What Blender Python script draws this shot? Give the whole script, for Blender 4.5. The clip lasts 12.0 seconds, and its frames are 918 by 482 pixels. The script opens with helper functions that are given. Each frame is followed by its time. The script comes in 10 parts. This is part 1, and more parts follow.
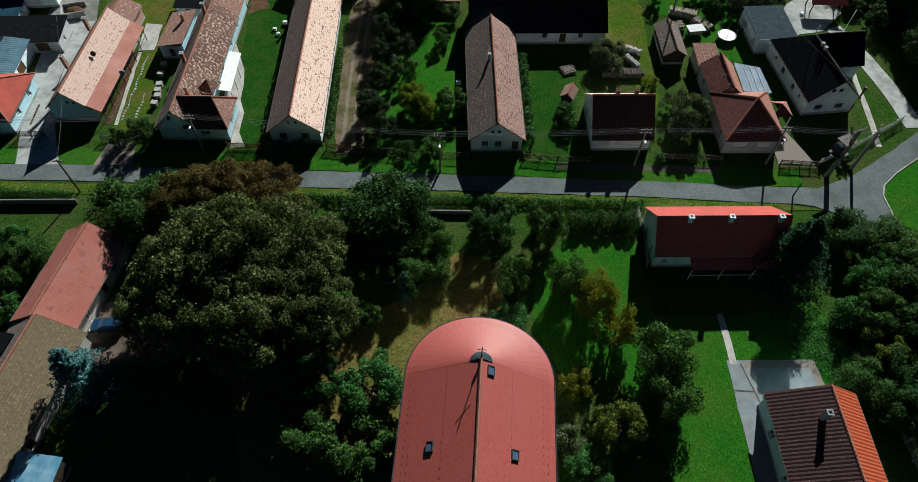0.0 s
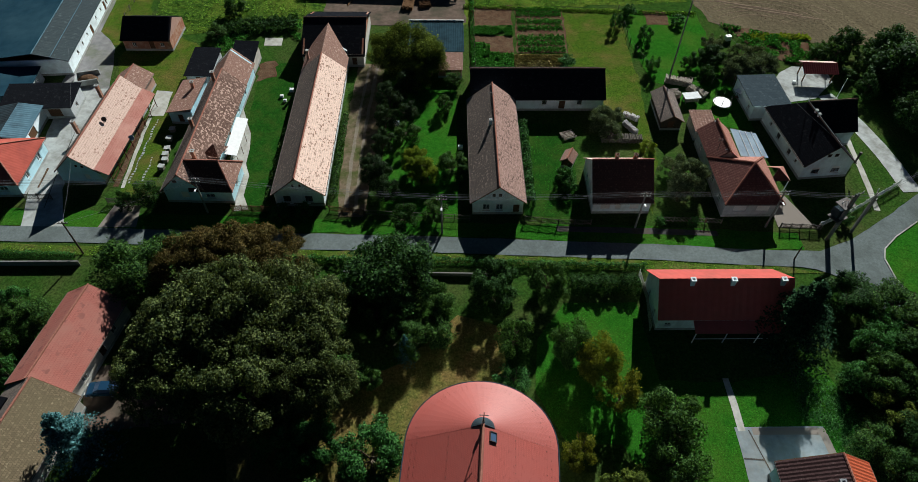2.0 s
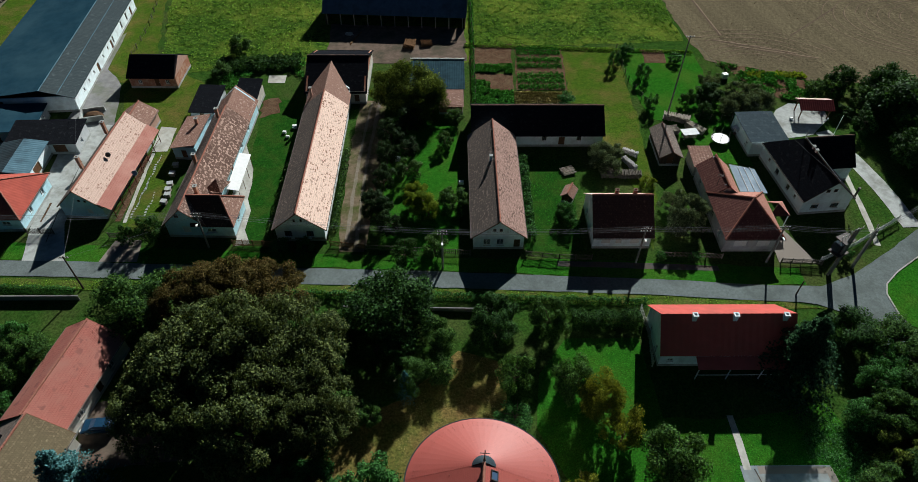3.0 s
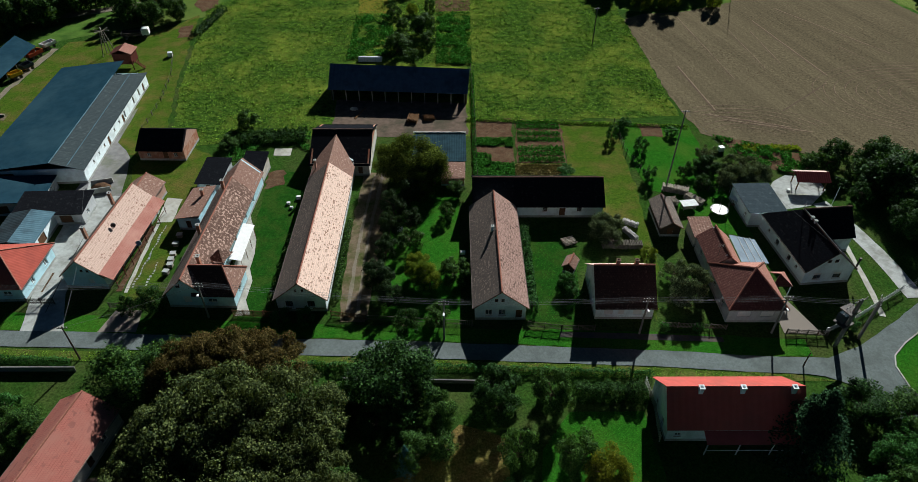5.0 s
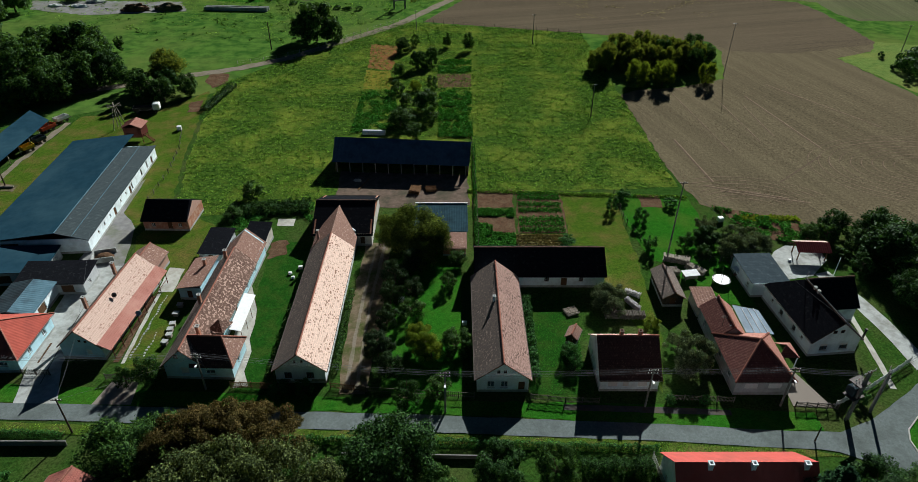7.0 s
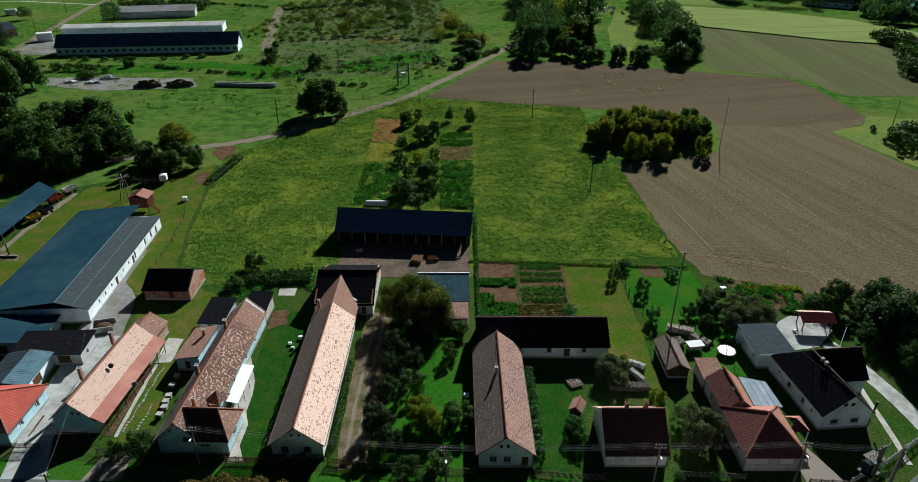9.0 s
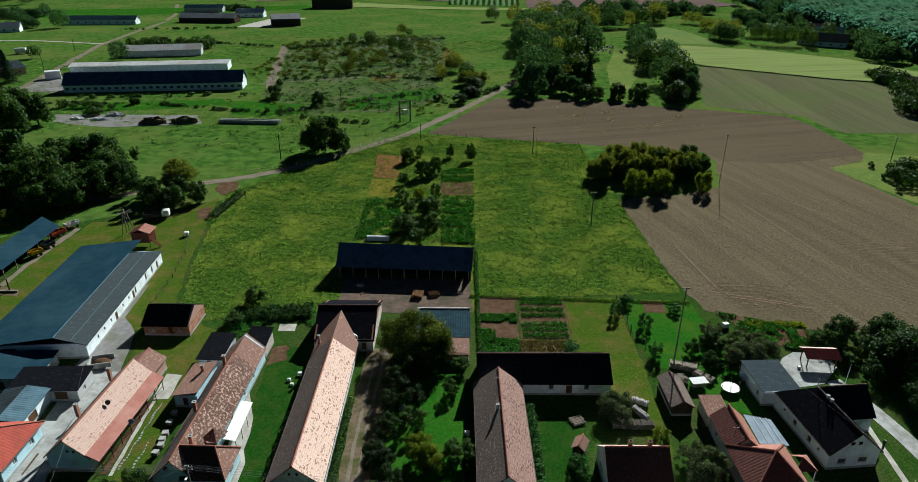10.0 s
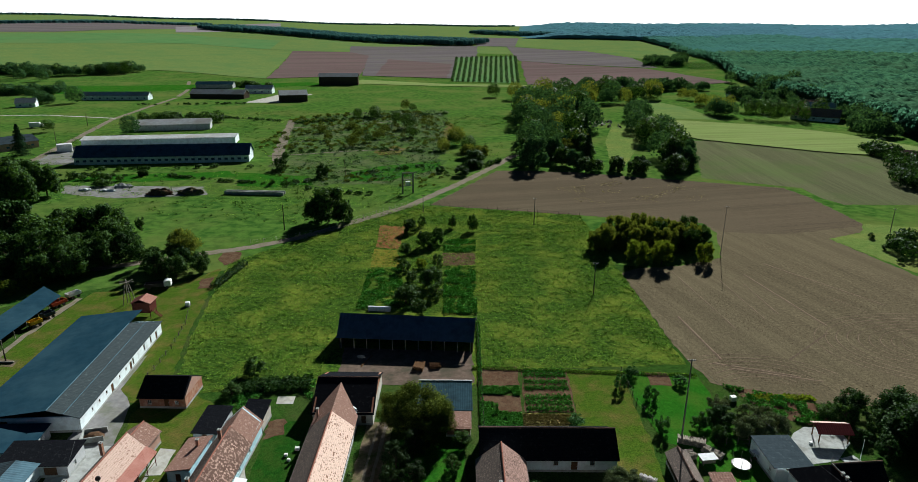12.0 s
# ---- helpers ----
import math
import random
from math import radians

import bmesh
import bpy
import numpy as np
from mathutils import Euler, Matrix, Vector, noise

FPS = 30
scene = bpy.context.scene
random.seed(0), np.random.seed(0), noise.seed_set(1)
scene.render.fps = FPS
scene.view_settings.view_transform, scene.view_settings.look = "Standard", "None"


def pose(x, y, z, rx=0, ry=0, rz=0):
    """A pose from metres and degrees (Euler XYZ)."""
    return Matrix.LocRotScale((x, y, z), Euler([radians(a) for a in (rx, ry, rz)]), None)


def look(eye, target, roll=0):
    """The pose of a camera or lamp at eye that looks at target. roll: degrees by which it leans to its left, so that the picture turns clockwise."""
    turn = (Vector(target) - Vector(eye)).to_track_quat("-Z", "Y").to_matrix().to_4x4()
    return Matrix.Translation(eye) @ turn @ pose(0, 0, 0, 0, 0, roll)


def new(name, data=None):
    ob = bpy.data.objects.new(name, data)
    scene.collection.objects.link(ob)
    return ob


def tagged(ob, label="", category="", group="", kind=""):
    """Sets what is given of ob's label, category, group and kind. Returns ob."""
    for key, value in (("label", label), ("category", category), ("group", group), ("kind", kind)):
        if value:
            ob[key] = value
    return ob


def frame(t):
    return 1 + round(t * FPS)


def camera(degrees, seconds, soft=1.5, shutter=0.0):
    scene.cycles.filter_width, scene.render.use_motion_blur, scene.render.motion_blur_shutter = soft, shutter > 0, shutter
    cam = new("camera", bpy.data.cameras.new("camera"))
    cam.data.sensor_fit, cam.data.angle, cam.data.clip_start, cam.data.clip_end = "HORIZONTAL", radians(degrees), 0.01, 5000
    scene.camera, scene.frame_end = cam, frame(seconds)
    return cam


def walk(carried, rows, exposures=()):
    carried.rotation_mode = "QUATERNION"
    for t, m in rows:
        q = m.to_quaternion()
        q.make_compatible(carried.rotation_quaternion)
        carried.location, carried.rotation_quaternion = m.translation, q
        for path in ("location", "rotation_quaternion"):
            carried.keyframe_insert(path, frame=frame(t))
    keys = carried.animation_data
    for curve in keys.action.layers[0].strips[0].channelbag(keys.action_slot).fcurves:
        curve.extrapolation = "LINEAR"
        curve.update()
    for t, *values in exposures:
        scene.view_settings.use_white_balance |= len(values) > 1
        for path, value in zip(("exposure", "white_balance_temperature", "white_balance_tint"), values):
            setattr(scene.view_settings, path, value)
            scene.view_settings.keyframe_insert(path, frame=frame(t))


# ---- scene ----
cam = camera(71.2, 12.0, soft=0.5)
EYE = (0.0, 0.0, 72.0)
# seconds, pitch, yaw, roll: a hovering drone whose gimbal tilts up
ROWS = [
    (0.0, -55.23, -1.59, 0.92),
    (0.5, -53.83, -1.47, 0.84),
    (1.0, -52.45, -1.38, 0.84),
    (1.5, -51.09, -1.32, 0.78),
    (2.0, -49.66, -1.23, 0.74),
    (2.5, -48.14, -1.15, 0.68),
    (3.0, -46.55, -1.08, 0.66),
    (5.0, -40.29, -0.79, 0.50),
    (5.5, -38.73, -0.74, 0.49),
    (6.0, -37.18, -0.68, 0.46),
    (6.5, -35.61, -0.61, 0.43),
    (7.0, -34.05, -0.55, 0.38),
    (9.0, -27.83, -0.34, 0.31),
    (9.5, -26.25, -0.28, 0.32),
    (10.0, -24.68, -0.22, 0.31),
    (10.5, -23.11, -0.17, 0.28),
    (11.0, -21.54, -0.10, 0.28),
    (11.5, -19.96, -0.05, 0.28),
    (12.0, -18.40, -0.00, 0.30),
]
walk(cam, [(t, pose(*EYE, 90 + pitch, 0, yaw) @ pose(0, 0, 0, 0, 0, roll)) for t, pitch, yaw, roll in ROWS], [(0.0, 0.55), (7.0, 0.6), (12.0, 0.68)])

# ---- sky and sun ----
SUN_AZ, SUN_EL = radians(20.0), radians(27.0)
world = bpy.data.worlds.new("sky")
scene.world = world
world.use_nodes = True
wn = world.node_tree.nodes
sky = wn.new("ShaderNodeTexSky")
sky.sky_type = "NISHITA"
sky.sun_disc = False
sky.sun_elevation, sky.sun_rotation = SUN_EL, SUN_AZ
sky.altitude, sky.dust_density, sky.ozone_density = 200.0, 0.6, 2.0
wn["Background"].inputs["Strength"].default_value = 0.0092
tint = wn.new("ShaderNodeMix")
tint.data_type, tint.blend_type = "RGBA", "MULTIPLY"
tint.inputs[0].default_value, tint.inputs[7].default_value = 1.0, (0.42, 0.8, 1.05, 1)
world.node_tree.links.new(sky.outputs[0], tint.inputs[6])
world.node_tree.links.new(tint.outputs[2], wn["Background"].inputs["Color"])
lamp = bpy.data.lights.new("sun", "SUN")
lamp.energy, lamp.angle, lamp.color = 5.0, radians(0.55), (0.965, 1.0, 0.975)
sun = new("sun", lamp)
sun.matrix_world = look((400 * math.sin(SUN_AZ) * math.cos(SUN_EL), 400 * math.cos(SUN_AZ) * math.cos(SUN_EL), 400 * math.sin(SUN_EL)), (0, 0, 0))


# ---- materials ----
def nodes_of(name):
    m = bpy.data.materials.new(name)
    m.use_nodes = True
    nt = m.node_tree
    return m, nt, nt.nodes["Principled BSDF"]


def add(nt, kind, **props):
    n = nt.nodes.new(kind)
    for key, value in props.items():
        if key in n.inputs:
            n.inputs[key].default_value = value
    return n


def ramp(nt, source, low, high, c0=(0, 0, 0, 1), c1=(1, 1, 1, 1)):
    r = nt.nodes.new("ShaderNodeValToRGB")
    e = r.color_ramp.elements
    e[0].position, e[1].position = low, high
    e[0].color, e[1].color = c0, c1
    nt.links.new(source, r.inputs[0])
    return r.outputs[0]


def mixc(nt, fac, a, b, mode="MIX"):
    m = nt.nodes.new("ShaderNodeMix")
    m.data_type, m.blend_type = "RGBA", mode
    for sock, v in ((m.inputs[0], fac), (m.inputs[6], a), (m.inputs[7], b)):
        if isinstance(v, bpy.types.NodeSocket):
            nt.links.new(v, sock)
        elif isinstance(v, tuple):
            sock.default_value = (*v[:3], 1)
        else:
            sock.default_value = v
    return m.outputs[2]


def coords(nt, which="Object", scale=None):
    c = nt.nodes.new("ShaderNodeTexCoord").outputs[which]
    if scale:
        m = nt.nodes.new("ShaderNodeMapping")
        m.inputs["Scale"].default_value = scale
        nt.links.new(c, m.inputs[0])
        c = m.outputs[0]
    return c


def noise_of(nt, vec, scale, detail=4.0, rough=0.6):
    n = add(nt, "ShaderNodeTexNoise", Scale=scale, Detail=detail, Roughness=rough)
    nt.links.new(vec, n.inputs["Vector"])
    return n.outputs[0]


def bumped(nt, bsdf, height, strength, distance):
    b = add(nt, "ShaderNodeBump", Strength=strength, Distance=distance)
    nt.links.new(height, b.inputs["Height"])
    nt.links.new(b.outputs[0], bsdf.inputs["Normal"])


def surface(name, c1, c2, scale=2.0, rough=0.85, bump=0.3, c3=None, big=0.15, metal=0.0, stretch=None, dist=0.05, lo=0.35, hi=0.68, grain=0.0):
    """Two colours mixed by a fine grain, and a third one in broad patches."""
    m, nt, b = nodes_of(name)
    v = coords(nt, "Object", stretch)
    fine = noise_of(nt, v, scale, 6.0)
    col = mixc(nt, ramp(nt, fine, lo, hi), c1, c2)
    if c3:
        col = mixc(nt, ramp(nt, noise_of(nt, v, big, 5.0, 0.65), 0.45, 0.66), col, c3)
    if grain:
        lo_, hi_ = 1 - grain, 1 + grain
        fleck = ramp(nt, noise_of(nt, v, max(2.6, 3.2 * scale), 3.0, 0.75), 0.36, 0.64, (lo_, lo_, lo_, 1), (hi_, hi_, hi_, 1))
        col = mixc(nt, 1.0, col, fleck, "MULTIPLY")
    nt.links.new(col, b.inputs["Base Color"])
    b.inputs["Roughness"].default_value, b.inputs["Metallic"].default_value = rough, metal
    b.inputs["Specular IOR Level"].default_value = 0.25 if rough < 0.5 or metal else 0.0
    if bump:
        bumped(nt, b, fine, bump, dist)
    return m


def tiles(name, c1, c2, spot=None, amount=0.5, w=0.24, h=0.34, size=1.1, patch=None, rough=0.85, depth=0.05, bandy=0.0, dabs=False):
    """Clay tiles in rows, with lichen spots and broad weathered patches."""
    m, nt, b = nodes_of(name)
    uv = coords(nt, "UV")
    br = add(nt, "ShaderNodeTexBrick", Scale=1.0)
    br.inputs["Brick Width"].default_value, br.inputs["Row Height"].default_value = w, h
    br.inputs["Mortar Size"].default_value, br.inputs["Mortar Smooth"].default_value = 0.022, 0.4
    br.inputs["Color1"].default_value, br.inputs["Color2"].default_value = (*c1, 1), (*c2, 1)
    br.inputs["Mortar"].default_value = (c2[0] * 0.42, c2[1] * 0.4, c2[2] * 0.4, 1)
    nt.links.new(uv, br.inputs["Vector"])
    fine = noise_of(nt, uv, 3.0, 6.0)
    col = mixc(nt, ramp(nt, fine, 0.3, 0.75), br.outputs[0], c2)
    if patch:
        col = mixc(nt, ramp(nt, noise_of(nt, uv, 0.16, 5.0, 0.7), 0.42, 0.66), col, patch)
    if spot:
        mp = nt.nodes.new("ShaderNodeMapping")
        mp.inputs["Scale"].default_value = (1.0, 1.0 + bandy, 1.0)
        nt.links.new(uv, mp.inputs[0])
        lim = 0.68 - 0.22 * amount
        where = ramp(nt, noise_of(nt, uv, 0.3, 3.0, 0.6), 0.36, 0.6, (0.25, 0.25, 0.25, 1))
        if dabs:
            vo = add(nt, "ShaderNodeTexVoronoi", Scale=size, Randomness=1.0)
            nt.links.new(mp.outputs[0], vo.inputs["Vector"])
            sub = nt.nodes.new("ShaderNodeMath")
            sub.operation = "MULTIPLY_ADD"
            nt.links.new(noise_of(nt, uv, 1.7, 2.0), sub.inputs[0])
            sub.inputs[1].default_value = 0.9
            nt.links.new(vo.outputs["Distance"], sub.inputs[2])
            dots = ramp(nt, sub.outputs[0], amount, amount + 0.05, (1, 1, 1, 1), (0, 0, 0, 1))
        else:
            dots = ramp(nt, noise_of(nt, mp.outputs[0], size, 2.5, 0.55), lim, lim + 0.035)
        col = mixc(nt, mixc(nt, 1.0, where, dots, "MULTIPLY"), col, spot)
    nt.links.new(col, b.inputs["Base Color"])
    b.inputs["Roughness"].default_value = rough
    b.inputs["Specular IOR Level"].default_value = 0.02
    bumped(nt, b, br.outputs[1], -0.7, depth)
    return m


def leaves(name, c1, c2, c3, glow=0.28, broad=0.5, gloss=0.0, through_tint=(1.0, 1.0, 0.45)):
    """Foliage: each leaf clump has its own tone, and light comes through."""
    m, nt, b = nodes_of(name)
    isl = nt.nodes.new("ShaderNodeNewGeometry").outputs["Random Per Island"]
    big = noise_of(nt, coords(nt, "Object"), broad, 3.0)
    col = mixc(nt, ramp(nt, isl, 0.2, 0.95), tuple(0.75 * c for c in c1), tuple(1.2 * c for c in c2))
    col = mixc(nt, ramp(nt, big, 0.45, 0.72, c1=(0.7, 0.7, 0.7, 1)), col, c3)
    nt.links.new(col, b.inputs["Base Color"])
    b.inputs["Roughness"].default_value = 0.6
    b.inputs["Specular IOR Level"].default_value = gloss
    tr = nt.nodes.new("ShaderNodeBsdfTranslucent")
    nt.links.new(mixc(nt, 1.0, mixc(nt, 0.5, col, tuple(c2)), through_tint, "MULTIPLY"), tr.inputs[0])
    mx = nt.nodes.new("ShaderNodeMixShader")
    mx.inputs[0].default_value = glow
    nt.links.new(b.outputs[0], mx.inputs[1])
    nt.links.new(tr.outputs[0], mx.inputs[2])
    nt.links.new(mx.outputs[0], nt.nodes["Material Output"].inputs[0])
    return m


def glass(name, tint):
    m, nt, b = nodes_of(name)
    b.inputs["Base Color"].default_value = (*tint, 1)
    b.inputs["Roughness"].default_value = 0.04
    b.inputs["Transmission Weight"].default_value = 0.85
    return m


def plough(name, c1, c2, c3, angle, pitch):
    """Worked soil with furrows, wheel marks and clods."""
    m, nt, b = nodes_of(name)
    v = coords(nt, "Object")
    mp = nt.nodes.new("ShaderNodeMapping")
    mp.inputs["Rotation"].default_value = (0, 0, radians(angle))
    nt.links.new(v, mp.inputs[0])
    st = nt.nodes.new("ShaderNodeMapping")
    st.inputs["Scale"].default_value = (1.0, 0.02, 1.0)
    nt.links.new(mp.outputs[0], st.inputs[0])
    streak = noise_of(nt, st.outputs[0], pitch, 5.0, 0.75)
    fine = noise_of(nt, v, 1.6, 7.0, 0.7)
    col = mixc(nt, ramp(nt, fine, 0.3, 0.7), c1, c2)
    col = mixc(nt, ramp(nt, streak, 0.34, 0.62), mixc(nt, 0.32, col, (0.03, 0.024, 0.018)), col)
    col = mixc(nt, ramp(nt, noise_of(nt, v, 0.022, 5.0, 0.6), 0.45, 0.66, c1=(0.6, 0.6, 0.6, 1)), col, c3)
    lanes = noise_of(nt, st.outputs[0], pitch * 0.14, 2.0, 0.5)
    col = mixc(nt, ramp(nt, lanes, 0.42, 0.56), mixc(nt, 0.16, col, (0.02, 0.017, 0.013)), col)
    nt.links.new(col, b.inputs["Base Color"])
    b.inputs["Roughness"].default_value = 0.95
    b.inputs["Specular IOR Level"].default_value = 0.1
    bumped(nt, b, fine, 0.8, 0.25)
    return m


M = {}
M["plaster_white"] = surface("plaster_white", (0.82, 0.92, 0.95), (0.73, 0.83, 0.86), 1.6, 0.9, 0.15, (0.6, 0.67, 0.69), 0.5)
M["plaster_blue"] = surface("plaster_blue", (0.52, 0.76, 0.84), (0.44, 0.68, 0.76), 1.6, 0.9, 0.15, (0.38, 0.58, 0.64), 0.5)
M["plaster_grey"] = surface("plaster_grey", (0.52, 0.54, 0.55), (0.42, 0.44, 0.45), 1.6, 0.9, 0.15, (0.36, 0.37, 0.37), 0.5)
M["plaster_cream"] = surface("plaster_cream", (0.66, 0.63, 0.56), (0.55, 0.52, 0.46), 1.6, 0.9, 0.15, (0.45, 0.42, 0.38), 0.5)
M["plaster_pink"] = surface("plaster_pink", (0.5, 0.32, 0.26), (0.42, 0.25, 0.2), 1.6, 0.9, 0.15)
M["brick"] = surface("brick", (0.42, 0.19, 0.12), (0.3, 0.13, 0.09), 5.0, 0.9, 0.4, (0.5, 0.32, 0.24), 0.8)
M["concrete"] = surface("concrete", (0.438, 0.46, 0.449), (0.337, 0.352, 0.342), 1.2, 0.9, 0.2, (0.245, 0.25, 0.229), 0.35)
M["concrete_light"] = surface("concrete_light", (0.5, 0.49, 0.45), (0.4, 0.39, 0.355), 1.5, 0.9, 0.2, (0.31, 0.3, 0.26), 0.4)
M["pole_concrete"] = surface("pole_concrete", (0.221, 0.215, 0.202), (0.163, 0.163, 0.156), 3.0, 0.9, 0.2)
M["wood_dark"] = surface("wood_dark", (0.09, 0.07, 0.055), (0.05, 0.04, 0.03), 4.0, 0.85, 0.4, stretch=(1, 1, 0.2))
M["wood_brown"] = surface("wood_brown", (0.168, 0.098, 0.056), (0.112, 0.063, 0.035), 4.0, 0.8, 0.4, stretch=(0.7, 0.7, 0.14))
M["wood_red"] = surface("wood_red", (0.12, 0.04, 0.032), (0.08, 0.028, 0.022), 4.0, 0.85, 0.3)
M["wood_grey"] = surface("wood_grey", (0.3, 0.27, 0.23), (0.2, 0.18, 0.15), 4.0, 0.9, 0.4)
M["wood_weathered"] = surface("wood_weathered", (0.15, 0.135, 0.115), (0.09, 0.08, 0.07), 4.0, 0.9, 0.4)
M["log"] = surface("log", (0.42, 0.38, 0.32), (0.2, 0.17, 0.14), 3.0, 0.9, 0.4)
M["bark"] = surface("bark", (0.12, 0.095, 0.07), (0.07, 0.055, 0.04), 5.0, 0.95, 0.6, stretch=(1, 1, 0.25))
M["frame_white"] = surface("frame_white", (0.75, 0.75, 0.73), (0.66, 0.66, 0.64), 4.0, 0.5, 0.05)
M["frame_brown"] = surface("frame_brown", (0.13, 0.07, 0.04), (0.09, 0.05, 0.03), 4.0, 0.6, 0.1)
M["iron"] = surface("iron", (0.06, 0.06, 0.06), (0.09, 0.07, 0.06), 6.0, 0.6, 0.1, metal=0.4)
M["steel"] = surface("steel", (0.5, 0.52, 0.54), (0.38, 0.4, 0.42), 3.0, 0.4, 0.05, metal=0.8)
M["white_metal"] = surface("white_metal", (0.82, 0.83, 0.82), (0.72, 0.73, 0.73), 2.0, 0.45, 0.05)
M["glass"] = glass("glass", (0.55, 0.65, 0.7))
M["solar"] = surface("solar", (0.05, 0.09, 0.16), (0.07, 0.12, 0.2), 1.0, 0.25, 0.0)
M["dark_void"] = surface("dark_void", (0.02, 0.02, 0.022), (0.03, 0.03, 0.03), 2.0, 0.95, 0.0)
M["tarp"] = surface("tarp", (0.8, 0.82, 0.82), (0.66, 0.69, 0.7), 2.0, 0.5, 0.3)
M["tarp_blue"] = surface("tarp_blue", (0.1, 0.3, 0.46), (0.07, 0.22, 0.36), 1.2, 0.4, 0.2, (0.25, 0.45, 0.55), 0.4)
# roofs; several paint in the sun: paler tile sunward, darker tile turned away
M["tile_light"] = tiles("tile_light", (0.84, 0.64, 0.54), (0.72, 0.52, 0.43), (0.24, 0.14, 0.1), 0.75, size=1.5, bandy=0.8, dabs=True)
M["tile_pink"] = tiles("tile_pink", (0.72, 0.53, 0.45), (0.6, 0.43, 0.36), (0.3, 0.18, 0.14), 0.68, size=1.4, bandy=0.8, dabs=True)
M["tile_rose"] = tiles("tile_rose", (0.46, 0.2, 0.165), (0.39, 0.165, 0.135), None, 0.0, patch=(0.5, 0.27, 0.22))
M["tile_faded"] = tiles("tile_faded", (0.45, 0.165, 0.135), (0.37, 0.13, 0.105), (0.24, 0.1, 0.085), 0.4, size=0.9, bandy=0.0, patch=(0.36, 0.16, 0.13), rough=0.8)
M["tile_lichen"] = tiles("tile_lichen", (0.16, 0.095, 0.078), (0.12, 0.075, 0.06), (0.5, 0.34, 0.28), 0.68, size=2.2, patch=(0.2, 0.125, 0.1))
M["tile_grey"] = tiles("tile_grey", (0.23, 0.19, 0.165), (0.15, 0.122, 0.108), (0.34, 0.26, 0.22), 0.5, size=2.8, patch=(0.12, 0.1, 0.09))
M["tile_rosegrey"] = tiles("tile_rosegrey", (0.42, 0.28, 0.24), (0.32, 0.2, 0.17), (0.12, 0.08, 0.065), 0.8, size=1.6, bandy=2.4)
M["tile_old"] = tiles("tile_old", (0.34, 0.2, 0.16), (0.24, 0.14, 0.11), (0.44, 0.31, 0.26), 0.45, size=2.4)
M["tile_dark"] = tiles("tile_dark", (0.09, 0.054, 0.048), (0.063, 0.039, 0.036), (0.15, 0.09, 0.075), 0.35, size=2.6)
M["tile_brown_shaded"] = tiles("tile_brown_shaded", (0.19, 0.085, 0.072), (0.13, 0.058, 0.05), (0.25, 0.14, 0.115), 0.3, size=2.6, rough=0.8)
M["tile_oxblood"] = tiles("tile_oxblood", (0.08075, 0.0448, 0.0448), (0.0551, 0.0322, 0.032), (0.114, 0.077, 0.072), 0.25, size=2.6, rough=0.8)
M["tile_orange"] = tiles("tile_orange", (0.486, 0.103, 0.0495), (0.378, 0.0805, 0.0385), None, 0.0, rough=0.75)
M["tile_sunlit"] = tiles("tile_sunlit", (0.46, 0.24, 0.19), (0.36, 0.17, 0.135), (0.26, 0.11, 0.085), 0.4, size=2.4, rough=0.8)
M["tile_red"] = tiles("tile_red", (0.47, 0.1032, 0.0798), (0.36, 0.0731, 0.05712), (0.25, 0.04988, 0.042), 0.28, w=0.22, h=0.2, size=1.6, bandy=1.0, patch=(0.34, 0.07912, 0.06384), rough=0.58, depth=0.04)
M["tile_red"].node_tree.nodes["Principled BSDF"].inputs["Specular IOR Level"].default_value = 0.4
M["sheet_red"] = surface("sheet_red", (0.42, 0.1, 0.075), (0.34, 0.08, 0.06), 1.2, 0.85, 0.1, (0.3, 0.075, 0.06), 0.4)
M["tile_redold"] = tiles("tile_redold", (0.2, 0.075, 0.065), (0.15, 0.056, 0.048), (0.14, 0.07, 0.06), 0.4, size=0.8, patch=(0.14, 0.07, 0.06), rough=0.8)
M["tile_olive"] = tiles("tile_olive", (0.27, 0.205, 0.13), (0.14, 0.11, 0.07), (0.3, 0.24, 0.155), 0.25, size=3.4, patch=(0.16, 0.13, 0.08))
M["tile_ridge"] = surface("tile_ridge", (0.36, 0.16, 0.12), (0.27, 0.115, 0.085), 3.0, 0.85, 0.3)
M["tile_ridgedark"] = surface("tile_ridgedark", (0.16, 0.1, 0.08), (0.1, 0.07, 0.06), 3.0, 0.8, 0.3)
M["slate"] = tiles("slate", (0.016, 0.018, 0.022), (0.011, 0.012, 0.015), (0.028, 0.03, 0.033), 0.35, w=0.4, h=0.3, size=1.6, rough=0.75, depth=0.02)
M["slate_blue"] = surface("slate_blue", (0.018, 0.0529, 0.078), (0.0126, 0.0391, 0.0598), 0.5, 0.85, 0.3, (0.027, 0.0667, 0.091), 0.1)
M["eternit"] = tiles("eternit", (0.065, 0.085, 0.092), (0.046, 0.062, 0.068), (0.085, 0.105, 0.11), 0.3, w=0.22, h=3.0, size=1.2, rough=0.85, depth=0.06)
M["sheet_pale"] = surface("sheet_pale", (0.56, 0.58, 0.58), (0.45, 0.47, 0.48), 0.5, 0.7, 0.1, (0.4, 0.38, 0.35), 0.1)
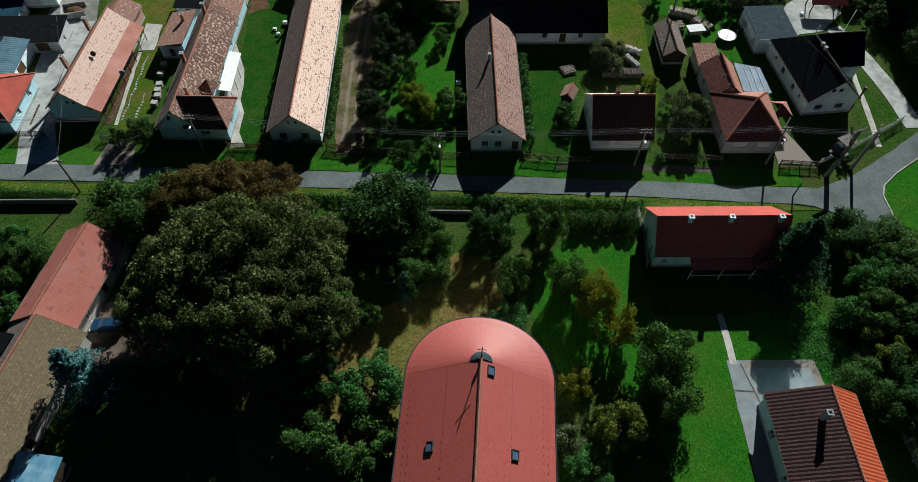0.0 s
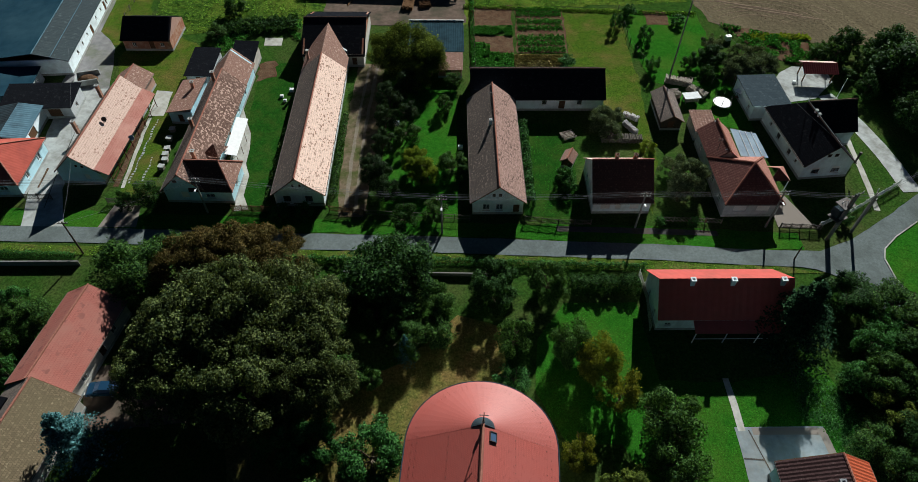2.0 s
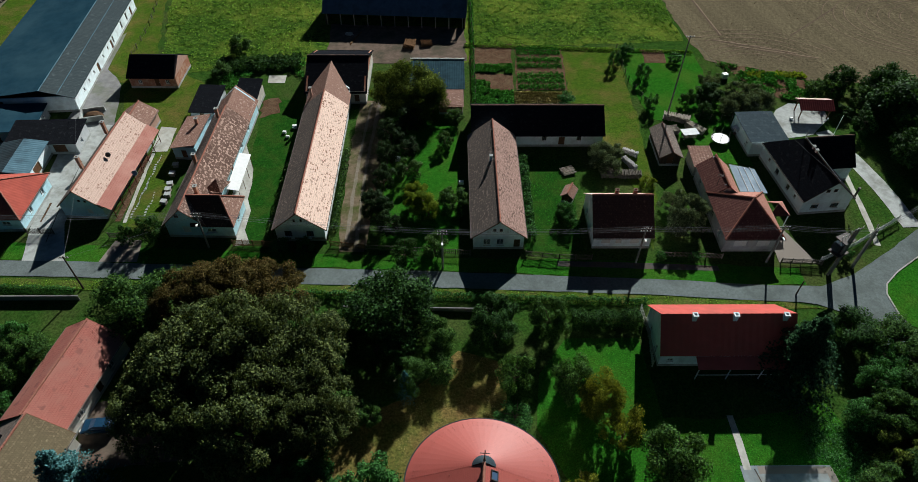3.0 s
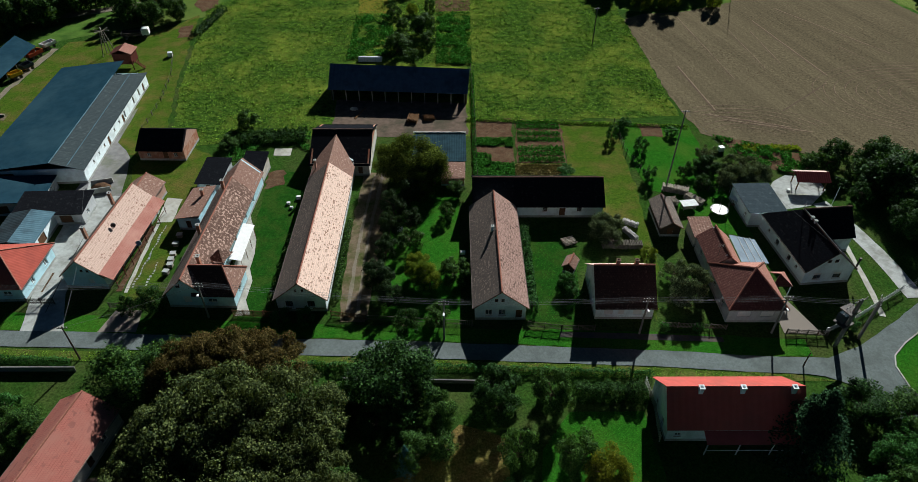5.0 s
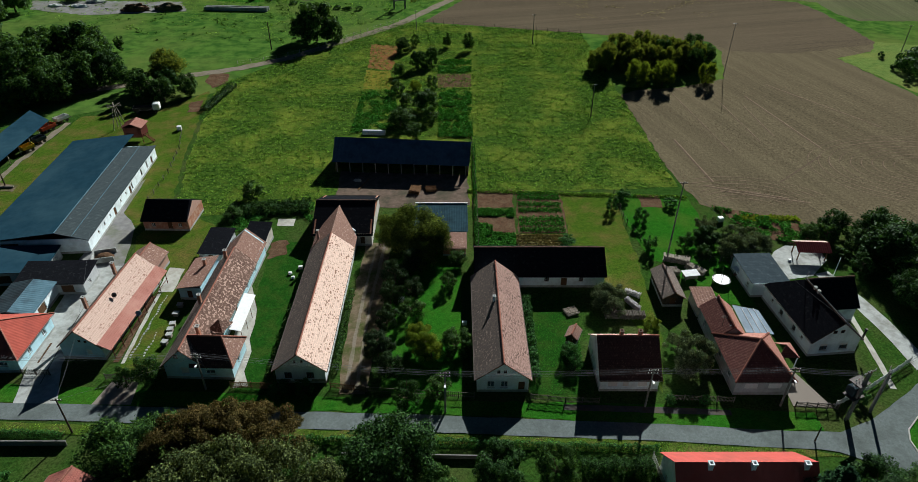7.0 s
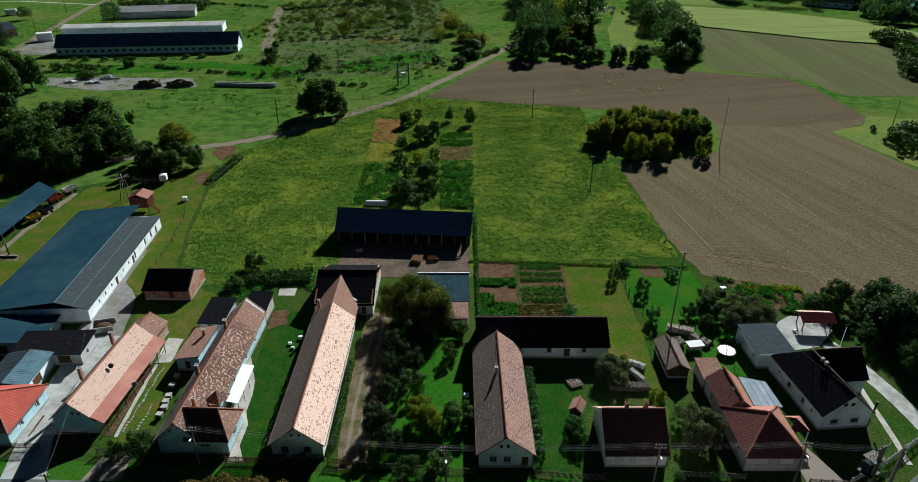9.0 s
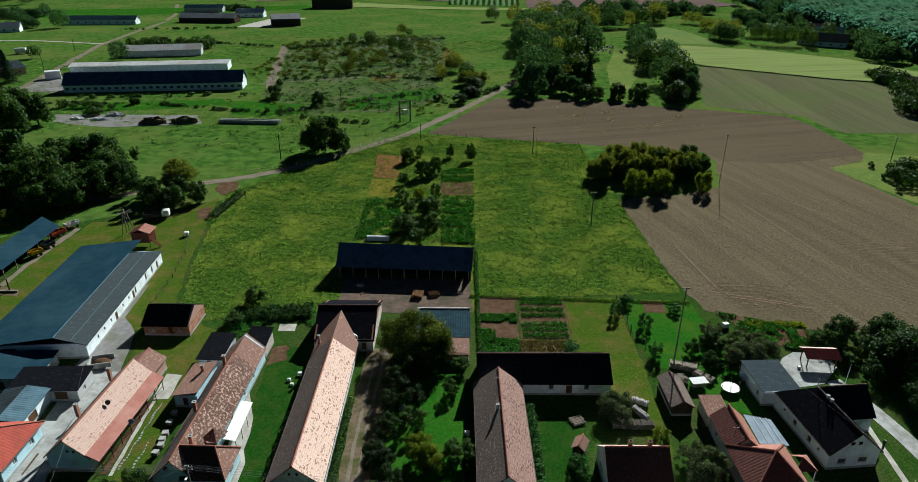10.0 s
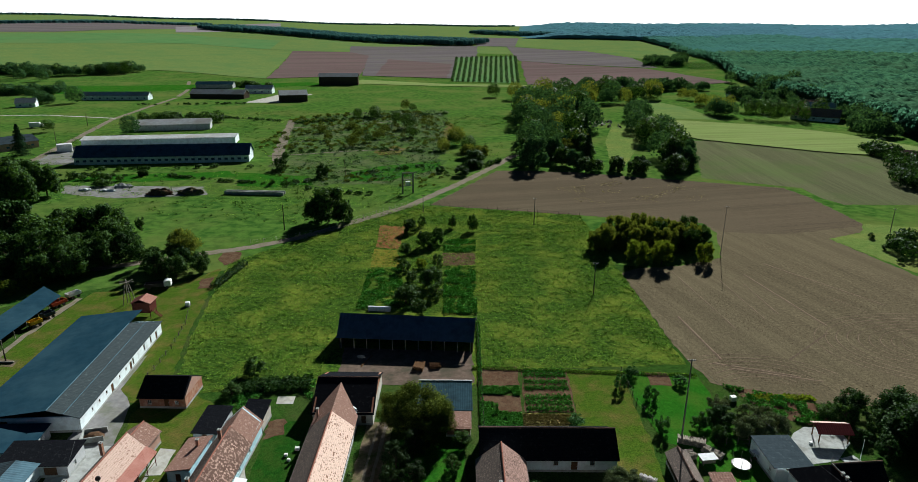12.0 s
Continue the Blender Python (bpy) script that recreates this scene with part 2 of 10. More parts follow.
M["metal_red"] = surface("metal_red", (0.46, 0.1, 0.085), (0.4, 0.085, 0.07), 0.7, 0.7, 0.05, (0.34, 0.09, 0.075), 0.3)
M["metal_plum"] = surface("metal_plum", (0.16, 0.05, 0.062), (0.11, 0.036, 0.046), 0.7, 0.6, 0.05)
M["metal_blue"] = surface("metal_blue", (0.032, 0.066, 0.084), (0.024, 0.05, 0.065), 1.0, 0.7, 0.1, (0.02, 0.038, 0.048), 0.4)
M["sheet_clear"] = surface("sheet_clear", (0.3, 0.37, 0.44), (0.24, 0.31, 0.38), 0.9, 0.5, 0.1, (0.2, 0.25, 0.3), 0.5)
M["felt_diamond"] = tiles("felt_diamond", (0.045, 0.068, 0.082), (0.032, 0.05, 0.062), (0.06, 0.085, 0.1), 0.35, w=0.7, h=0.7, size=1.2, rough=0.8, depth=0.02)
M["sheet_navy"] = surface("sheet_navy", (0.06, 0.11, 0.19), (0.045, 0.085, 0.15), 0.8, 0.7, 0.1, (0.035, 0.06, 0.1), 0.3)
M["gutter"] = surface("gutter", (0.2, 0.17, 0.15), (0.13, 0.11, 0.1), 3.0, 0.8, 0.1)
M["metal_grey"] = surface("metal_grey", (0.045, 0.064, 0.075), (0.033, 0.05, 0.06), 1.0, 0.7, 0.1, (0.03, 0.037, 0.042), 0.4)
M["metal_sky"] = surface("metal_sky", (0.11, 0.2, 0.25), (0.085, 0.16, 0.205), 1.0, 0.7, 0.1, (0.07, 0.12, 0.15), 0.4)
# ground
M["meadow"] = surface("meadow", (0.06687, 0.1311, 0.01785), (0.01709, 0.04899, 0.008873), 0.9, 0.95, 0.5, (0.149, 0.1898, 0.02835), 0.08, dist=0.3, lo=0.4, hi=0.62, grain=0.45)
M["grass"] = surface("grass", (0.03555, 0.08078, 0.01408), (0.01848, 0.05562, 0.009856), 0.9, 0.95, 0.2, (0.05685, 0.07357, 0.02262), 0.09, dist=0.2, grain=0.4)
M["grass_mown"] = surface("grass_mown", (0.02583, 0.1281, 0.01173), (0.01291, 0.07885, 0.007027), 1.4, 0.95, 0.2, (0.04445, 0.1154, 0.01409), 0.12, dist=0.12, grain=0.35)
# Lawn grass in a darker green, with shade beside the houses mixed in.
M["grass_shaded"] = surface("grass_shaded", (0.0176, 0.0748, 0.00968), (0.0088, 0.044, 0.00616), 1.6, 0.95, 0.3, (0.03168, 0.0704, 0.01232), 0.25, dist=0.12, grain=0.4)
M["log_pale"] = surface("log_pale", (0.62, 0.6, 0.6), (0.3, 0.28, 0.27), 2.0, 0.9, 0.4)
M["grass_dry"] = surface("grass_dry", (0.06545, 0.1119, 0.01351), (0.03664, 0.08053, 0.01014), 1.2, 0.95, 0.2, (0.1113, 0.1007, 0.02714), 0.2, dist=0.12, grain=0.4)
M["grass_verge"] = surface("grass_verge", (0.07425, 0.1212, 0.01775), (0.0405, 0.08472, 0.0125), 1.2, 0.95, 0.2, (0.108, 0.1088, 0.03202), 0.3, dist=0.12, grain=0.4)
M["litter"] = surface("litter", (0.1294, 0.1162, 0.03265), (0.07069, 0.08712, 0.02103), 1.0, 0.95, 0.2, (0.1534, 0.1016, 0.03837), 0.2, dist=0.1, grain=0.4)
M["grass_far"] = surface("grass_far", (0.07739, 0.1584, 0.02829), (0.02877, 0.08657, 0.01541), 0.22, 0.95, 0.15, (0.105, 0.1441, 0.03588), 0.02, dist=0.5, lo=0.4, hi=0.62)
M["scrub"] = surface("scrub", (0.08075, 0.1428, 0.03697), (0.03325, 0.0765, 0.0174), 0.3, 0.95, 0.3, (0.09975, 0.1224, 0.05437), 0.05, dist=0.5, lo=0.4, hi=0.62, grain=0.3)
M["asphalt"] = surface("asphalt", (0.156, 0.183, 0.18), (0.112, 0.134, 0.134), 2.5, 0.9, 0.2, (0.096, 0.113, 0.108), 0.2, dist=0.02, grain=0.1)
M["old_asphalt"] = surface("old_asphalt", (0.085, 0.085, 0.082), (0.055, 0.056, 0.055), 1.5, 0.95, 0.3, (0.11, 0.09, 0.07), 0.3)
M["hardstanding"] = surface("hardstanding", (0.266, 0.259, 0.259), (0.168, 0.168, 0.168), 0.6, 0.95, 0.2, (0.14, 0.154, 0.098), 0.12)
M["slab"] = surface("slab", (0.2592, 0.2952, 0.3096), (0.1728, 0.2088, 0.2232), 0.9, 0.9, 0.2, (0.216, 0.2232, 0.2088), 0.3)
M["gravel"] = surface("gravel", (0.24, 0.205, 0.1634), (0.176, 0.1476, 0.1204), 2.0, 0.95, 0.5, (0.144, 0.1394, 0.086), 0.3)
M["dirt"] = surface("dirt", (0.192, 0.148, 0.1024), (0.128, 0.0976, 0.06464), 1.5, 0.95, 0.5, (0.064, 0.0808, 0.02384), 0.3)
M["red_earth"] = surface("red_earth", (0.3, 0.125, 0.055), (0.2, 0.085, 0.04), 1.2, 0.95, 0.3, (0.13, 0.1, 0.04), 0.3)
M["yellow_bed"] = surface("yellow_bed", (0.24, 0.2, 0.0319), (0.12, 0.13, 0.0232), 1.0, 0.95, 0.3)
M["soil"] = surface("soil", (0.112, 0.0651, 0.0403), (0.0744, 0.0434, 0.0279), 1.5, 0.95, 0.8, (0.136, 0.093, 0.0589), 0.4, grain=0.35)
M["paving"] = tiles("paving", (0.4, 0.36, 0.31), (0.34, 0.3, 0.26), None, 0.0, w=0.4, h=0.4, depth=0.01)
M["ploughed"] = plough("ploughed", (0.0706, 0.05827, 0.03626), (0.2367, 0.1942, 0.1211), (0.1478, 0.1221, 0.07583), -15, 1.5)
M["ploughed_red"] = plough("ploughed_red", (0.06737, 0.05319, 0.03554), (0.1887, 0.1497, 0.1015), (0.1257, 0.1019, 0.06905), 75, 1.2)
M["ploughed_far"] = plough("ploughed_far", (0.09234, 0.09912, 0.0513), (0.175, 0.1858, 0.09747), (0.09234, 0.1487, 0.04309), 4, 0.6)
M["corn"] = plough("corn", (0.1776, 0.2508, 0.0784), (0.2805, 0.3448, 0.1232), (0.187, 0.2717, 0.0784), 80, 1.2)
M["field_red"] = plough("field_red", (0.1549, 0.1067, 0.1049), (0.183, 0.1279, 0.1224), (0.139, 0.1159, 0.0988), 70, 0.3)
M["field_mauve"] = plough("field_mauve", (0.1549, 0.1325, 0.1406), (0.1742, 0.1555, 0.1581), (0.1452, 0.1371, 0.1132), 70, 0.3)
M["field_tan"] = plough("field_tan", (0.276, 0.24, 0.26), (0.312, 0.276, 0.295), (0.24, 0.24, 0.227), 70, 0.3)
M["field_yellow"] = surface("field_yellow", (0.1547, 0.213, 0.06448), (0.1122, 0.1742, 0.05444), 0.15, 0.95, 0.2, (0.1028, 0.1839, 0.05933), 0.02)
M["orchard_grass"] = surface("orchard_grass", (0.14, 0.2, 0.052), (0.09, 0.15, 0.038), 0.5, 0.95, 0.2, (0.17, 0.2, 0.055), 0.05, grain=0.35)
M["field_green"] = surface("field_green", (0.1, 0.215, 0.075), (0.08, 0.18, 0.063), 0.03, 0.95, 0.2, (0.12, 0.2, 0.07), 0.006)
# foliage
M["leaf_green"] = leaves("leaf_green", (0.007514, 0.02923, 0.007775), (0.04913, 0.1221, 0.02917), (0.01387, 0.04676, 0.01351), 0.21, gloss=0.04)
M["leaf_bright"] = leaves("leaf_bright", (0.0136, 0.05185, 0.01484), (0.068, 0.2076, 0.04949), (0.0204, 0.0779, 0.02146), 0.21, gloss=0.04)
M["leaf_walnut"] = leaves("leaf_walnut", (0.0153, 0.03067, 0.01168), (0.136, 0.1706, 0.05512), (0.034, 0.05797, 0.02168), 0.17, gloss=0.04)
M["leaf_rust"] = leaves("leaf_rust", (0.0306, 0.02731, 0.01168), (0.1615, 0.1197, 0.046), (0.0425, 0.0469, 0.01504), 0.18)
M["leaf_olive"] = leaves("leaf_olive", (0.03, 0.0468, 0.0122), (0.16, 0.208, 0.0407), (0.05, 0.0832, 0.0217), 0.22)
M["leaf_dark"] = leaves("leaf_dark", (0.01082, 0.03853, 0.01109), (0.0832, 0.1737, 0.03711), (0.02163, 0.06758, 0.01855), 0.21, gloss=0.04)
# Leaves of far trees, lightened and blued to carry haze in their colour.
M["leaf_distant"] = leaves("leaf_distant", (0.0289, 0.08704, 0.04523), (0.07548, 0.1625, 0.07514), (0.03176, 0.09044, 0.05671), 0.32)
M["leaf_spruce"] = leaves("leaf_spruce", (0.01, 0.027, 0.0146), (0.045, 0.104, 0.047), (0.015, 0.0416, 0.0209), 0.1)
M["leaf_bluespruce"] = leaves("leaf_bluespruce", (0.02, 0.07, 0.078), (0.1, 0.24, 0.245), (0.035, 0.1, 0.105), 0.1)
M["leaf_yellow"] = leaves("leaf_yellow", (0.05, 0.08, 0.015), (0.21, 0.22, 0.034), (0.06, 0.1, 0.018), 0.45)
M["leaf_lime"] = leaves("leaf_lime", (0.132, 0.1859, 0.02684), (0.187, 0.2442, 0.03575), (0.077, 0.1512, 0.02684), 0.48)
M["leaf_grey"] = leaves("leaf_grey", (0.03, 0.0468, 0.0261), (0.15, 0.192, 0.0994), (0.045, 0.078, 0.0366), 0.22)
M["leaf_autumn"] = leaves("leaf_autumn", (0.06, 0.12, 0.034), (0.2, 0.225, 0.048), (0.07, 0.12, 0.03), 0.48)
M["wire"] = surface("wire", (0.16, 0.17, 0.18), (0.12, 0.12, 0.13), 4.0, 0.5, 0.0)
# Forest colours hold the haze: bluer and paler from belt to belt.
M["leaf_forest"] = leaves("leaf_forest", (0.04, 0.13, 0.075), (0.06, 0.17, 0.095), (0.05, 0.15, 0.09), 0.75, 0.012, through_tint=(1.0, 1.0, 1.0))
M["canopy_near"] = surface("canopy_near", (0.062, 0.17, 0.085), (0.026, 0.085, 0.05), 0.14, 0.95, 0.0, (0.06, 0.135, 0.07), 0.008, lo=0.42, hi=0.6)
M["canopy_hazed"] = surface("canopy_hazed", (0.06175, 0.18, 0.1365), (0.0475, 0.14, 0.1155), 0.08, 0.95, 0.0, (0.057, 0.17, 0.147), 0.005)
M["canopy_hazed_far"] = surface("canopy_hazed_far", (0.076, 0.2016, 0.2288), (0.064, 0.168, 0.2024), 0.03, 0.95, 0.0, (0.08, 0.1848, 0.2376), 0.003)
# Far woods: the pale blue-green stands in for the haze before them.
M["leaf_wood_hazed"] = leaves("leaf_wood_hazed", (0.0715, 0.1985, 0.1932), (0.1287, 0.2984, 0.2744), (0.0858, 0.2268, 0.2576), 0.6, 0.01, through_tint=(1.0, 1.0, 1.0))
M["leaf_meadow"] = leaves("leaf_meadow", (0.03643, 0.116, 0.01485), (0.2793, 0.4913, 0.06201), (0.06072, 0.1775, 0.01984), 0.05)
M["leaf_tuft"] = leaves("leaf_tuft", (0.02, 0.0728, 0.0125), (0.1, 0.208, 0.0313), (0.03, 0.0936, 0.0146), 0.05)
M["leaf_hay"] = leaves("leaf_hay", (0.12, 0.166, 0.0313), (0.24, 0.302, 0.0734), (0.08, 0.156, 0.0209), 0.05)
# Garden foliage in a darker green that stands for its shade.
M["leaf_garden"] = leaves("leaf_garden", (0.00744, 0.0219, 0.00905), (0.0434, 0.0837, 0.0291), (0.0124, 0.0355, 0.013), 0.14, gloss=0.04)
M["yard_earth"] = surface("yard_earth", (0.1674, 0.124, 0.0992), (0.0992, 0.0744, 0.0589), 0.8, 0.95, 0.4, (0.0744, 0.0682, 0.0496), 0.25)
M["leaf_lawn"] = leaves("leaf_lawn", (0.0243, 0.151, 0.015), (0.0567, 0.259, 0.0225), (0.0227, 0.14, 0.015), 0.1)
M["leaf_veg"] = leaves("leaf_veg", (0.035, 0.156, 0.0251), (0.09, 0.302, 0.0522), (0.03, 0.135, 0.0209), 0.1)
M["leaf_straw"] = leaves("leaf_straw", (0.22, 0.187, 0.0835), (0.32, 0.27, 0.125), (0.17, 0.156, 0.0626), 0.1)
for key in ("meadow", "grass", "grass_mown", "grass_dry", "grass_verge", "litter", "grass_far", "scrub", "red_earth", "gravel", "dirt", "soil", "ploughed", "ploughed_red", "ploughed_far", "corn", "field_red", "field_mauve", "field_tan", "field_yellow", "field_green", "leaf_forest", "canopy_hazed_far", "slate_blue", "slate", "tile_dark", "wood_dark"):
    M[key].node_tree.nodes["Principled BSDF"].inputs["Specular IOR Level"].default_value = 0.0
M["rut_crest"] = surface("rut_crest", (0.25, 0.185, 0.13), (0.19, 0.14, 0.098), 2.0, 0.95, 0.5)
M["rut"] = surface("rut", (0.145, 0.105, 0.078), (0.085, 0.063, 0.048), 2.0, 0.95, 0.5)


# ---- building helpers ----
import mathutils


def thing(name, x, y, rot=0.0, z=0.0, label="", category="", group="", kind=""):
    ob = new(name)
    ob.empty_display_size = 0.5
    ob.matrix_basis = pose(x, y, z, 0, 0, rot)
    return tagged(ob, label, category, group, kind)


def to_mesh(name, bm):
    me = bpy.data.meshes.new(name)
    bm.normal_update()
    bm.to_mesh(me)
    bm.free()
    return me


def part(name, bm, material, parent, label=""):
    """One mesh under a thing or under a part. bm: a bmesh, or a finished mesh."""
    me = to_mesh(name, bm) if isinstance(bm, bmesh.types.BMesh) else bm
    if not me.materials:
        me.materials.append(material)
    ob = new(name, me)
    ob.parent = parent
    return tagged(ob, label)


def single(name, bm, material, label, category, kind="", group=""):
    me = to_mesh(name, bm) if isinstance(bm, bmesh.types.BMesh) else bm
    me.materials.append(material)
    return tagged(new(name, me), label, category, group, kind)


def box(bm, x0, y0, z0, x1, y1, z1, m=None):
    vs = [bm.verts.new(m @ Vector(p) if m else p) for p in (
        (x0, y0, z0), (x1, y0, z0), (x1, y1, z0), (x0, y1, z0), (x0, y0, z1), (x1, y0, z1), (x1, y1, z1), (x0, y1, z1))]
    for f in ((0, 3, 2, 1), (4, 5, 6, 7), (0, 1, 5, 4), (1, 2, 6, 5), (2, 3, 7, 6), (3, 0, 4, 7)):
        bm.faces.new([vs[i] for i in f])
    return bm


def rod(bm, a, b, r0, r1=None, seg=6):
    a, b = Vector(a), Vector(b)
    r1 = r0 if r1 is None else r1
    d = (b - a).normalized()
    s = d.orthogonal().normalized()
    t = d.cross(s)
    rings = []
    for p, r in ((a, r0), (b, r1)):
        rings.append([bm.verts.new(p + r * (math.cos(k * math.tau / seg) * s + math.sin(k * math.tau / seg) * t)) for k in range(seg)])
    for k in range(seg):
        bm.faces.new((rings[0][k], rings[0][(k + 1) % seg], rings[1][(k + 1) % seg], rings[1][k]))
    bm.faces.new(rings[0][::-1])
    bm.faces.new(rings[1])
    return bm


def bevelled(bm, width=0.03):
    bmesh.ops.bevel(bm, geom=list(bm.edges), offset=width, segments=1, affect="EDGES")
    return bm


def arrays_mesh(name, verts, faces):
    """A mesh from numpy arrays of places and of equal-sided faces."""
    me = bpy.data.meshes.new(name)
    n, sides = faces.shape
    me.vertices.add(len(verts))
    me.vertices.foreach_set("co", np.asarray(verts, np.float32).ravel())
    me.loops.add(n * sides)
    me.loops.foreach_set("vertex_index", np.asarray(faces, np.int32).ravel())
    me.polygons.add(n)
    me.polygons.foreach_set("loop_start", np.arange(0, n * sides, sides, dtype=np.int32))
    me.update(calc_edges=True)
    return me


# ---- terrain ----
def smooth(a, b, v):
    k = min(1.0, max(0.0, (v - a) / (b - a)))
    return k * k * (3 - 2 * k)


def height(x, y):
    """Flat round the village; beyond it fields and woods rise to the skyline."""
    if y < 0:
        return 0.0
    r, az = math.hypot(x, y), math.degrees(math.atan2(x, y))
    start = 850 - 230 * smooth(8, 22, az)
    top = 82 + 38 * (1 - smooth(-34, -4, az))
    k = smooth(start, 3800, r)
    spur = 10 * math.exp(-((r - 1330) / 150) ** 2) * smooth(15, 23, az)
    return spur + top * k + 5.0 * k * math.sin(az * 0.35 + r * 0.0011) * math.sin(az * 0.13 + 1.0)


def ground_sheet():
    radii = [0.0, 40, 80, 120, 160, 200, 260, 320, 400, 500, 600] + [600 + 50 * k for k in range(1, 85)]
    angles = [radians(a) for a in list(range(-60, 61, 2)) + list(range(66, 300, 6))]
    bm = bmesh.new()
    centre = bm.verts.new((0, 0, 0))
    last = None
    for r in radii[1:]:
        ring = [bm.verts.new((r * math.sin(a), r * math.cos(a), height(r * math.sin(a), r * math.cos(a)))) for a in angles]
        for k in range(len(ring)):
            j = (k + 1) % len(ring)
            if last is None:
                bm.faces.new((centre, ring[j], ring[k]))
            else:
                bm.faces.new((last[k], last[j], ring[j], ring[k]))
        last = ring
    bmesh.ops.recalc_face_normals(bm, faces=list(bm.faces))
    ob = single("ground", bm, M["grass"], "green grassy ground of a village and its fields", "ground", "structure")
    ob.data.materials.append(M["grass_far"])
    ob.data.materials.append(M["field_yellow"])
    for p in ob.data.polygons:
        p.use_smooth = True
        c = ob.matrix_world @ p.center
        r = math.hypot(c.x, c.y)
        # Past 1600 m a paler field colour puts haze onto the ground.
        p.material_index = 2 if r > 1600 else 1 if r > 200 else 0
    return ob


ground = ground_sheet()


def densify(pts, step, wobble, seed=1):
    rng = random.Random(seed)
    out = []
    for i, a in enumerate(pts):
        b = pts[(i + 1) % len(pts)]
        d = math.hypot(b[0] - a[0], b[1] - a[1])
        n = max(1, int(d / step))
        for k in range(n):
            f = k / n
            w = wobble if k else wobble * 0.4
            out.append((a[0] + (b[0] - a[0]) * f + rng.uniform(-w, w), a[1] + (b[1] - a[1]) * f + rng.uniform(-w, w)))
    return out


def patch(name, pts, material, label, category="ground", dz=0.02, wobble=0.2, step=2.0, drape=False, kind="structure"):
    """A piece of ground cover with an uneven border, laid on the sheet."""
    bm = bmesh.new()
    ring = [Vector((x, y, 0)) for x, y in densify(pts, step, wobble, len(name) + len(pts))]
    vs = [bm.verts.new(q) for q in ring]
    for tri in mathutils.geometry.tessellate_polygon([ring]):
        bm.faces.new([vs[i] for i in tri])
    if drape:
        for axis in (0, 1):
            vals = [v.co[axis] for v in bm.verts]
            at = math.floor(min(vals) / 50) * 50 + 50
            while at < max(vals):
                no = (1, 0, 0) if axis == 0 else (0, 1, 0)
                bmesh.ops.bisect_plane(bm, geom=list(bm.verts) + list(bm.edges) + list(bm.faces), plane_co=[at * c for c in no], plane_no=no)
                at += 50
    bmesh.ops.triangulate(bm, faces=list(bm.faces))
    for v in bm.verts:
        v.co.z = height(v.co.x, v.co.y) + dz
    bm.normal_update()
    bmesh.ops.reverse_faces(bm, faces=[f for f in bm.faces if f.normal.z < 0])
    return single(name, bm, M[material], label, category, kind)


def strip(name, line, width, material, label, category="road", dz=0.05, wobble=0.1):
    """A road or path of some width along a line of places."""
    rng = random.Random(len(line) + int(abs(line[0][0])))
    pts = [Vector((*line[0], 0))]
    for a, b in zip(line, line[1:]):
        a, b = Vector((*a, 0)), Vector((*b, 0))
        n = max(1, int((b - a).length / 2.0))
        pts += [a.lerp(b, (k + 1) / n) for k in range(n)]
    for _ in range(4):
        pts = [pts[0]] + [(pts[k - 1] + 2 * pts[k] + pts[k + 1]) / 4 for k in range(1, len(pts) - 1)] + [pts[-1]]
    bm = bmesh.new()
    last = None
    for i, p in enumerate(pts):
        d = (pts[min(len(pts) - 1, i + 1)] - pts[max(0, i - 1)]).normalized()
        n = Vector((-d.y, d.x, 0))
        pair = []
        for side in (-1, 1):
            q = p + n * side * (width / 2 + rng.uniform(-wobble, wobble))
            pair.append(bm.verts.new((q.x, q.y, height(q.x, q.y) + dz)))
        if last:
            bm.faces.new((last[0], pair[0], pair[1], last[1]))
        last = pair
    bm.normal_update()
    bmesh.ops.reverse_faces(bm, faces=[f for f in bm.faces if f.normal.z < 0])
    return single(name, bm, M[material], label, category, "structure")


def in_polygon(poly, x, y):
    hit = False
    for i in range(len(poly)):
        (x1, y1), (x2, y2) = poly[i], poly[i - 1]
        if (y1 > y) != (y2 > y) and x < (x2 - x1) * (y - y1) / (y2 - y1) + x1:
            hit = not hit
    return hit


# near ground
patch("meadow", [(-59, 115), (-65.5, 143), (-73.6, 192.6), (-56, 219), (-43, 239), (-20, 265), (49, 250), (50.4, 184), (51.3, 128.7), (5.4, 125.7), (4.7, 120), (-30.5, 120)], "meadow", "rough flowering hay meadow with tufts", dz=0.02, wobble=0.5)
patch("lawn", [(23.5, 126), (35.5, 126.5), (35.5, 100), (34.5, 80), (31, 66), (31, 80), (28, 92), (28, 104), (23.5, 104)], "grass_dry", "mown garden strip with a worn track", dz=0.03, wobble=0.4)
patch("lawn", [(36.5, 126), (52.3, 123.4), (52.5, 99), (53, 86), (44, 88), (41, 99), (38, 100), (36.2, 113)], "grass_mown", "bright mown garden lawn", dz=0.035, wobble=0.2)
patch("lawn", [(11.5, 66), (20.5, 66), (20.5, 88), (12, 88)], "grass_shaded", "green lawn between two houses", dz=0.03)
patch("lawn", [(-32.5, 66), (-27.5, 66), (-28.5, 106), (-36, 106), (-35, 88)], "grass_shaded", "narrow green lawn beside a long house", dz=0.03)
patch("lawn", [(-11, 66), (1.5, 66), (1, 108), (-11, 100)], "grass_mown", "shaded green orchard lawn", dz=0.03)
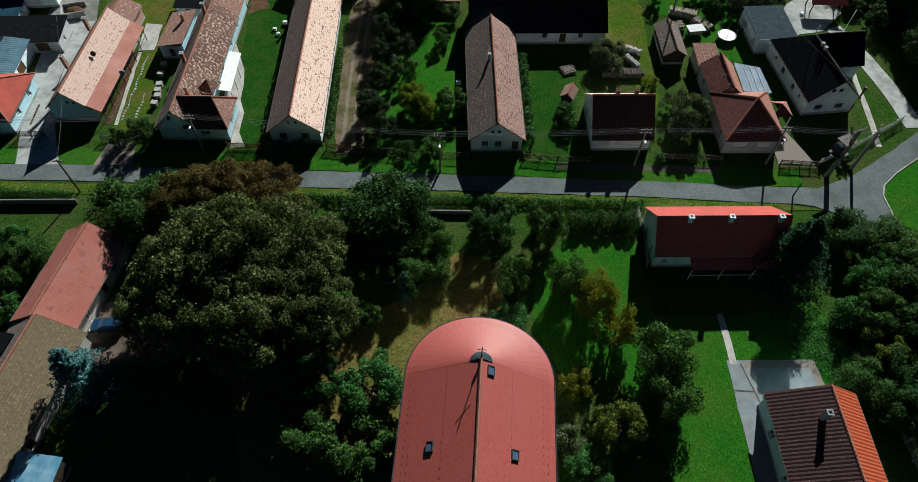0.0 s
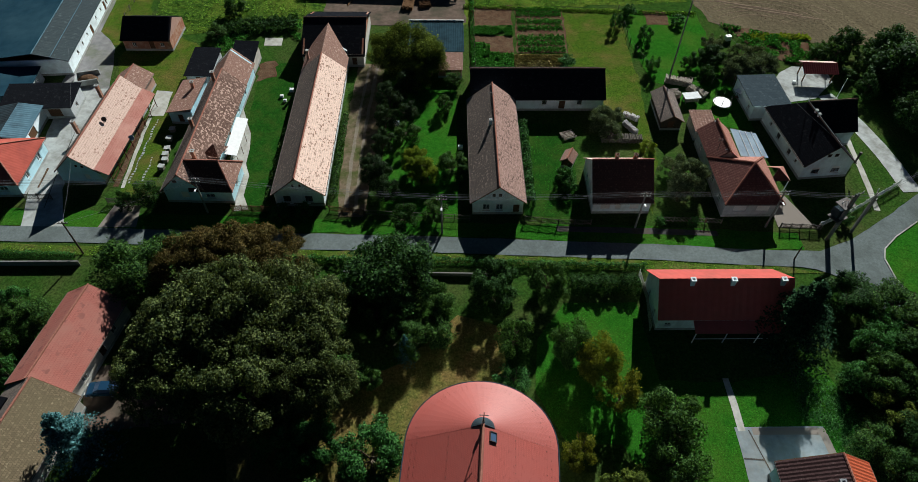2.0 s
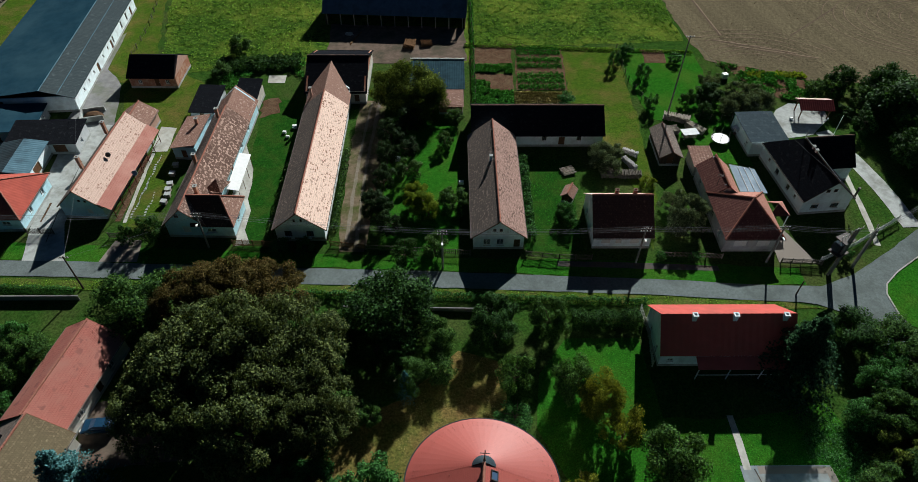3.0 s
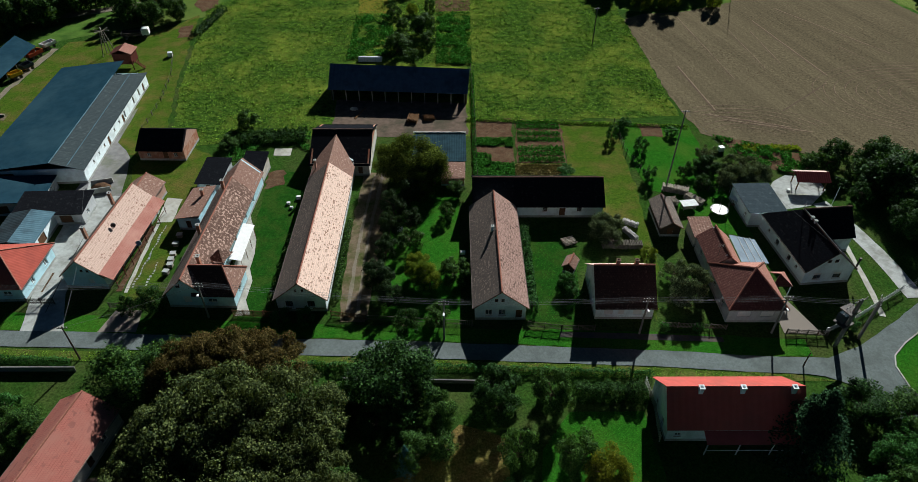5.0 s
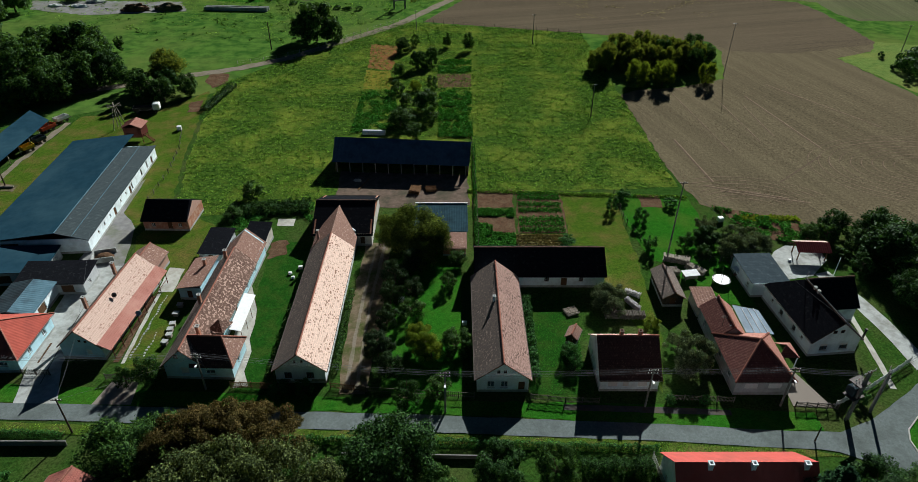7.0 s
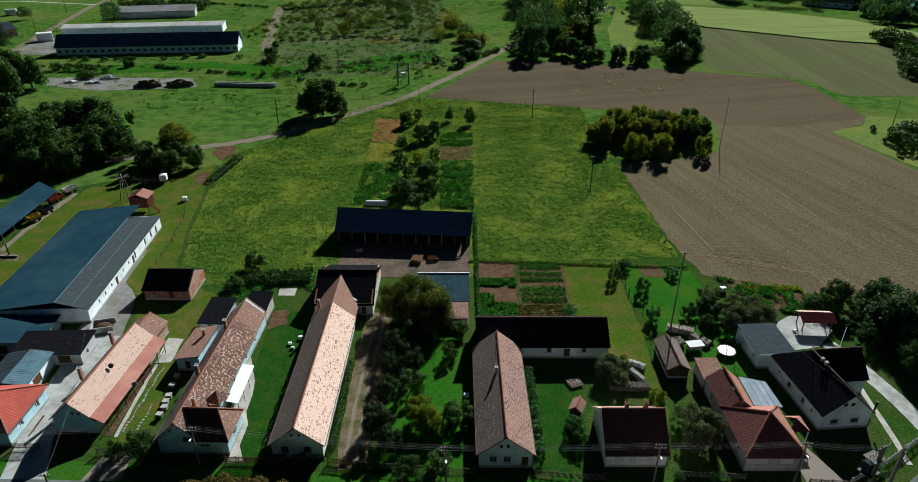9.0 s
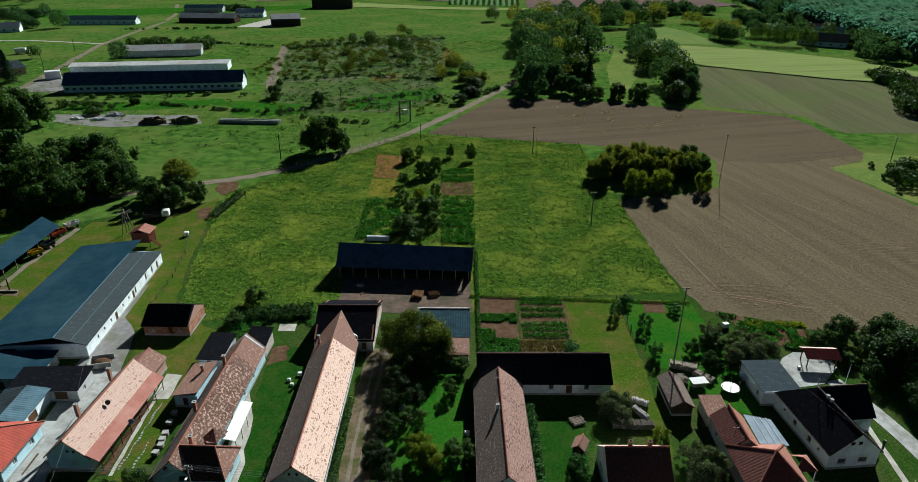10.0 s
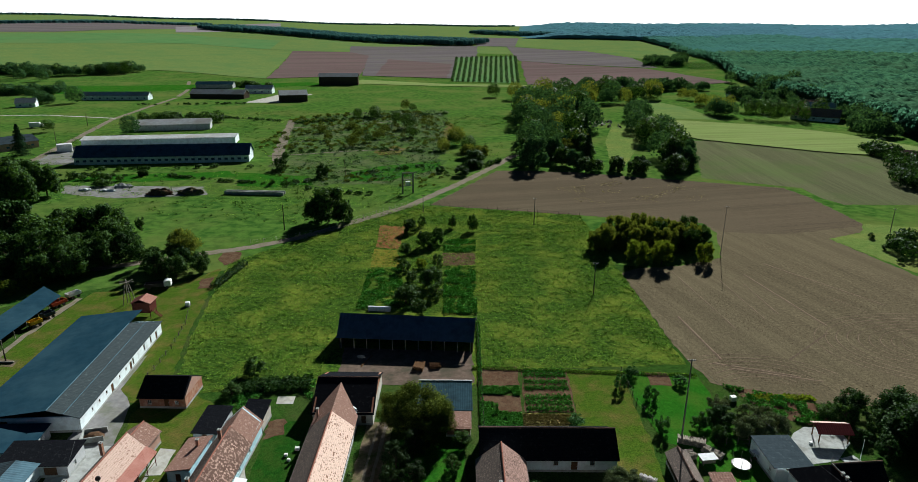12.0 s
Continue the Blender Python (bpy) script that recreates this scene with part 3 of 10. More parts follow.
patch("lawn", [(-53, 95), (-44, 97), (-47, 110), (-60, 120), (-64, 108), (-60, 97)], "grass_dry", "dry yard grass behind the houses", dz=0.03)
patch("lawn", [(11.4, 44.4), (15.5, 50), (25.4, 50), (26, 38.2), (35, 37.7), (47, 40), (50, 30), (46, 15), (24, 14), (24, 20), (20, 30), (13.4, 30.4), (10.4, 36.7)], "grass_mown", "lush green garden lawn behind the church", dz=0.03)
patch("lawn", [(-16, 37), (-6, 41), (1, 48), (7, 46), (7, 36), (12, 30), (12, 10), (-20, 10), (-26, 30)], "litter", "churchyard grass strewn with fallen leaves", dz=0.03)
patch("lawn", [(71.2, 64.7), (66.6, 61.7), (63.8, 59.3), (62.9, 57.4), (62.9, 53.7), (63.8, 51.9), (70, 48), (95, 50), (95, 70), (78, 69)], "grass_mown", "mown green at the road junction", dz=0.06, wobble=0.1)
patch("grass_verge", [(-68, 61), (-31, 59.9), (-1, 58.6), (27, 57.4), (49, 55.8), (54, 54.8), (28, 55.3), (-1, 57.0), (-31, 58.0), (-68, 59)], "grass_verge", "dry grass verge beside the road", dz=0.04)
patch("grass_verge", [(-68, 68), (-31, 66), (-1, 64.8), (27, 64.0), (52, 62.5), (52, 59.2), (39, 59.4), (27, 60.5), (-1, 62.2), (-31, 63.2), (-68, 64.6)], "grass_mown", "green grass verge in front of the houses", dz=0.04)
FIELD = [(-12.4, 265), (20.3, 335), (60, 332), (117, 312), (155, 299), (158, 281), (157.5, 238), (150, 228.6), (134, 221), (142, 182), (155, 178), (150, 118), (92.4, 111.8), (73.3, 113), (54, 121), (51.5, 138), (50.5, 186), (57, 190), (70, 192), (87, 200), (96, 228), (95, 240), (49, 250.4)]
patch("field", FIELD, "ploughed", "bare brown harrowed field with wheel marks", "field", 0.05, 0.4)
patch("field", [(-12.4, 265), (20.3, 335), (60, 332), (117, 312), (155, 299), (158, 281), (157.5, 238), (140, 232), (120, 226), (99, 229), (95, 240), (49, 250.4)], "ploughed_red", "dark reddish end of the harrowed field", "field", 0.062, 0.6)
patch("field", [(157.7, 436), (201, 426), (243.6, 380), (300, 350), (330, 300), (260, 268), (166.5, 269), (162.8, 281), (163.9, 299), (123.6, 319.4)], "ploughed_far", "harrowed brown field turning green", "field", 0.05, 0.5)
patch("field", [(168, 539), (237, 508), (278, 466), (300, 400), (251.8, 382), (225.6, 392), (164, 438), (159.9, 448.9)], "corn", "ripening maize field", "field", 0.6, 0.5)
patch("field", [(179, 690), (201, 690), (215, 638), (220, 540), (170.6, 550), (175.5, 599)], "field_yellow", "pale cut meadow beside the churchyard trees", "field", 0.06, 0.5)
patch("field", [(80, 320), (150, 500), (118, 500), (98, 430), (84, 350)], "orchard_grass", "pale grass of the churchyard", "ground", 0.06, 0.5)
patch("field", [(134, 221), (150, 228), (158, 240), (200, 230), (215, 170), (145, 178)], "orchard_grass", "grassy orchard with young trees", "field", 0.07, 0.5)
patch("pasture", [(-330, 270), (-60, 225), (-20, 275), (25, 375), (45, 480), (60, 700), (60, 840), (-140, 850), (-330, 780), (-600, 700), (-420, 500)], "grass_far", "wide green pasture round a farm", "field", 0.012, 1.5, 12)
patch("scrubland", [(-136, 528), (-77, 588), (-13, 591), (-6, 431), (-12, 330), (-30, 300), (-90, 300), (-104, 350), (-100, 382), (-120, 450)], "scrub", "overgrown scrubby waste ground", "ground", 0.06, 4.0, 6)
patch("weeds", [(-116, 327), (-93, 323), (-76, 319), (-70, 301), (-91, 295), (-106, 298)], "grass_mown", "lush dark green weeds in the pasture", "ground", 0.08, 1.0, 4)
patch("weeds", [(-57, 329), (-44, 344), (-11, 362), (-10, 340), (-35, 310), (-53, 308)], "grass_mown", "lush dark green weeds in the pasture", "ground", 0.08, 1.0, 4)
patch("bare_patch", [(-8, 516), (-2, 484), (-1, 447), (-8, 422), (-13, 465)], "litter", "reddish withered weeds", "ground", 0.09, 1.5, 4)
patch("bare_patch", [(-52, 392), (-41, 410), (-34, 399), (-36, 379), (-48, 376)], "litter", "reddish withered weeds", "ground", 0.09, 1.5, 4)
patch("weeds", [(-190, 318), (-120, 330), (-112, 318), (-150, 306), (-190, 304)], "grass_mown", "lush dark green weeds in the pasture", "ground", 0.08, 1.5, 4)
patch("pasture", [(-560, 800), (-420, 830), (-300, 870), (-200, 900), (-170, 860), (-330, 780), (-440, 720)], "grass_mown", "rich green pasture behind the farm", "field", 0.09, 3.0, 15)
# roads
strip("road", [(-69, 62.9), (-56, 62.6), (-32, 61.55), (-1.1, 60.4), (27.5, 59.0), (39, 58.2), (50, 57.4), (55, 57.2)], 3.0, "asphalt", "narrow grey asphalt village road", "road", 0.07, 0.08)
patch("road_junction", [(48.5, 59.1), (54, 58.9), (59.4, 61), (67.3, 65.9), (73.5, 70.2), (90, 80), (90, 75), (78, 69), (71.1, 64.5), (66.6, 61.7), (63.9, 59.3), (63, 57.4), (62.9, 53.7), (63.3, 50.5), (66, 46), (60, 46), (58, 50), (55.7, 53.8), (52.2, 55.6), (48.5, 56.2)], "asphalt", "grey asphalt fork of the village road", "road", 0.075, 0.06, 1.5)
strip("driveway", [(73.5, 71), (73, 80), (71.5, 88), (69, 96)], 3.2, "concrete", "pale concrete drive beside the house", "path", 0.06)
strip("footpath", [(66, 67), (67.2, 74), (68, 82), (69, 90)], 0.9, "concrete_light", "narrow concrete garden path", "path", 0.05)
strip("dirt_road", [(-160, 168), (-119, 184), (-88, 200), (-71, 208.5), (-55, 221), (-41, 239), (-22, 261.5), (0, 305), (22, 352), (31, 375), (50, 395)], 4.2, "gravel", "gravel farm track between meadow and fields", "road", 0.08, 0.4)
strip("farm_road", [(-238, 345), (-241, 362), (-259, 435), (-281, 522), (-291, 602), (-300, 690), (-322, 775), (-370, 900)], 4.6, "gravel", "pale gravelly farm road", "road", 0.1, 0.5)
strip("farm_road", [(-470, 540), (-386, 543), (-350, 548), (-282, 530)], 3.0, "concrete_light", "pale side road of the farm", "road", 0.11, 0.4)
strip("track", [(-100, 352), (-107, 372), (-125, 466), (-136, 528)], 6.0, "gravel", "gravelly farm track", "road", 0.1, 0.8)
strip("track", [(-112, 372), (-95, 378), (-60, 392), (-35, 395)], 2.0, "gravel", "pale rutted track across the scrub", "road", 0.1, 0.6)
strip("track", [(-128, 482), (-100, 492), (-60, 515), (-40, 540)], 2.0, "gravel", "pale rutted track across the scrub", "road", 0.1, 0.6)
patch("farm_yard", [(-187, 296), (-121.5, 296), (-113, 280), (-151, 273), (-179, 281)], "hardstanding", "grey hard standing with rubble heaps", "ground", 0.09, 0.8)
patch("farm_yard", [(-235, 345), (-210, 344), (-205, 365), (-238, 400), (-250, 400)], "hardstanding", "grey apron of a cattle shed", "ground", 0.09, 0.5)
patch("farm_yard", [(-215, 650), (-180, 650), (-165, 740), (-200, 740)], "concrete_light", "pale concrete farm yard", "ground", 0.1, 0.5)
# wheel ruts in the ploughed field
def rut(points, width=0.13):
    """A rut as far as it lies well inside the field."""
    run = []
    for p in points + [None]:
        if p and all(in_polygon(FIELD, p[0] + dx, p[1] + dy) for dx, dy in ((2, 0), (-2, 0), (0, 2), (0, -2))):
            run.append(p)
        else:
            if len(run) > 2:
                strip("wheel_rut", [(x + 0.3, y + 0.25) for x, y in run], width * 0.9, "rut_crest", "pale crest of earth beside a wheel rut", "track", 0.07, 0.05)
                strip("wheel_rut", run, width, "rut", "dark wheel rut in the ploughed field", "track", 0.075, 0.05)
            run = []


def arc(cx, cy, rx, ry, a0, a1, n=24):
    return [(cx + rx * math.cos(radians(a0 + (a1 - a0) * k / n)), cy + ry * math.sin(radians(a0 + (a1 - a0) * k / n))) for k in range(n + 1)]


def line(p, q, n=20):
    return [(p[0] + (q[0] - p[0]) * k / n, p[1] + (q[1] - p[1]) * k / n) for k in range(n + 1)]


rut(line((57.7, 154.2), (60.2, 131)), 0.4)
rut(line((57.6, 129.3), (74.6, 123.5)), 0.4)
rut(line((60.5, 127), (78.6, 121.5)), 0.3)
rut(line((76, 131.1), (91.9, 144.7)), 0.35)
rut(line((87.9, 185.1), (94.1, 149.1)), 0.3)
rut(line((98.3, 194.6), (117.1, 162.3)), 0.3)
for k in range(7):
    rut(arc(64, 118, 7 + 2.4 * k, 5.5 + 1.7 * k, 25, 150))
for k in range(9):
    rut(arc(116, 138, 9 + 2.6 * k, 6 + 1.6 * k, 60, 240))
for k in (0, 2, 3, 7):
    rut(line((66 + 6.2 * k, 192 - 5 * k), (70 + 5 * k, 147 + 3 * k)), 0.14)
# yards
strip("dirt_strip", [(-105.6, 130), (-106.0, 139), (-105.8, 148), (-106, 156), (-105.4, 164)], 1.6, "gravel", "bare gravel strip along the machine shed", "ground", 0.05, 0.3)
patch("lawn", [(-106, 116), (-90, 112), (-64.5, 112), (-60.5, 116), (-66.5, 143), (-74.5, 188), (-84, 172), (-104, 168)], "grass_dry", "mown olive grass round a long barn", dz=0.025, wobble=0.4)
patch("bare_patch", [(-108, 126.5), (-99, 126), (-99.5, 129), (-107, 131)], "dirt", "bare earth under a timber beam", "ground", 0.05, 0.4)
# Brown earth, its colour also darkened for the barn's shade on the yard.
patch("yard", [(-27, 136), (3.2, 134.5), (3.4, 120.5), (-16, 119.4), (-26, 121)], "yard_earth", "trodden brown earth of the barn yard", "ground", 0.05, 0.3)
patch("bare_patch", [(-35.8, 100), (-36.4, 105.5), (-33.4, 107), (-32.4, 101.7)], "soil", "bare trodden earth at the lawn's end", "ground", 0.05, 0.6, 1.2)
patch("bare_patch", [(-78.8, 196.3), (-79.7, 204.5), (-73.3, 203.5), (-71.4, 194.4), (-74.5, 190.5)], "soil", "bare brown earth beside the meadow", "ground", 0.05, 0.6)
patch("bare_patch", [(-75.5, 171.2), (-77.2, 178.7), (-73.9, 180.5), (-71.9, 172.0)], "soil", "bare brown earth beside the meadow", "ground", 0.05, 0.6)
patch("yard", [(-17, 66), (-13.2, 66), (-12, 85), (-12.5, 106), (-17.5, 106), (-18, 85)], "dirt", "dusty cart track beside a long house", "ground", 0.05, 0.3)
for dx_ in (-0.75, 0.75):
    strip("wheel_track", [(-15.2 + dx_, 66.5), (-15.4 + dx_, 76), (-15.3 + dx_, 88), (-14.8 + dx_, 98), (-14.4 + dx_, 105)], 0.55, "gravel", "pale wheel track worn into a cart way", "track", 0.06, 0.12)
patch("yard", [(-64, 64.3), (-57.5, 64.1), (-60.8, 72), (-62, 80), (-62, 98), (-70, 98), (-68, 80)], "concrete", "pale concrete driveway", "path", 0.055, 0.05)
patch("yard", [(-71.5, 97), (-62, 97), (-65.5, 111), (-67.5, 114), (-70.4, 117), (-71.6, 132), (-72.5, 130)], "hardstanding", "concrete yard along a white barn", "ground", 0.05, 0.1)
patch("yard", [(-52.5, 64), (-46.8, 64), (-47.5, 68.5), (-51.5, 68.5)], "paving", "brick-paved driveway", "path", 0.055, 0.05)
strip("garden_path", [(-51.6, 72.3), (-52.0, 80.6), (-52.4, 89.6)], 0.55, "concrete_light", "pale concrete strip along a veranda", "path", 0.05)
strip("bare_patch", [(-52.6, 72.6), (-52.9, 80.6), (-53.2, 88.9)], 0.9, "soil", "bare brown earth along a veranda", "ground", 0.048)
for sx, y0_, y1_, n_ in ((-50.9, 73.6, 89.0, 26), (-48.9, 74.0, 79.4, 9)):
    for k in range(n_):
        y_ = y0_ + (y1_ - y0_) * k / (n_ - 1)
        x_ = sx + 0.12 * math.sin(5.3 * k)
        sb = bmesh.new()
        w_, l_ = 0.13 + 0.06 * math.sin(7 * k), 0.17 + 0.08 * math.sin(3 * k)
        box(sb, x_ - w_, y_ - l_, 0.0, x_ + w_, y_ + l_, 0.07)
        single("stepping_stone", bevelled(sb, 0.012), M["concrete"], "pale square stepping stone in the grass", "paving stone", group="stepping stones")
patch("yard", [(-53.4, 97.4), (-50.4, 97.0), (-50.2, 90.2), (-52.9, 90.0)], "concrete_light", "pale concrete back yard", "ground", 0.05, 0.1)
patch("terrace", [(-33.0, 67.2), (-30.8, 67.6), (-32.2, 70.6), (-32.2, 75), (-33.3, 77.8), (-33.4, 81.5), (-34, 85.3), (-36.6, 92), (-37.2, 92), (-36.0, 78), (-33.4, 74)], "concrete_light", "pale concrete terrace path along the house", "path", 0.06, 0.05)
patch("terrace", [(49.5, 63.6), (55.2, 63.4), (52, 72), (51, 76), (49.8, 76)], "paving", "paved entrance yard", "path", 0.06, 0.05)
patch("terrace", [(60.5, 93.5), (67, 95), (72, 100), (72, 104.5), (66, 105), (63, 103), (60, 99)], "concrete", "pale concrete patio", "path", 0.06, 0.1)
patch("pavement", [(16, 62.9), (30, 62.3), (40, 61.9), (40, 62.9), (30, 63.5), (16, 64.0)], "old_asphalt", "narrow worn footway", "path", 0.06, 0.04)
patch("terrace", [(33.6, 32), (44.2, 32), (44, 14), (33.2, 14)], "slab", "pale concrete slab of a yard", "ground", 0.06, 0.05)
strip("paving_edge", [(35.6, 31.5), (40, 31.6), (44.3, 31.4)], 0.9, "paving", "pale edging of broken paving slabs", "path", 0.075, 0.15)
strip("paving_edge", [(44.0, 31), (44.1, 26.5)], 0.8, "paving", "pale edging of broken paving slabs", "path", 0.08, 0.15)
strip("channel", [(35.2, 31.6), (36.0, 28), (36.8, 24)], 0.16, "old_asphalt", "dark drain channel in the concrete", "path", 0.08, 0.03)
strip("channel", [(33.6, 28.2), (36, 28)], 0.14, "old_asphalt", "dark drain channel in the concrete", "path", 0.085, 0.03)
strip("garden_path", [(34.4, 38.4), (34.6, 35), (34.4, 31.5)], 0.8, "concrete_light", "narrow concrete garden path", "path", 0.07)
patch("yard", [(-46, 40), (-38, 42), (-31, 40), (-31, 33), (-43, 32)], "yard_earth", "worn yard where a car is parked", "ground", 0.05, 0.2)
patch("yard", [(-51.6, 69.5), (-46.6, 69.5), (-47.6, 94), (-52.2, 94)], "grass_dry", "worn olive grass of a side yard", "ground", 0.035, 0.3)
strip("channel", [(-62.0, 68.0), (-63.1, 75.7), (-64.1, 87.6)], 0.13, "old_asphalt", "dark joint in a concrete driveway", "path", 0.075, 0.03)
strip("channel", [(-64.7, 72.4), (-64.9, 76.9)], 0.35, "soil", "strip of earth beside a concrete driveway", "path", 0.075, 0.06)
# garden beds
patch("garden_bed", [(-30.4, 235), (-20, 233), (-20.8, 207), (-28.5, 209)], "red_earth", "bare reddish garden bed", "garden bed", 0.06, 0.4)
patch("garden_bed", [(-5.4, 203), (5.5, 203.6), (5.3, 192), (-5.1, 191.5)], "soil", "bare brown garden bed", "garden bed", 0.06, 0.3)
patch("garden_bed", [(-29, 207), (-21, 206), (-18, 190), (-28, 190)], "yellow_bed", "yellowing garden bed", "garden bed", 0.06, 0.4)
patch("garden_bed", [(4.5, 127), (13.5, 127.3), (13, 119.5), (4.3, 118.5)], "soil", "dug reddish vegetable bed", "garden bed", 0.06, 0.5)
patch("garden_bed", [(4.3, 115.8), (12.9, 115.2), (12.7, 109.3), (8, 109.5), (8, 112.8), (4.2, 113.0)], "soil", "dug brown vegetable bed", "garden bed", 0.06, 0.3)
patch("garden_bed", [(14, 127), (24, 126), (23.5, 109.5), (13.2, 109.5)], "soil", "vegetable plot with green rows", "garden bed", 0.055, 0.3)
patch("garden_bed", [(12.8, 109), (22.3, 109), (22, 104), (12.5, 104)], "litter", "plot of dry maize stalks", "garden bed", 0.06, 0.2)
patch("garden_bed", [(41, 125), (46, 125), (45.5, 119.5), (41, 119.8)], "soil", "bare garden bed", "garden bed", 0.06, 0.3)
patch("garden_bed", [(56, 121), (72, 113), (74, 104), (66, 106), (62, 108)], "soil", "vegetable garden with planted rows", "garden bed", 0.055, 0.4)
patch("yard", [(-36.9, 114.7), (-33.3, 114.7), (-33.2, 112.0), (-36.7, 112.0)], "concrete_light", "small concrete slab in the grass", "ground", 0.05, 0.1)
# far fields, draped on the rising ground
FAR = dict(kind="structure", wobble=2.0, step=30.0, drape=True, category="field")
patch("field", [(-280, 952), (-400, 1599), (-261, 1602), (-215, 1640), (-154, 1017)], "field_red", "far reddish ploughed field", dz=0.5, **FAR)
patch("field", [(-294, 1812), (48, 1865), (37, 1454), (-6, 1289), (-13, 974), (-150, 1017), (-205, 1500), (-265, 1600)], "field_mauve", "far mauve-brown ploughed field", dz=0.6, **FAR)
patch("field", [(-131, 1019), (-20, 975), (-14, 1280), (-150, 1400)], "field_red", "far reddish ploughed field", dz=0.7, **FAR)
patch("field", [(126, 1374), (322, 1160), (372, 900), (250, 838), (90, 880)], "field_red", "far reddish ploughed field", dz=0.5, **FAR)
patch("field", [(130, 1870), (316, 1682), (369, 1427), (345, 1160), (122, 1385)], "field_mauve", "far mauve-grey ploughed field", dz=0.6, **FAR)
patch("field", [(40, 2300), (200, 2300), (154, 1870), (48, 1865)], "field_mauve", "far mauve-grey ploughed field", dz=0.5, **FAR)
patch("field", [(154, 1875), (250, 2500), (520, 2000), (560, 1600), (430, 1250), (370, 1427), (316, 1690)], "field_yellow", "far pale yellow-green field", dz=0.5, **FAR)
patch("field", [(-1035, 2459), (-814, 3075), (-670, 2522), (-909, 2153)], "field_tan", "far pale tan field", dz=0.6, **FAR)
patch("field", [(-1500, 2100), (-1094, 2713), (-952, 2407), (-1152, 1932), (-1330, 1800)], "field_mauve", "far mauve-grey field", dz=0.55, **FAR)
patch("field", [(-1250, 1500), (-1051, 1529), (-693, 1739), (-466, 1635), (-401, 1599), (-280, 952), (-458, 1065), (-900, 1122)], "field_yellow", "far rolling yellow-green field", dz=0.5, **FAR)
patch("field", [(-1500, 1800), (-1227, 1795), (-877, 2076), (-525, 1969), (-466, 1640), (-693, 1745), (-1051, 1535), (-1300, 1450)], "field_green", "far fresh green field", dz=0.52, **FAR)
patch("field", [(-525, 1975), (-300, 2000), (-290, 1815), (-262, 1605), (-405, 1605), (-466, 1640)], "field_yellow", "far yellow-green field", dz=0.53, **FAR)
patch("field", [(-11, 923), (80, 900), (126, 1505), (-7, 1451)], "field_green", "far vineyard ground", dz=0.65, **FAR)
patch("field", [(-140, 945), (-15, 880), (90, 870), (80, 840), (-20, 850), (-150, 880)], "corn", "strip of ripening maize", dz=0.5, **FAR)


# ---- houses ----
def wall_mesh(w, h, openings, t=0.3, gable=None):
    """A wall in x and z with its outer face at y = 0; openings (x, z, w, h) go through it. gable: peak (x, z)."""
    bm = bmesh.new()
    xs = sorted({0.0, w, *(o[0] for o in openings), *(o[0] + o[2] for o in openings)})
    zs = sorted({0.0, h, *(o[1] for o in openings), *(o[1] + o[3] for o in openings)})

    def inside(x, z):
        return any(o[0] < x < o[0] + o[2] and o[1] < z < o[1] + o[3] for o in openings)
    for i in range(len(xs) - 1):
        for j in range(len(zs) - 1):
            if not inside((xs[i] + xs[i + 1]) / 2, (zs[j] + zs[j + 1]) / 2):
                for y, order in ((0.0, 1), (t, -1)):
                    q = [(xs[i], y, zs[j]), (xs[i + 1], y, zs[j]), (xs[i + 1], y, zs[j + 1]), (xs[i], y, zs[j + 1])][::order]
                    bm.faces.new([bm.verts.new(p) for p in q])
    for x, z, ow, oh in [o[:4] for o in openings]:
        c = [(x, z), (x + ow, z), (x + ow, z + oh), (x, z + oh)]
        for k in range(4):
            a, b = c[k], c[(k + 1) % 4]
            bm.faces.new([bm.verts.new(p) for p in ((a[0], 0, a[1]), (a[0], t, a[1]), (b[0], t, b[1]), (b[0], 0, b[1]))])
    for a, b in (((0, 0), (0, h)), ((w, h), (w, 0))):
        bm.faces.new([bm.verts.new(p) for p in ((a[0], 0, a[1]), (a[0], t, a[1]), (b[0], t, b[1]), (b[0], 0, b[1]))])
    if gable:
        tri = [(0, h), (w, h), gable]
        f, k = [bm.verts.new((p[0], 0, p[1])) for p in tri], [bm.verts.new((p[0], t, p[1])) for p in tri]
        bm.faces.new(f)
        bm.faces.new(k[::-1])
        for i, j in ((1, 2), (2, 0)):
            bm.faces.new((f[j], f[i], k[i], k[j]))
    bmesh.ops.remove_doubles(bm, verts=list(bm.verts), dist=0.001)
    return bm


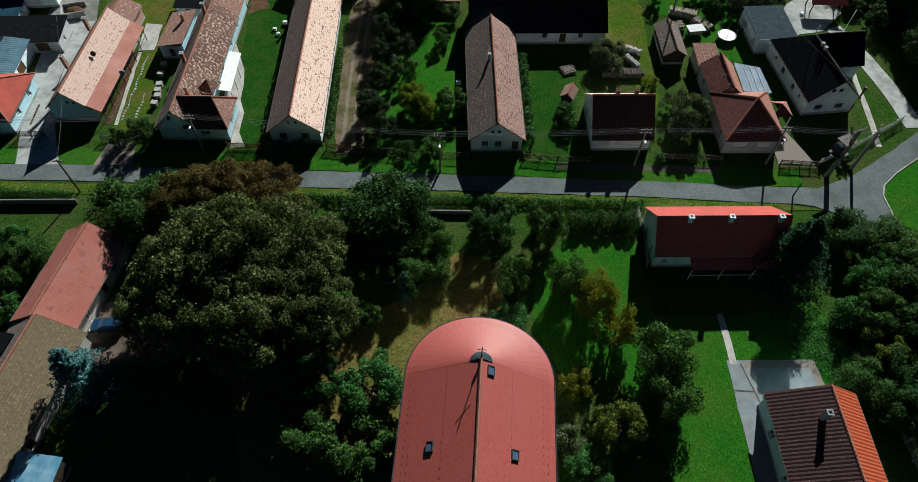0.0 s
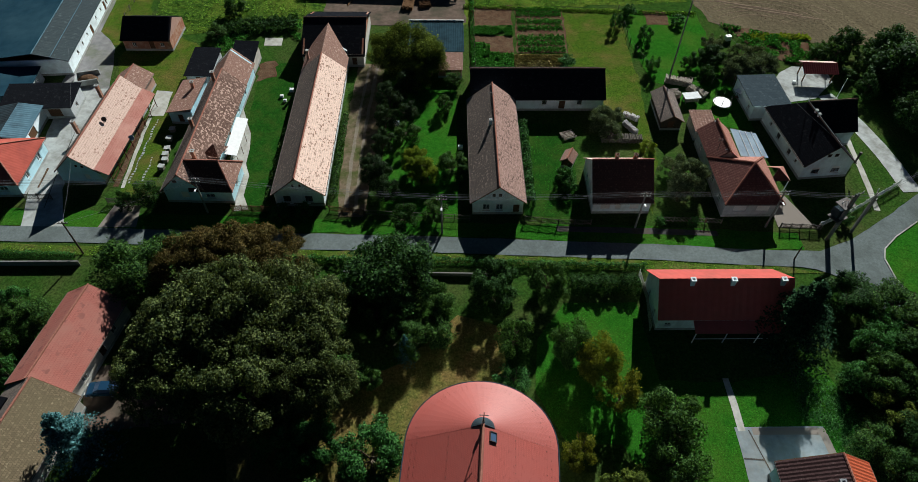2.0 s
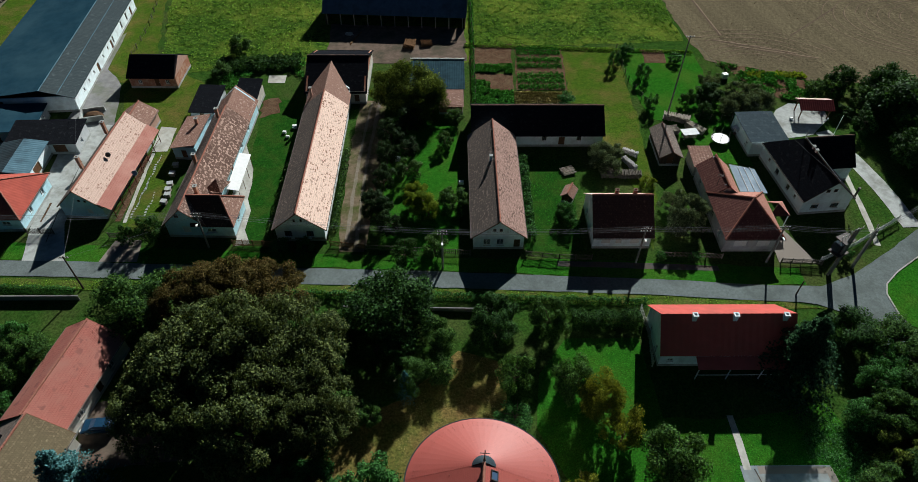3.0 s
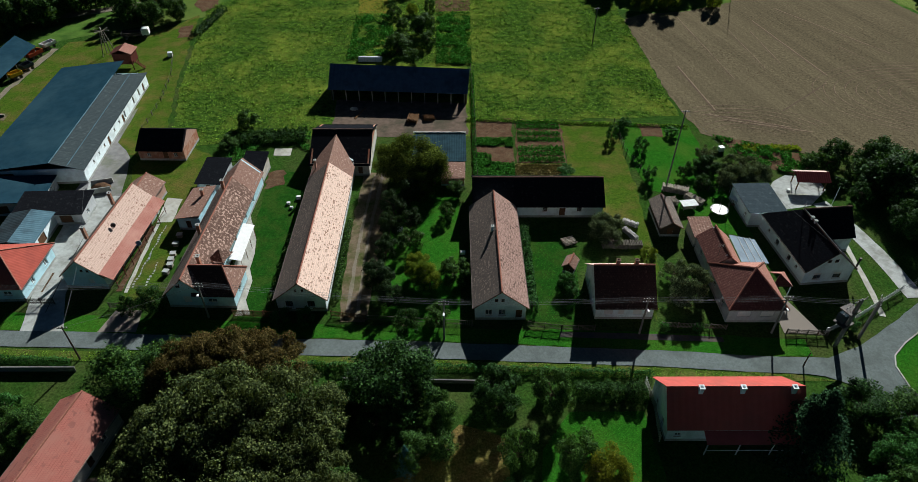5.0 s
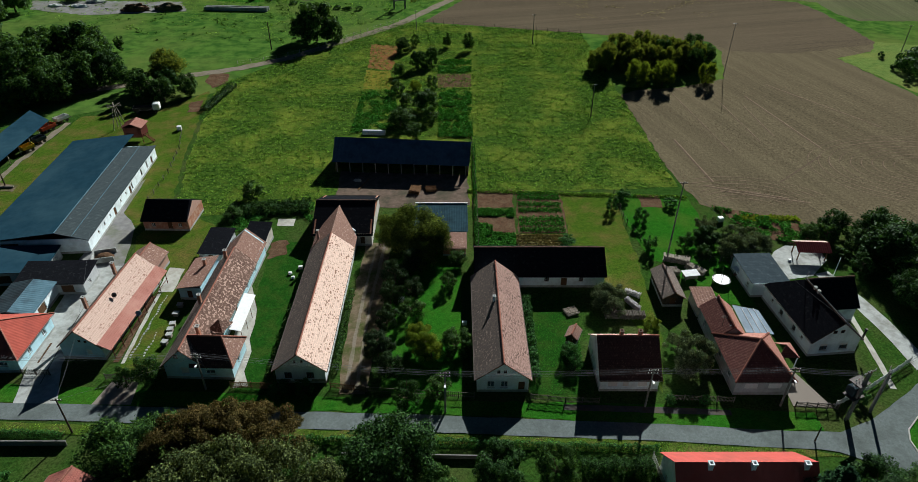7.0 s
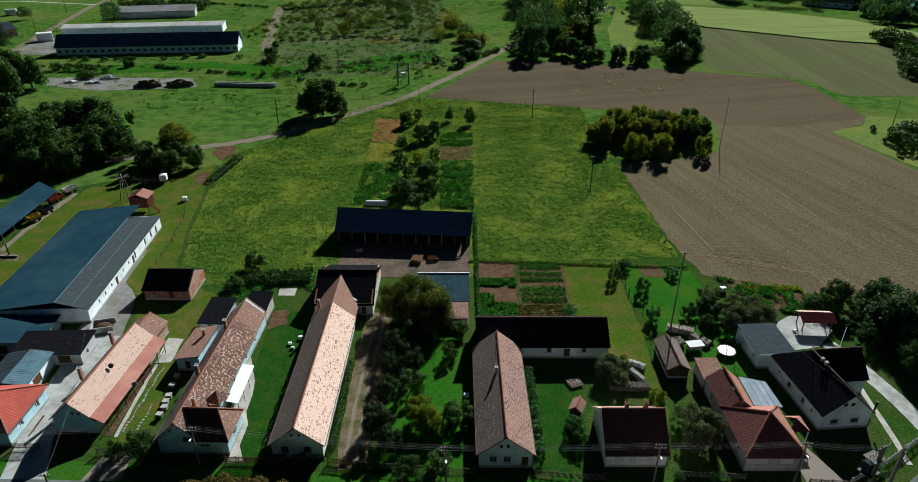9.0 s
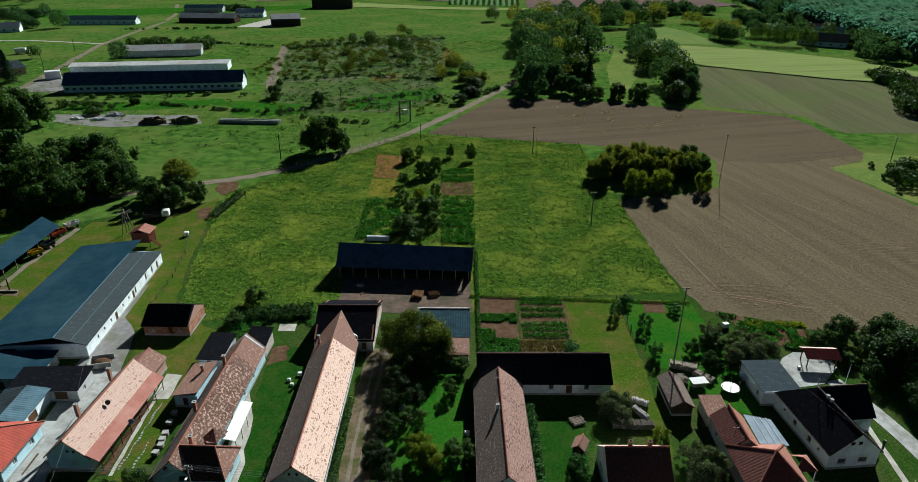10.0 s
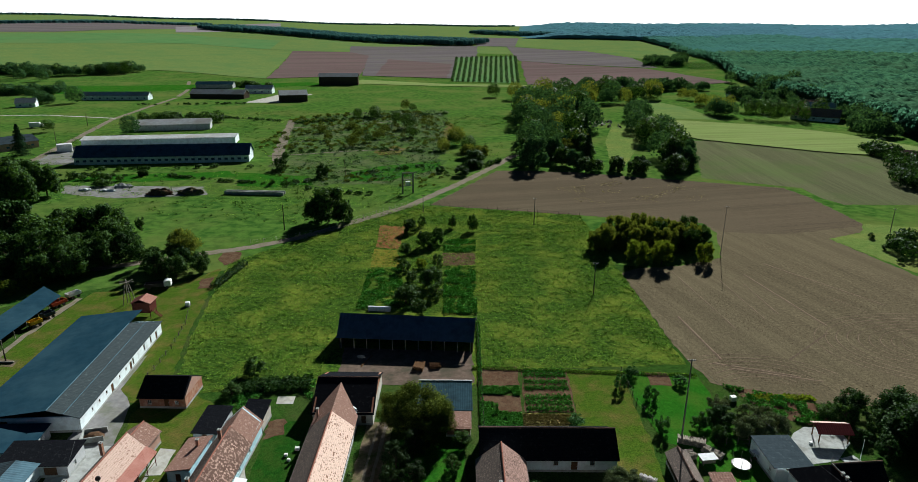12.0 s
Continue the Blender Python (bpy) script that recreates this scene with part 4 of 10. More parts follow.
def fill_opening(parent, m, o, frame_mat):
    """A window or a door in an opening, under its house. o: x, z, width, height, kind."""
    x, z, w, h, sort = o
    bm = bmesh.new()
    if sort == "door":
        box(bm, x, 0.1, z, x + w, 0.16, z + h, m)
        for k in range(2):
            box(bm, x + 0.12, 0.08, z + 0.15 + k * h / 2, x + w - 0.12, 0.1, z + h / 2 - 0.1 + k * h / 2, m)
        d = part("door", bm, M["frame_brown"], parent)
        hb = bmesh.new()
        box(hb, x + w - 0.14, 0.03, z + 1.0, x + w - 0.08, 0.08, z + 1.12, m)
        part("handle", hb, M["steel"], d)
        return
    if sort == "half":
        box(bm, x, 0.1, z + 0.62 * h, x + w, 0.14, z + h, m)
        part("roller_blind", bm, M["frame_white"], parent, "half-lowered pale roller blind")
        bm = bmesh.new()
    if sort == "blind":
        box(bm, x, 0.16, z, x + w, 0.2, z + h, m)
        bl = part("roller_blind", bm, M["frame_white"], parent, "closed pale roller blind")
        for k in range(int(h / 0.16)):
            sb = bmesh.new()
            box(sb, x, 0.145, z + 0.02 + k * 0.16, x + w, 0.158, z + 0.13 + k * 0.16, m)
            part("slat", sb, M["frame_white"], bl)
        return
    e = 0.08
    for q in ((x, z, x + e, z + h), (x + w - e, z, x + w, z + h), (x + e, z, x + w - e, z + e), (x + e, z + h - e, x + w - e, z + h), (x + w / 2 - 0.035, z + e, x + w / 2 + 0.035, z + h - e)):
        box(bm, q[0], 0.12, q[1], q[2], 0.2, q[3], m)
    wd = part("window", bm, frame_mat, parent)
    pb = bmesh.new()
    box(pb, x + e, 0.15, z + e, x + w - e, 0.165, z + h - e, m)
    pane = part("pane", pb, M["glass"], wd)
    pane.visible_shadow = False
    sb = bmesh.new()
    box(sb, x - 0.06, -0.06, z - 0.06, x + w + 0.06, 0.1, z - 0.005, m)
    part("sill", sb, M["concrete_light"], wd)


def roof_face(parent, pts, material, thick=0.1, rib=0.0, rise=0.05, name="roof", label=""):
    """A roof slope. pts: its corners seen from above anticlockwise, the eave's two first."""
    p = [Vector(q) for q in pts]
    u = (p[1] - p[0]).normalized()
    n = u.cross(p[2] - p[1]).normalized()
    v = n.cross(u)
    bm = bmesh.new()
    bm.faces.new([bm.verts.new(q) for q in p])
    if rib:
        span = max((q - p[0]).dot(u) for q in p)
        low = min((q - p[0]).dot(u) for q in p)
        k0, k1 = math.ceil(low / (rib / 2) + 0.01), math.floor(span / (rib / 2) - 0.01)
        for k in range(k0, k1 + 1):
            bmesh.ops.bisect_plane(bm, geom=list(bm.verts) + list(bm.edges) + list(bm.faces), plane_co=p[0] + u * (k * rib / 2), plane_no=u)
        for w in bm.verts:
            k = (w.co - p[0]).dot(u) / (rib / 2)
            if abs(k - round(k)) < 0.02 and round(k) % 2:
                w.co += n * rise
    uv = bm.loops.layers.uv.new("UVMap")
    tops = list(bm.faces)
    extra = []
    for f in tops:
        extra.append([x.co - n * thick for x in f.verts])
    rim = [e for e in bm.edges if len(e.link_faces) == 1]
    sides = [[e.link_loops[0].vert.co.copy(), e.link_loops[0].link_loop_next.vert.co.copy()] for e in rim]
    for cs in extra:
        bm.faces.new([bm.verts.new(c) for c in cs[::-1]])
    for a, b in sides:
        bm.faces.new([bm.verts.new(c) for c in (b, a, a - n * thick, b - n * thick)])
    for f in bm.faces:
        for lp in f.loops:
            d = lp.vert.co - p[0]
            lp[uv].uv = (d.dot(u), d.dot(v))
    return part(name, bm, M[material], parent, label)


def ridge_tiles(parent, a, b, material="tile_ridge", r=0.14, name="ridge_tiles"):
    """A row of half-round ridge tiles, each lapping over the next."""
    a, b = Vector(a), Vector(b)
    n = max(2, int((b - a).length / 0.42))
    bm = bmesh.new()
    for k in range(n):
        rod(bm, a.lerp(b, k / n), a.lerp(b, (k + 1.08) / n), r * 1.06, r * 0.9, 6)
    return part(name, bm, M[material], parent)


def chimney(parent, x, y, z0, z1, w=0.5, d=0.5, material="brick", cap="concrete"):
    bm = bmesh.new()
    e = 0.1
    for q in ((-w / 2, -d / 2, w / 2, -d / 2 + e), (-w / 2, d / 2 - e, w / 2, d / 2), (-w / 2, -d / 2 + e, -w / 2 + e, d / 2 - e), (w / 2 - e, -d / 2 + e, w / 2, d / 2 - e)):
        box(bm, x + q[0], y + q[1], z0, x + q[2], y + q[3], z1)
    ob = part("chimney", bm, M[material], parent)
    cb = bmesh.new()
    f = 0.07
    for q in ((-w / 2 - f, -d / 2 - f, w / 2 + f, -d / 2 + e), (-w / 2 - f, d / 2 - e, w / 2 + f, d / 2 + f), (-w / 2 - f, -d / 2 + e, -w / 2 + e, d / 2 - e), (w / 2 - e, -d / 2 + e, w / 2 + f, d / 2 - e)):
        box(cb, x + q[0], y + q[1], z1, x + q[2], y + q[3], z1 + 0.1)
    part("cap", cb, M[cap], ob)
    return ob


def walls(ob, w, l, eave, material, front=(), back=(), left=(), right=(), peak=None, frame_mat=None, x0=None, y0=0.0):
    """Four walls of a block under the thing ob; the front faces -y. peak: ridge height where front and back have gables."""
    x0 = -w / 2 if x0 is None else x0
    frame_mat = frame_mat or M["frame_white"]
    gable = (w / 2, peak) if isinstance(peak, (int, float)) else peak
    sides = ((w, Matrix.Translation((x0, y0, 0)), front, gable),
             (w, Matrix.Translation((x0 + w, y0 + l, 0)) @ Matrix.Rotation(math.pi, 4, "Z"), back, (w - gable[0], gable[1]) if gable else None),
             (l - 0.6, Matrix.Translation((x0, y0 + l - 0.3, 0)) @ Matrix.Rotation(-math.pi / 2, 4, "Z"), left, None),
             (l - 0.6, Matrix.Translation((x0 + w, y0 + 0.3, 0)) @ Matrix.Rotation(math.pi / 2, 4, "Z"), right, None))
    for width, m, openings, g in sides:
        bm = wall_mesh(width, eave, [o for o in openings], 0.3, g)
        bm.transform(m)
        part("wall", bm, M[material], ob)
        for o in openings:
            fill_opening(ob, m, o, frame_mat)
    pl = bmesh.new()
    box(pl, x0 - 0.04, y0 - 0.04, 0, x0 + w + 0.04, y0 + l + 0.04, 0.45)
    part("plinth", pl, M["concrete"], ob)


def vents(ob, places, w=0.35, h=0.45, y=-0.03):
    for x, z in places:
        bm = bmesh.new()
        box(bm, x - w / 2, y, z, x + w / 2, y + 0.02, z + h)
        v = part("attic_window", bm, M["dark_void"], ob)
        fb = bmesh.new()
        for q in ((x - w / 2 - 0.05, z - 0.05, x - w / 2, z + h + 0.05), (x + w / 2, z - 0.05, x + w / 2 + 0.05, z + h + 0.05), (x - w / 2, z + h, x + w / 2, z + h + 0.05), (x - w / 2, z - 0.05, x + w / 2, z)):
            box(fb, q[0], y - 0.02, q[1], q[2], y + 0.03, q[3])
        part("frame", fb, M["frame_brown"], v)


def gutter(ob, a, b):
    bm = bmesh.new()
    rod(bm, a, b, 0.06, 0.06, 6)
    part("gutter", bm, M["gutter"], ob)


def gable_roof(ob, w, l, eave, ridge, left_mat, right_mat, over=0.45, end=0.3, rib=0.0, cap="tile_ridge", shift=0.0, drop_right=0.0, back_end=None, x0=None, thick=0.1):
    """A saddle roof whose ridge runs along y. drop_right: extra width of the right slope (a veranda)."""
    xl = -w / 2 if x0 is None else x0
    xm = xl + w / 2 + shift
    be = end if back_end is None else back_end
    sl, sr = (ridge - eave) / (xm - xl), (ridge - eave) / (xl + w - xm)
    zl, zr = eave - over * sl, eave - (over + drop_right) * sr
    roof_face(ob, [(xl - over, l + be, zl), (xl - over, -end, zl), (xm, -end, ridge), (xm, l + be, ridge)], left_mat, thick, rib)
    roof_face(ob, [(xl + w + over + drop_right, -end, zr), (xl + w + over + drop_right, l + be, zr), (xm, l + be, ridge), (xm, -end, ridge)], right_mat, thick, rib)
    if cap:
        ridge_tiles(ob, (xm, -end, ridge + 0.02), (xm, l + be, ridge + 0.02), cap)
    for xa, za in ((xl - over, zl), (xl + w + over + drop_right, zr)):
        for y in (-end - 0.03, l + be + 0.03):
            bm = bmesh.new()
            rod(bm, (xa, y, za - 0.1), (xm, y, ridge - 0.08), 0.07, 0.07, 4)
            part("bargeboard", bm, M["wood_brown"], ob)
    gutter(ob, (xl - over - 0.05, -end, zl - 0.08), (xl - over - 0.05, l + be, zl - 0.08))
    gutter(ob, (xl + w + over + drop_right + 0.05, -end, zr - 0.08), (xl + w + over + drop_right + 0.05, l + be, zr - 0.08))


def antenna(ob, x, y, z, h=2.2):
    bm = bmesh.new()
    rod(bm, (x, y, z), (x, y, z + h), 0.035)
    for k in range(4):
        rod(bm, (x - 0.5, y, z + h - 0.15 * k), (x + 0.5, y, z + h - 0.15 * k), 0.02)
    part("antenna", bm, M["iron"], ob)


# central long house with grey and rose tiles
h = thing("house", 7.25, 66.5, 0, label="long white village house with mottled grey and rose tiles", category="house")
walls(h, 7.6, 24.6, 3.0, "plaster_white", front=[(1.5, 0.9, 1.05, 1.25, "window"), (3.5, 0.9, 1.05, 1.25, "window"), (6.1, 0.0, 0.95, 2.1, "door")],
      right=[(4, 1, 0.9, 1.1, "window"), (10, 0, 0.9, 2.1, "door"), (16, 1, 0.9, 1.1, "window")], left=[(8, 1, 0.9, 1.1, "window")], peak=5.95)
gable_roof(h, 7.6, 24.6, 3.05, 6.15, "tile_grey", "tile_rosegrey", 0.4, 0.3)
vents(h, [(-0.7, 3.9), (0.25, 3.9)])
antenna(h, -0.6, 18.5, 5.6, 3.2)
chimney(h, -0.7, 14.5, 5.2, 6.5, 0.4, 0.4, "plaster_white")

# long house with light lichen-free tiles, running back into a dark barn
h = thing("house", -22.9, 68.3, 0, label="very long white house with pale salmon tiles", category="house")
walls(h, 7.4, 37.5, 3.0, "plaster_white", front=[(1.3, 0.9, 1.1, 1.3, "window"), (4.6, 0.9, 1.1, 1.3, "window")],
      right=[(3, 1, 0.9, 1.2, "window"), (9, 1, 0.9, 1.2, "window"), (14, 0, 1, 2.1, "door"), (20, 1, 0.9, 1.2, "window"), (27, 0, 1, 2.1, "door")], peak=5.95, frame_mat=M["frame_brown"])
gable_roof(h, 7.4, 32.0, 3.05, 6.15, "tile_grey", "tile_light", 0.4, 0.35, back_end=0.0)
roof_face(h, [(-4.1, 37.5, 2.7), (-4.1, 32.02, 2.7), (0, 32.02, 6.13), (0, 42.0, 6.13)], "tile_old")
roof_face(h, [(4.1, 32.02, 2.7), (4.1, 35.5, 2.7), (0, 42.0, 6.13), (0, 32.02, 6.13)], "tile_old")
vents(h, [(-0.55, 4.2), (0.5, 4.2)], 0.22, 0.4)
chimney(h, -3.0, 33.8, 3.6, 5.4, 0.4, 0.4, "plaster_pink")
vb = bmesh.new()
for k in range(3):
    box(vb, -3.6 + 2.6 * k, -0.12, 0.55, -1.6 + 2.6 * k, -0.05, 0.8)
part("window_ledge", vb, M["wood_grey"], h)

# cross barn behind it
h = thing("barn", -21.9, 104.9, 0, label="dark slate-roofed brick barn across the yard's end", category="barn")
walls(h, 11.4, 15.0, 2.8, "plaster_cream", front=[(9.2, 0, 0.9, 2, "door")], right=[(6, 0.9, 0.7, 0.6, "window")])
for pts in ([(-6.0, -0.4, 2.55), (6.0, -0.4, 2.55), (6.0, 7.5, 6.0), (-6.0, 7.5, 6.0)], [(6.0, 15.4, 2.55), (-6.0, 15.4, 2.55), (-6.0, 7.5, 6.0), (6.0, 7.5, 6.0)]):
    roof_face(h, pts, "slate")
ridge_tiles(h, (-6, 7.5, 6.02), (6, 7.5, 6.02), "tile_ridgedark")
for sx in (-1, 1):
    gb = bmesh.new()
    f = [gb.verts.new((sx * 5.69, y, z)) for y, z in ((0, 2.8), (15, 2.8), (7.5, 5.9))]
    k = [gb.verts.new((sx * 5.4, y, z)) for y, z in ((0, 2.8), (15, 2.8), (7.5, 5.9))]
    gb.faces.new(f), gb.faces.new(k[::-1])
    for i, j in ((0, 1), (1, 2), (2, 0)):
        gb.faces.new((f[i], f[j], k[j], k[i]))
    part("gable", gb, M["brick"], h)

# house with lichen tiles and a cross wing
h = thing("house", -40.3, 69.2, -1.5, label="white house with lichen-spotted tiles and a cross wing", category="house")
walls(h, 6.2, 32.5, 3.0, "plaster_blue", front=[(2.4, 0.9, 1.3, 1.4, "blind")], left=[(6, 1, 0.9, 1.1, "window"), (14, 1, 0.9, 1.1, "window")], right=[(14, 0, 0.9, 2.1, "door"), (20, 1, 1, 1.2, "window"), (25, 1, 1, 1.2, "window")], peak=5.9)
gable_roof(h, 6.2, 26.0, 3.05, 6.1, "tile_grey", "tile_lichen", 0.4, 0.3)
roof_face(h, [(-3.5, 33, 2.6), (-3.5, 26.35, 2.6), (0, 26.35, 5.9), (0, 33, 5.9)], "tile_old")
roof_face(h, [(3.5, 26.35, 2.6), (3.5, 33, 2.6), (0, 33, 5.9), (0, 26.35, 5.9)], "tile_old")
walls(h, 6.6, 6.2, 3.0, "plaster_blue", front=[(2.3, 1.1, 1.6, 0.8, "window")], right=[(2.0, 1.4, 0.9, 0.9, "window")], x0=0.55, y0=-0.05)
# Wing: shade is in the front slope's dark tile, the lit hip is lighter.
roof_face(h, [(0.9, -0.45, 2.7), (7.5, -0.45, 2.7), (5.2, 3.0, 6.0), (0.1, 3.0, 6.0)], "tile_dark")
roof_face(h, [(7.5, -0.45, 2.7), (7.5, 6.5, 2.7), (5.2, 3.0, 6.0)], "tile_old")
roof_face(h, [(7.5, 6.5, 2.7), (2.6, 6.5, 2.7), (0.1, 3.0, 6.0), (5.2, 3.0, 6.0)], "tile_old")
ridge_tiles(h, (0, 3.0, 6.05), (5.2, 3.0, 6.03))
ridge_tiles(h, (5.2, 3.0, 6.03), (7.45, -0.4, 2.78))
ridge_tiles(h, (5.2, 3.0, 6.03), (7.45, 6.4, 2.78))
roof_face(h, [(1.5, 6.3, 4.1), (3.9, 6.3, 3.6), (3.0, 8.0, 5.0)], "tile_lichen", name="dormer_roof")
roof_face(h, [(3.9, 6.3, 3.6), (4.6, 9.4, 3.2), (3.0, 8.0, 5.0)], "tile_lichen", name="dormer_roof")
vents(h, [(-0.9, 4.2)], 0.5, 0.6)
for cx, cy, z0, z1 in ((-0.9, 24.0, 4.9, 7.0), (-1.3, 12.0, 4.6, 6.6), (1.2, 4.4, 4.7, 6.6)):
    chimney(h, cx, cy, z0, z1, 0.5, 0.5)
dk_ = bmesh.new()
rod(dk_, (7.16, 3.2, 2.0), (7.2, 3.2, 2.0), 0.45, 0.45, 14)
part("satellite_dish", dk_, M["steel"], h)

# veranda with a white awning beside that house
a = thing("awning", -35.9, 77.0, 0, label="white sheet awning on slim posts over a terrace", category="awning")
roof_face(a, [(1.9, 0, 2.55), (1.9, 9.2, 2.55), (0, 9.2, 2.95), (0, 0, 2.95)], "white_metal", 0.05, name="sheet")
for k in range(4):
    pb_ = bmesh.new()
    rod(pb_, (1.75, 0.3 + 2.85 * k, 0), (1.75, 0.3 + 2.85 * k, 2.5), 0.05)
    part("post", pb_, M["wood_brown"], a)
rb_ = bmesh.new()
box(rb_, 1.7, 0.2, 2.4, 1.8, 9.0, 2.5)
part("beam", rb_, M["wood_brown"], a)

# its lean-to annex
h = thing("outbuilding", -46.0, 88.0, -3, label="low annex with rose tiles and a chimney", category="outbuilding")
walls(h, 4.0, 8.6, 2.4, "plaster_blue", front=[(1.4, 0, 0.9, 2, "door")])
roof_face(h, [(2.2, -0.3, 3.3), (2.2, 8.9, 3.3), (-2.3, 8.9, 2.5), (-2.3, -0.3, 2.5)][::-1], "tile_old")
chimney(h, 0.6, 6.2, 2.7, 4.3, 0.5, 0.5)
h = thing("shed", -45.8, 99.0, -3, label="small shed with a dark slate roof", category="shed")
walls(h, 4.4, 7.2, 2.3, "plaster_grey", front=[(1.6, 0, 0.9, 1.9, "door")])
roof_face(h, [(-2.5, -0.4, 2.35), (2.5, -0.4, 2.35), (2.5, 7.5, 3.2), (-2.5, 7.5, 3.2)], "slate")
h = thing("shed", -38.6, 102.8, -3, label="small shed with a grey slate roof", category="shed")
walls(h, 4.0, 5.0, 2.4, "plaster_cream", front=[(0.5, 0, 0.8, 1.9, "door")])
roof_face(h, [(-2.3, -0.3, 2.5), (2.3, -0.3, 2.5), (2.3, 5.3, 3.6), (-2.3, 5.3, 3.6)], "slate")

# house with a veranda
h = thing("house", -57.75, 73.4, -3.0, label="blue-washed house with pink tiles and a post veranda", category="house")
walls(h, 6.6, 20.0, 2.9, "plaster_blue", front=[(3.9, 0.9, 0.9, 1.1, "blind")], right=[(3, 1, 0.9, 1.1, "window"), (8, 0, 0.9, 2.1, "door"), (13, 1, 0.9, 1.1, "window")], peak=5.85)
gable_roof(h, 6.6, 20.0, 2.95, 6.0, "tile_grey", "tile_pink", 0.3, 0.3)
roof_face(h, [(4.85, -0.3, 2.3), (4.85, 20.3, 2.3), (2.95, 20.3, 3.42), (2.95, -0.3, 3.42)], "tile_rose", name="veranda_roof")
vents(h, [(0.15, 3.6), (1.05, 3.5)], 0.28, 0.3)
for k in range(8):
    pb_ = bmesh.new()
    rod(pb_, (4.7, 0.3 + 2.75 * k, 0), (4.7, 0.3 + 2.75 * k, 2.4), 0.07)
    rod(pb_, (4.7, 0.3 + 2.75 * k, 1.6), (4.7, 1.0 + 2.75 * k, 2.35), 0.045)
    part("post", pb_, M["wood_red"], h)
for z in (0.95, 2.3):
    rb_ = bmesh.new()
    rod(rb_, (4.7, 0.3, z), (4.7, 19.8, z), 0.05)
    part("rail", rb_, M["wood_red"], h)
chimney(h, -3.0, 8.0, 3.4, 5.8, 0.5, 0.5)
chimney(h, -3.0, 17.5, 3.4, 5.8, 0.5, 0.5)
for y_, z_ in ((9.5, 5.0),):
    db = bmesh.new()
    rod(db, (1.4, y_, z_ - 0.5), (1.4, y_, z_ + 0.3), 0.03)
    rod(db, (1.38, y_ - 0.1, z_ + 0.3), (1.42, y_ - 0.18, z_ + 0.35), 0.42, 0.36, 12)
    part("satellite_dish", db, M["iron"], h)
db = bmesh.new()
rod(db, (4.95, 8.6, 2.2), (5.01, 8.5, 2.3), 0.5, 0.45, 12)
part("satellite_dish", db, M["steel"], h)
h = thing("outbuilding", -57.0, 94.2, -3.0, label="low annex with faded rose tiles", category="outbuilding")
walls(h, 5.4, 5.0, 2.6, "plaster_pink", peak=4.2)
gable_roof(h, 5.4, 5.0, 2.65, 4.4, "tile_old", "tile_old", 0.3, 0.2)

# corner house with a red roof
h = thing("house", -71.5, 70.4, 1.0, label="pale blue house with a red sheet-tile hipped roof", category="house")
walls(h, 11.0, 10.0, 3.0, "plaster_blue", front=[(2.0, 1.2, 1.6, 1.0, "window"), (8.0, 1.3, 1.3, 0.8, "window")], right=[(2.4, 1.1, 0.9, 1.2, "window"), (6.6, 1.0, 1.0, 1.3, "window")])
R_ = ((-6.0, -0.5, 2.9), (6.0, -0.5, 2.9), (6.0, 10.5, 2.9), (-6.0, 10.5, 2.9))
A_, B_ = (1.0, 5.0, 6.1), (-1.0, 5.0, 6.1)
roof_face(h, [R_[0], R_[1], A_, B_], "sheet_red", rib=0.5, rise=0.02)
roof_face(h, [R_[1], R_[2], A_], "sheet_red", rib=0.5, rise=0.02)
roof_face(h, [R_[2], R_[3], B_, A_], "sheet_red", rib=0.5, rise=0.02)
roof_face(h, [R_[3], R_[0], B_], "sheet_red", rib=0.5, rise=0.02)
for q in (R_[1], R_[2]):
    ridge_tiles(h, A_, q)
gutter(h, (6.05, -0.5, 2.8), (6.05, 10.5, 2.8))
h = thing("garage", -73.0, 80.8, 3, label="long garage with a blue-grey sheet roof", category="garage")
walls(h, 7.0, 8.4, 2.7, "plaster_white", right=[(1.5, 0, 2.4, 2.1, "door")])
roof_face(h, [(3.9, -0.3, 2.75), (3.9, 8.6, 2.75), (0.1, 8.6, 3.5), (0.1, -0.3, 3.5)], "metal_sky", rib=0.5, rise=0.04)
roof_face(h, [(-3.8, 8.6, 2.75), (-3.8, -0.3, 2.75), (0.09, -0.3, 3.5), (0.09, 8.6, 3.5)], "metal_grey", rib=0.5, rise=0.04)
h = thing("outbuilding", -71.0, 89.4, 2, label="low outbuilding with a black felt roof", category="outbuilding")
walls(h, 11.5, 5.4, 2.5, "plaster_grey", front=[(7.5, 0, 2.2, 2.0, "door")], right=[(1.5, 0.9, 0.8, 0.8, "window")])
roof_face(h, [(-6.2, -0.5, 2.6), (6.2, -0.5, 2.6), (6.2, 5.8, 3.3), (-6.2, 5.8, 3.3)], "slate")

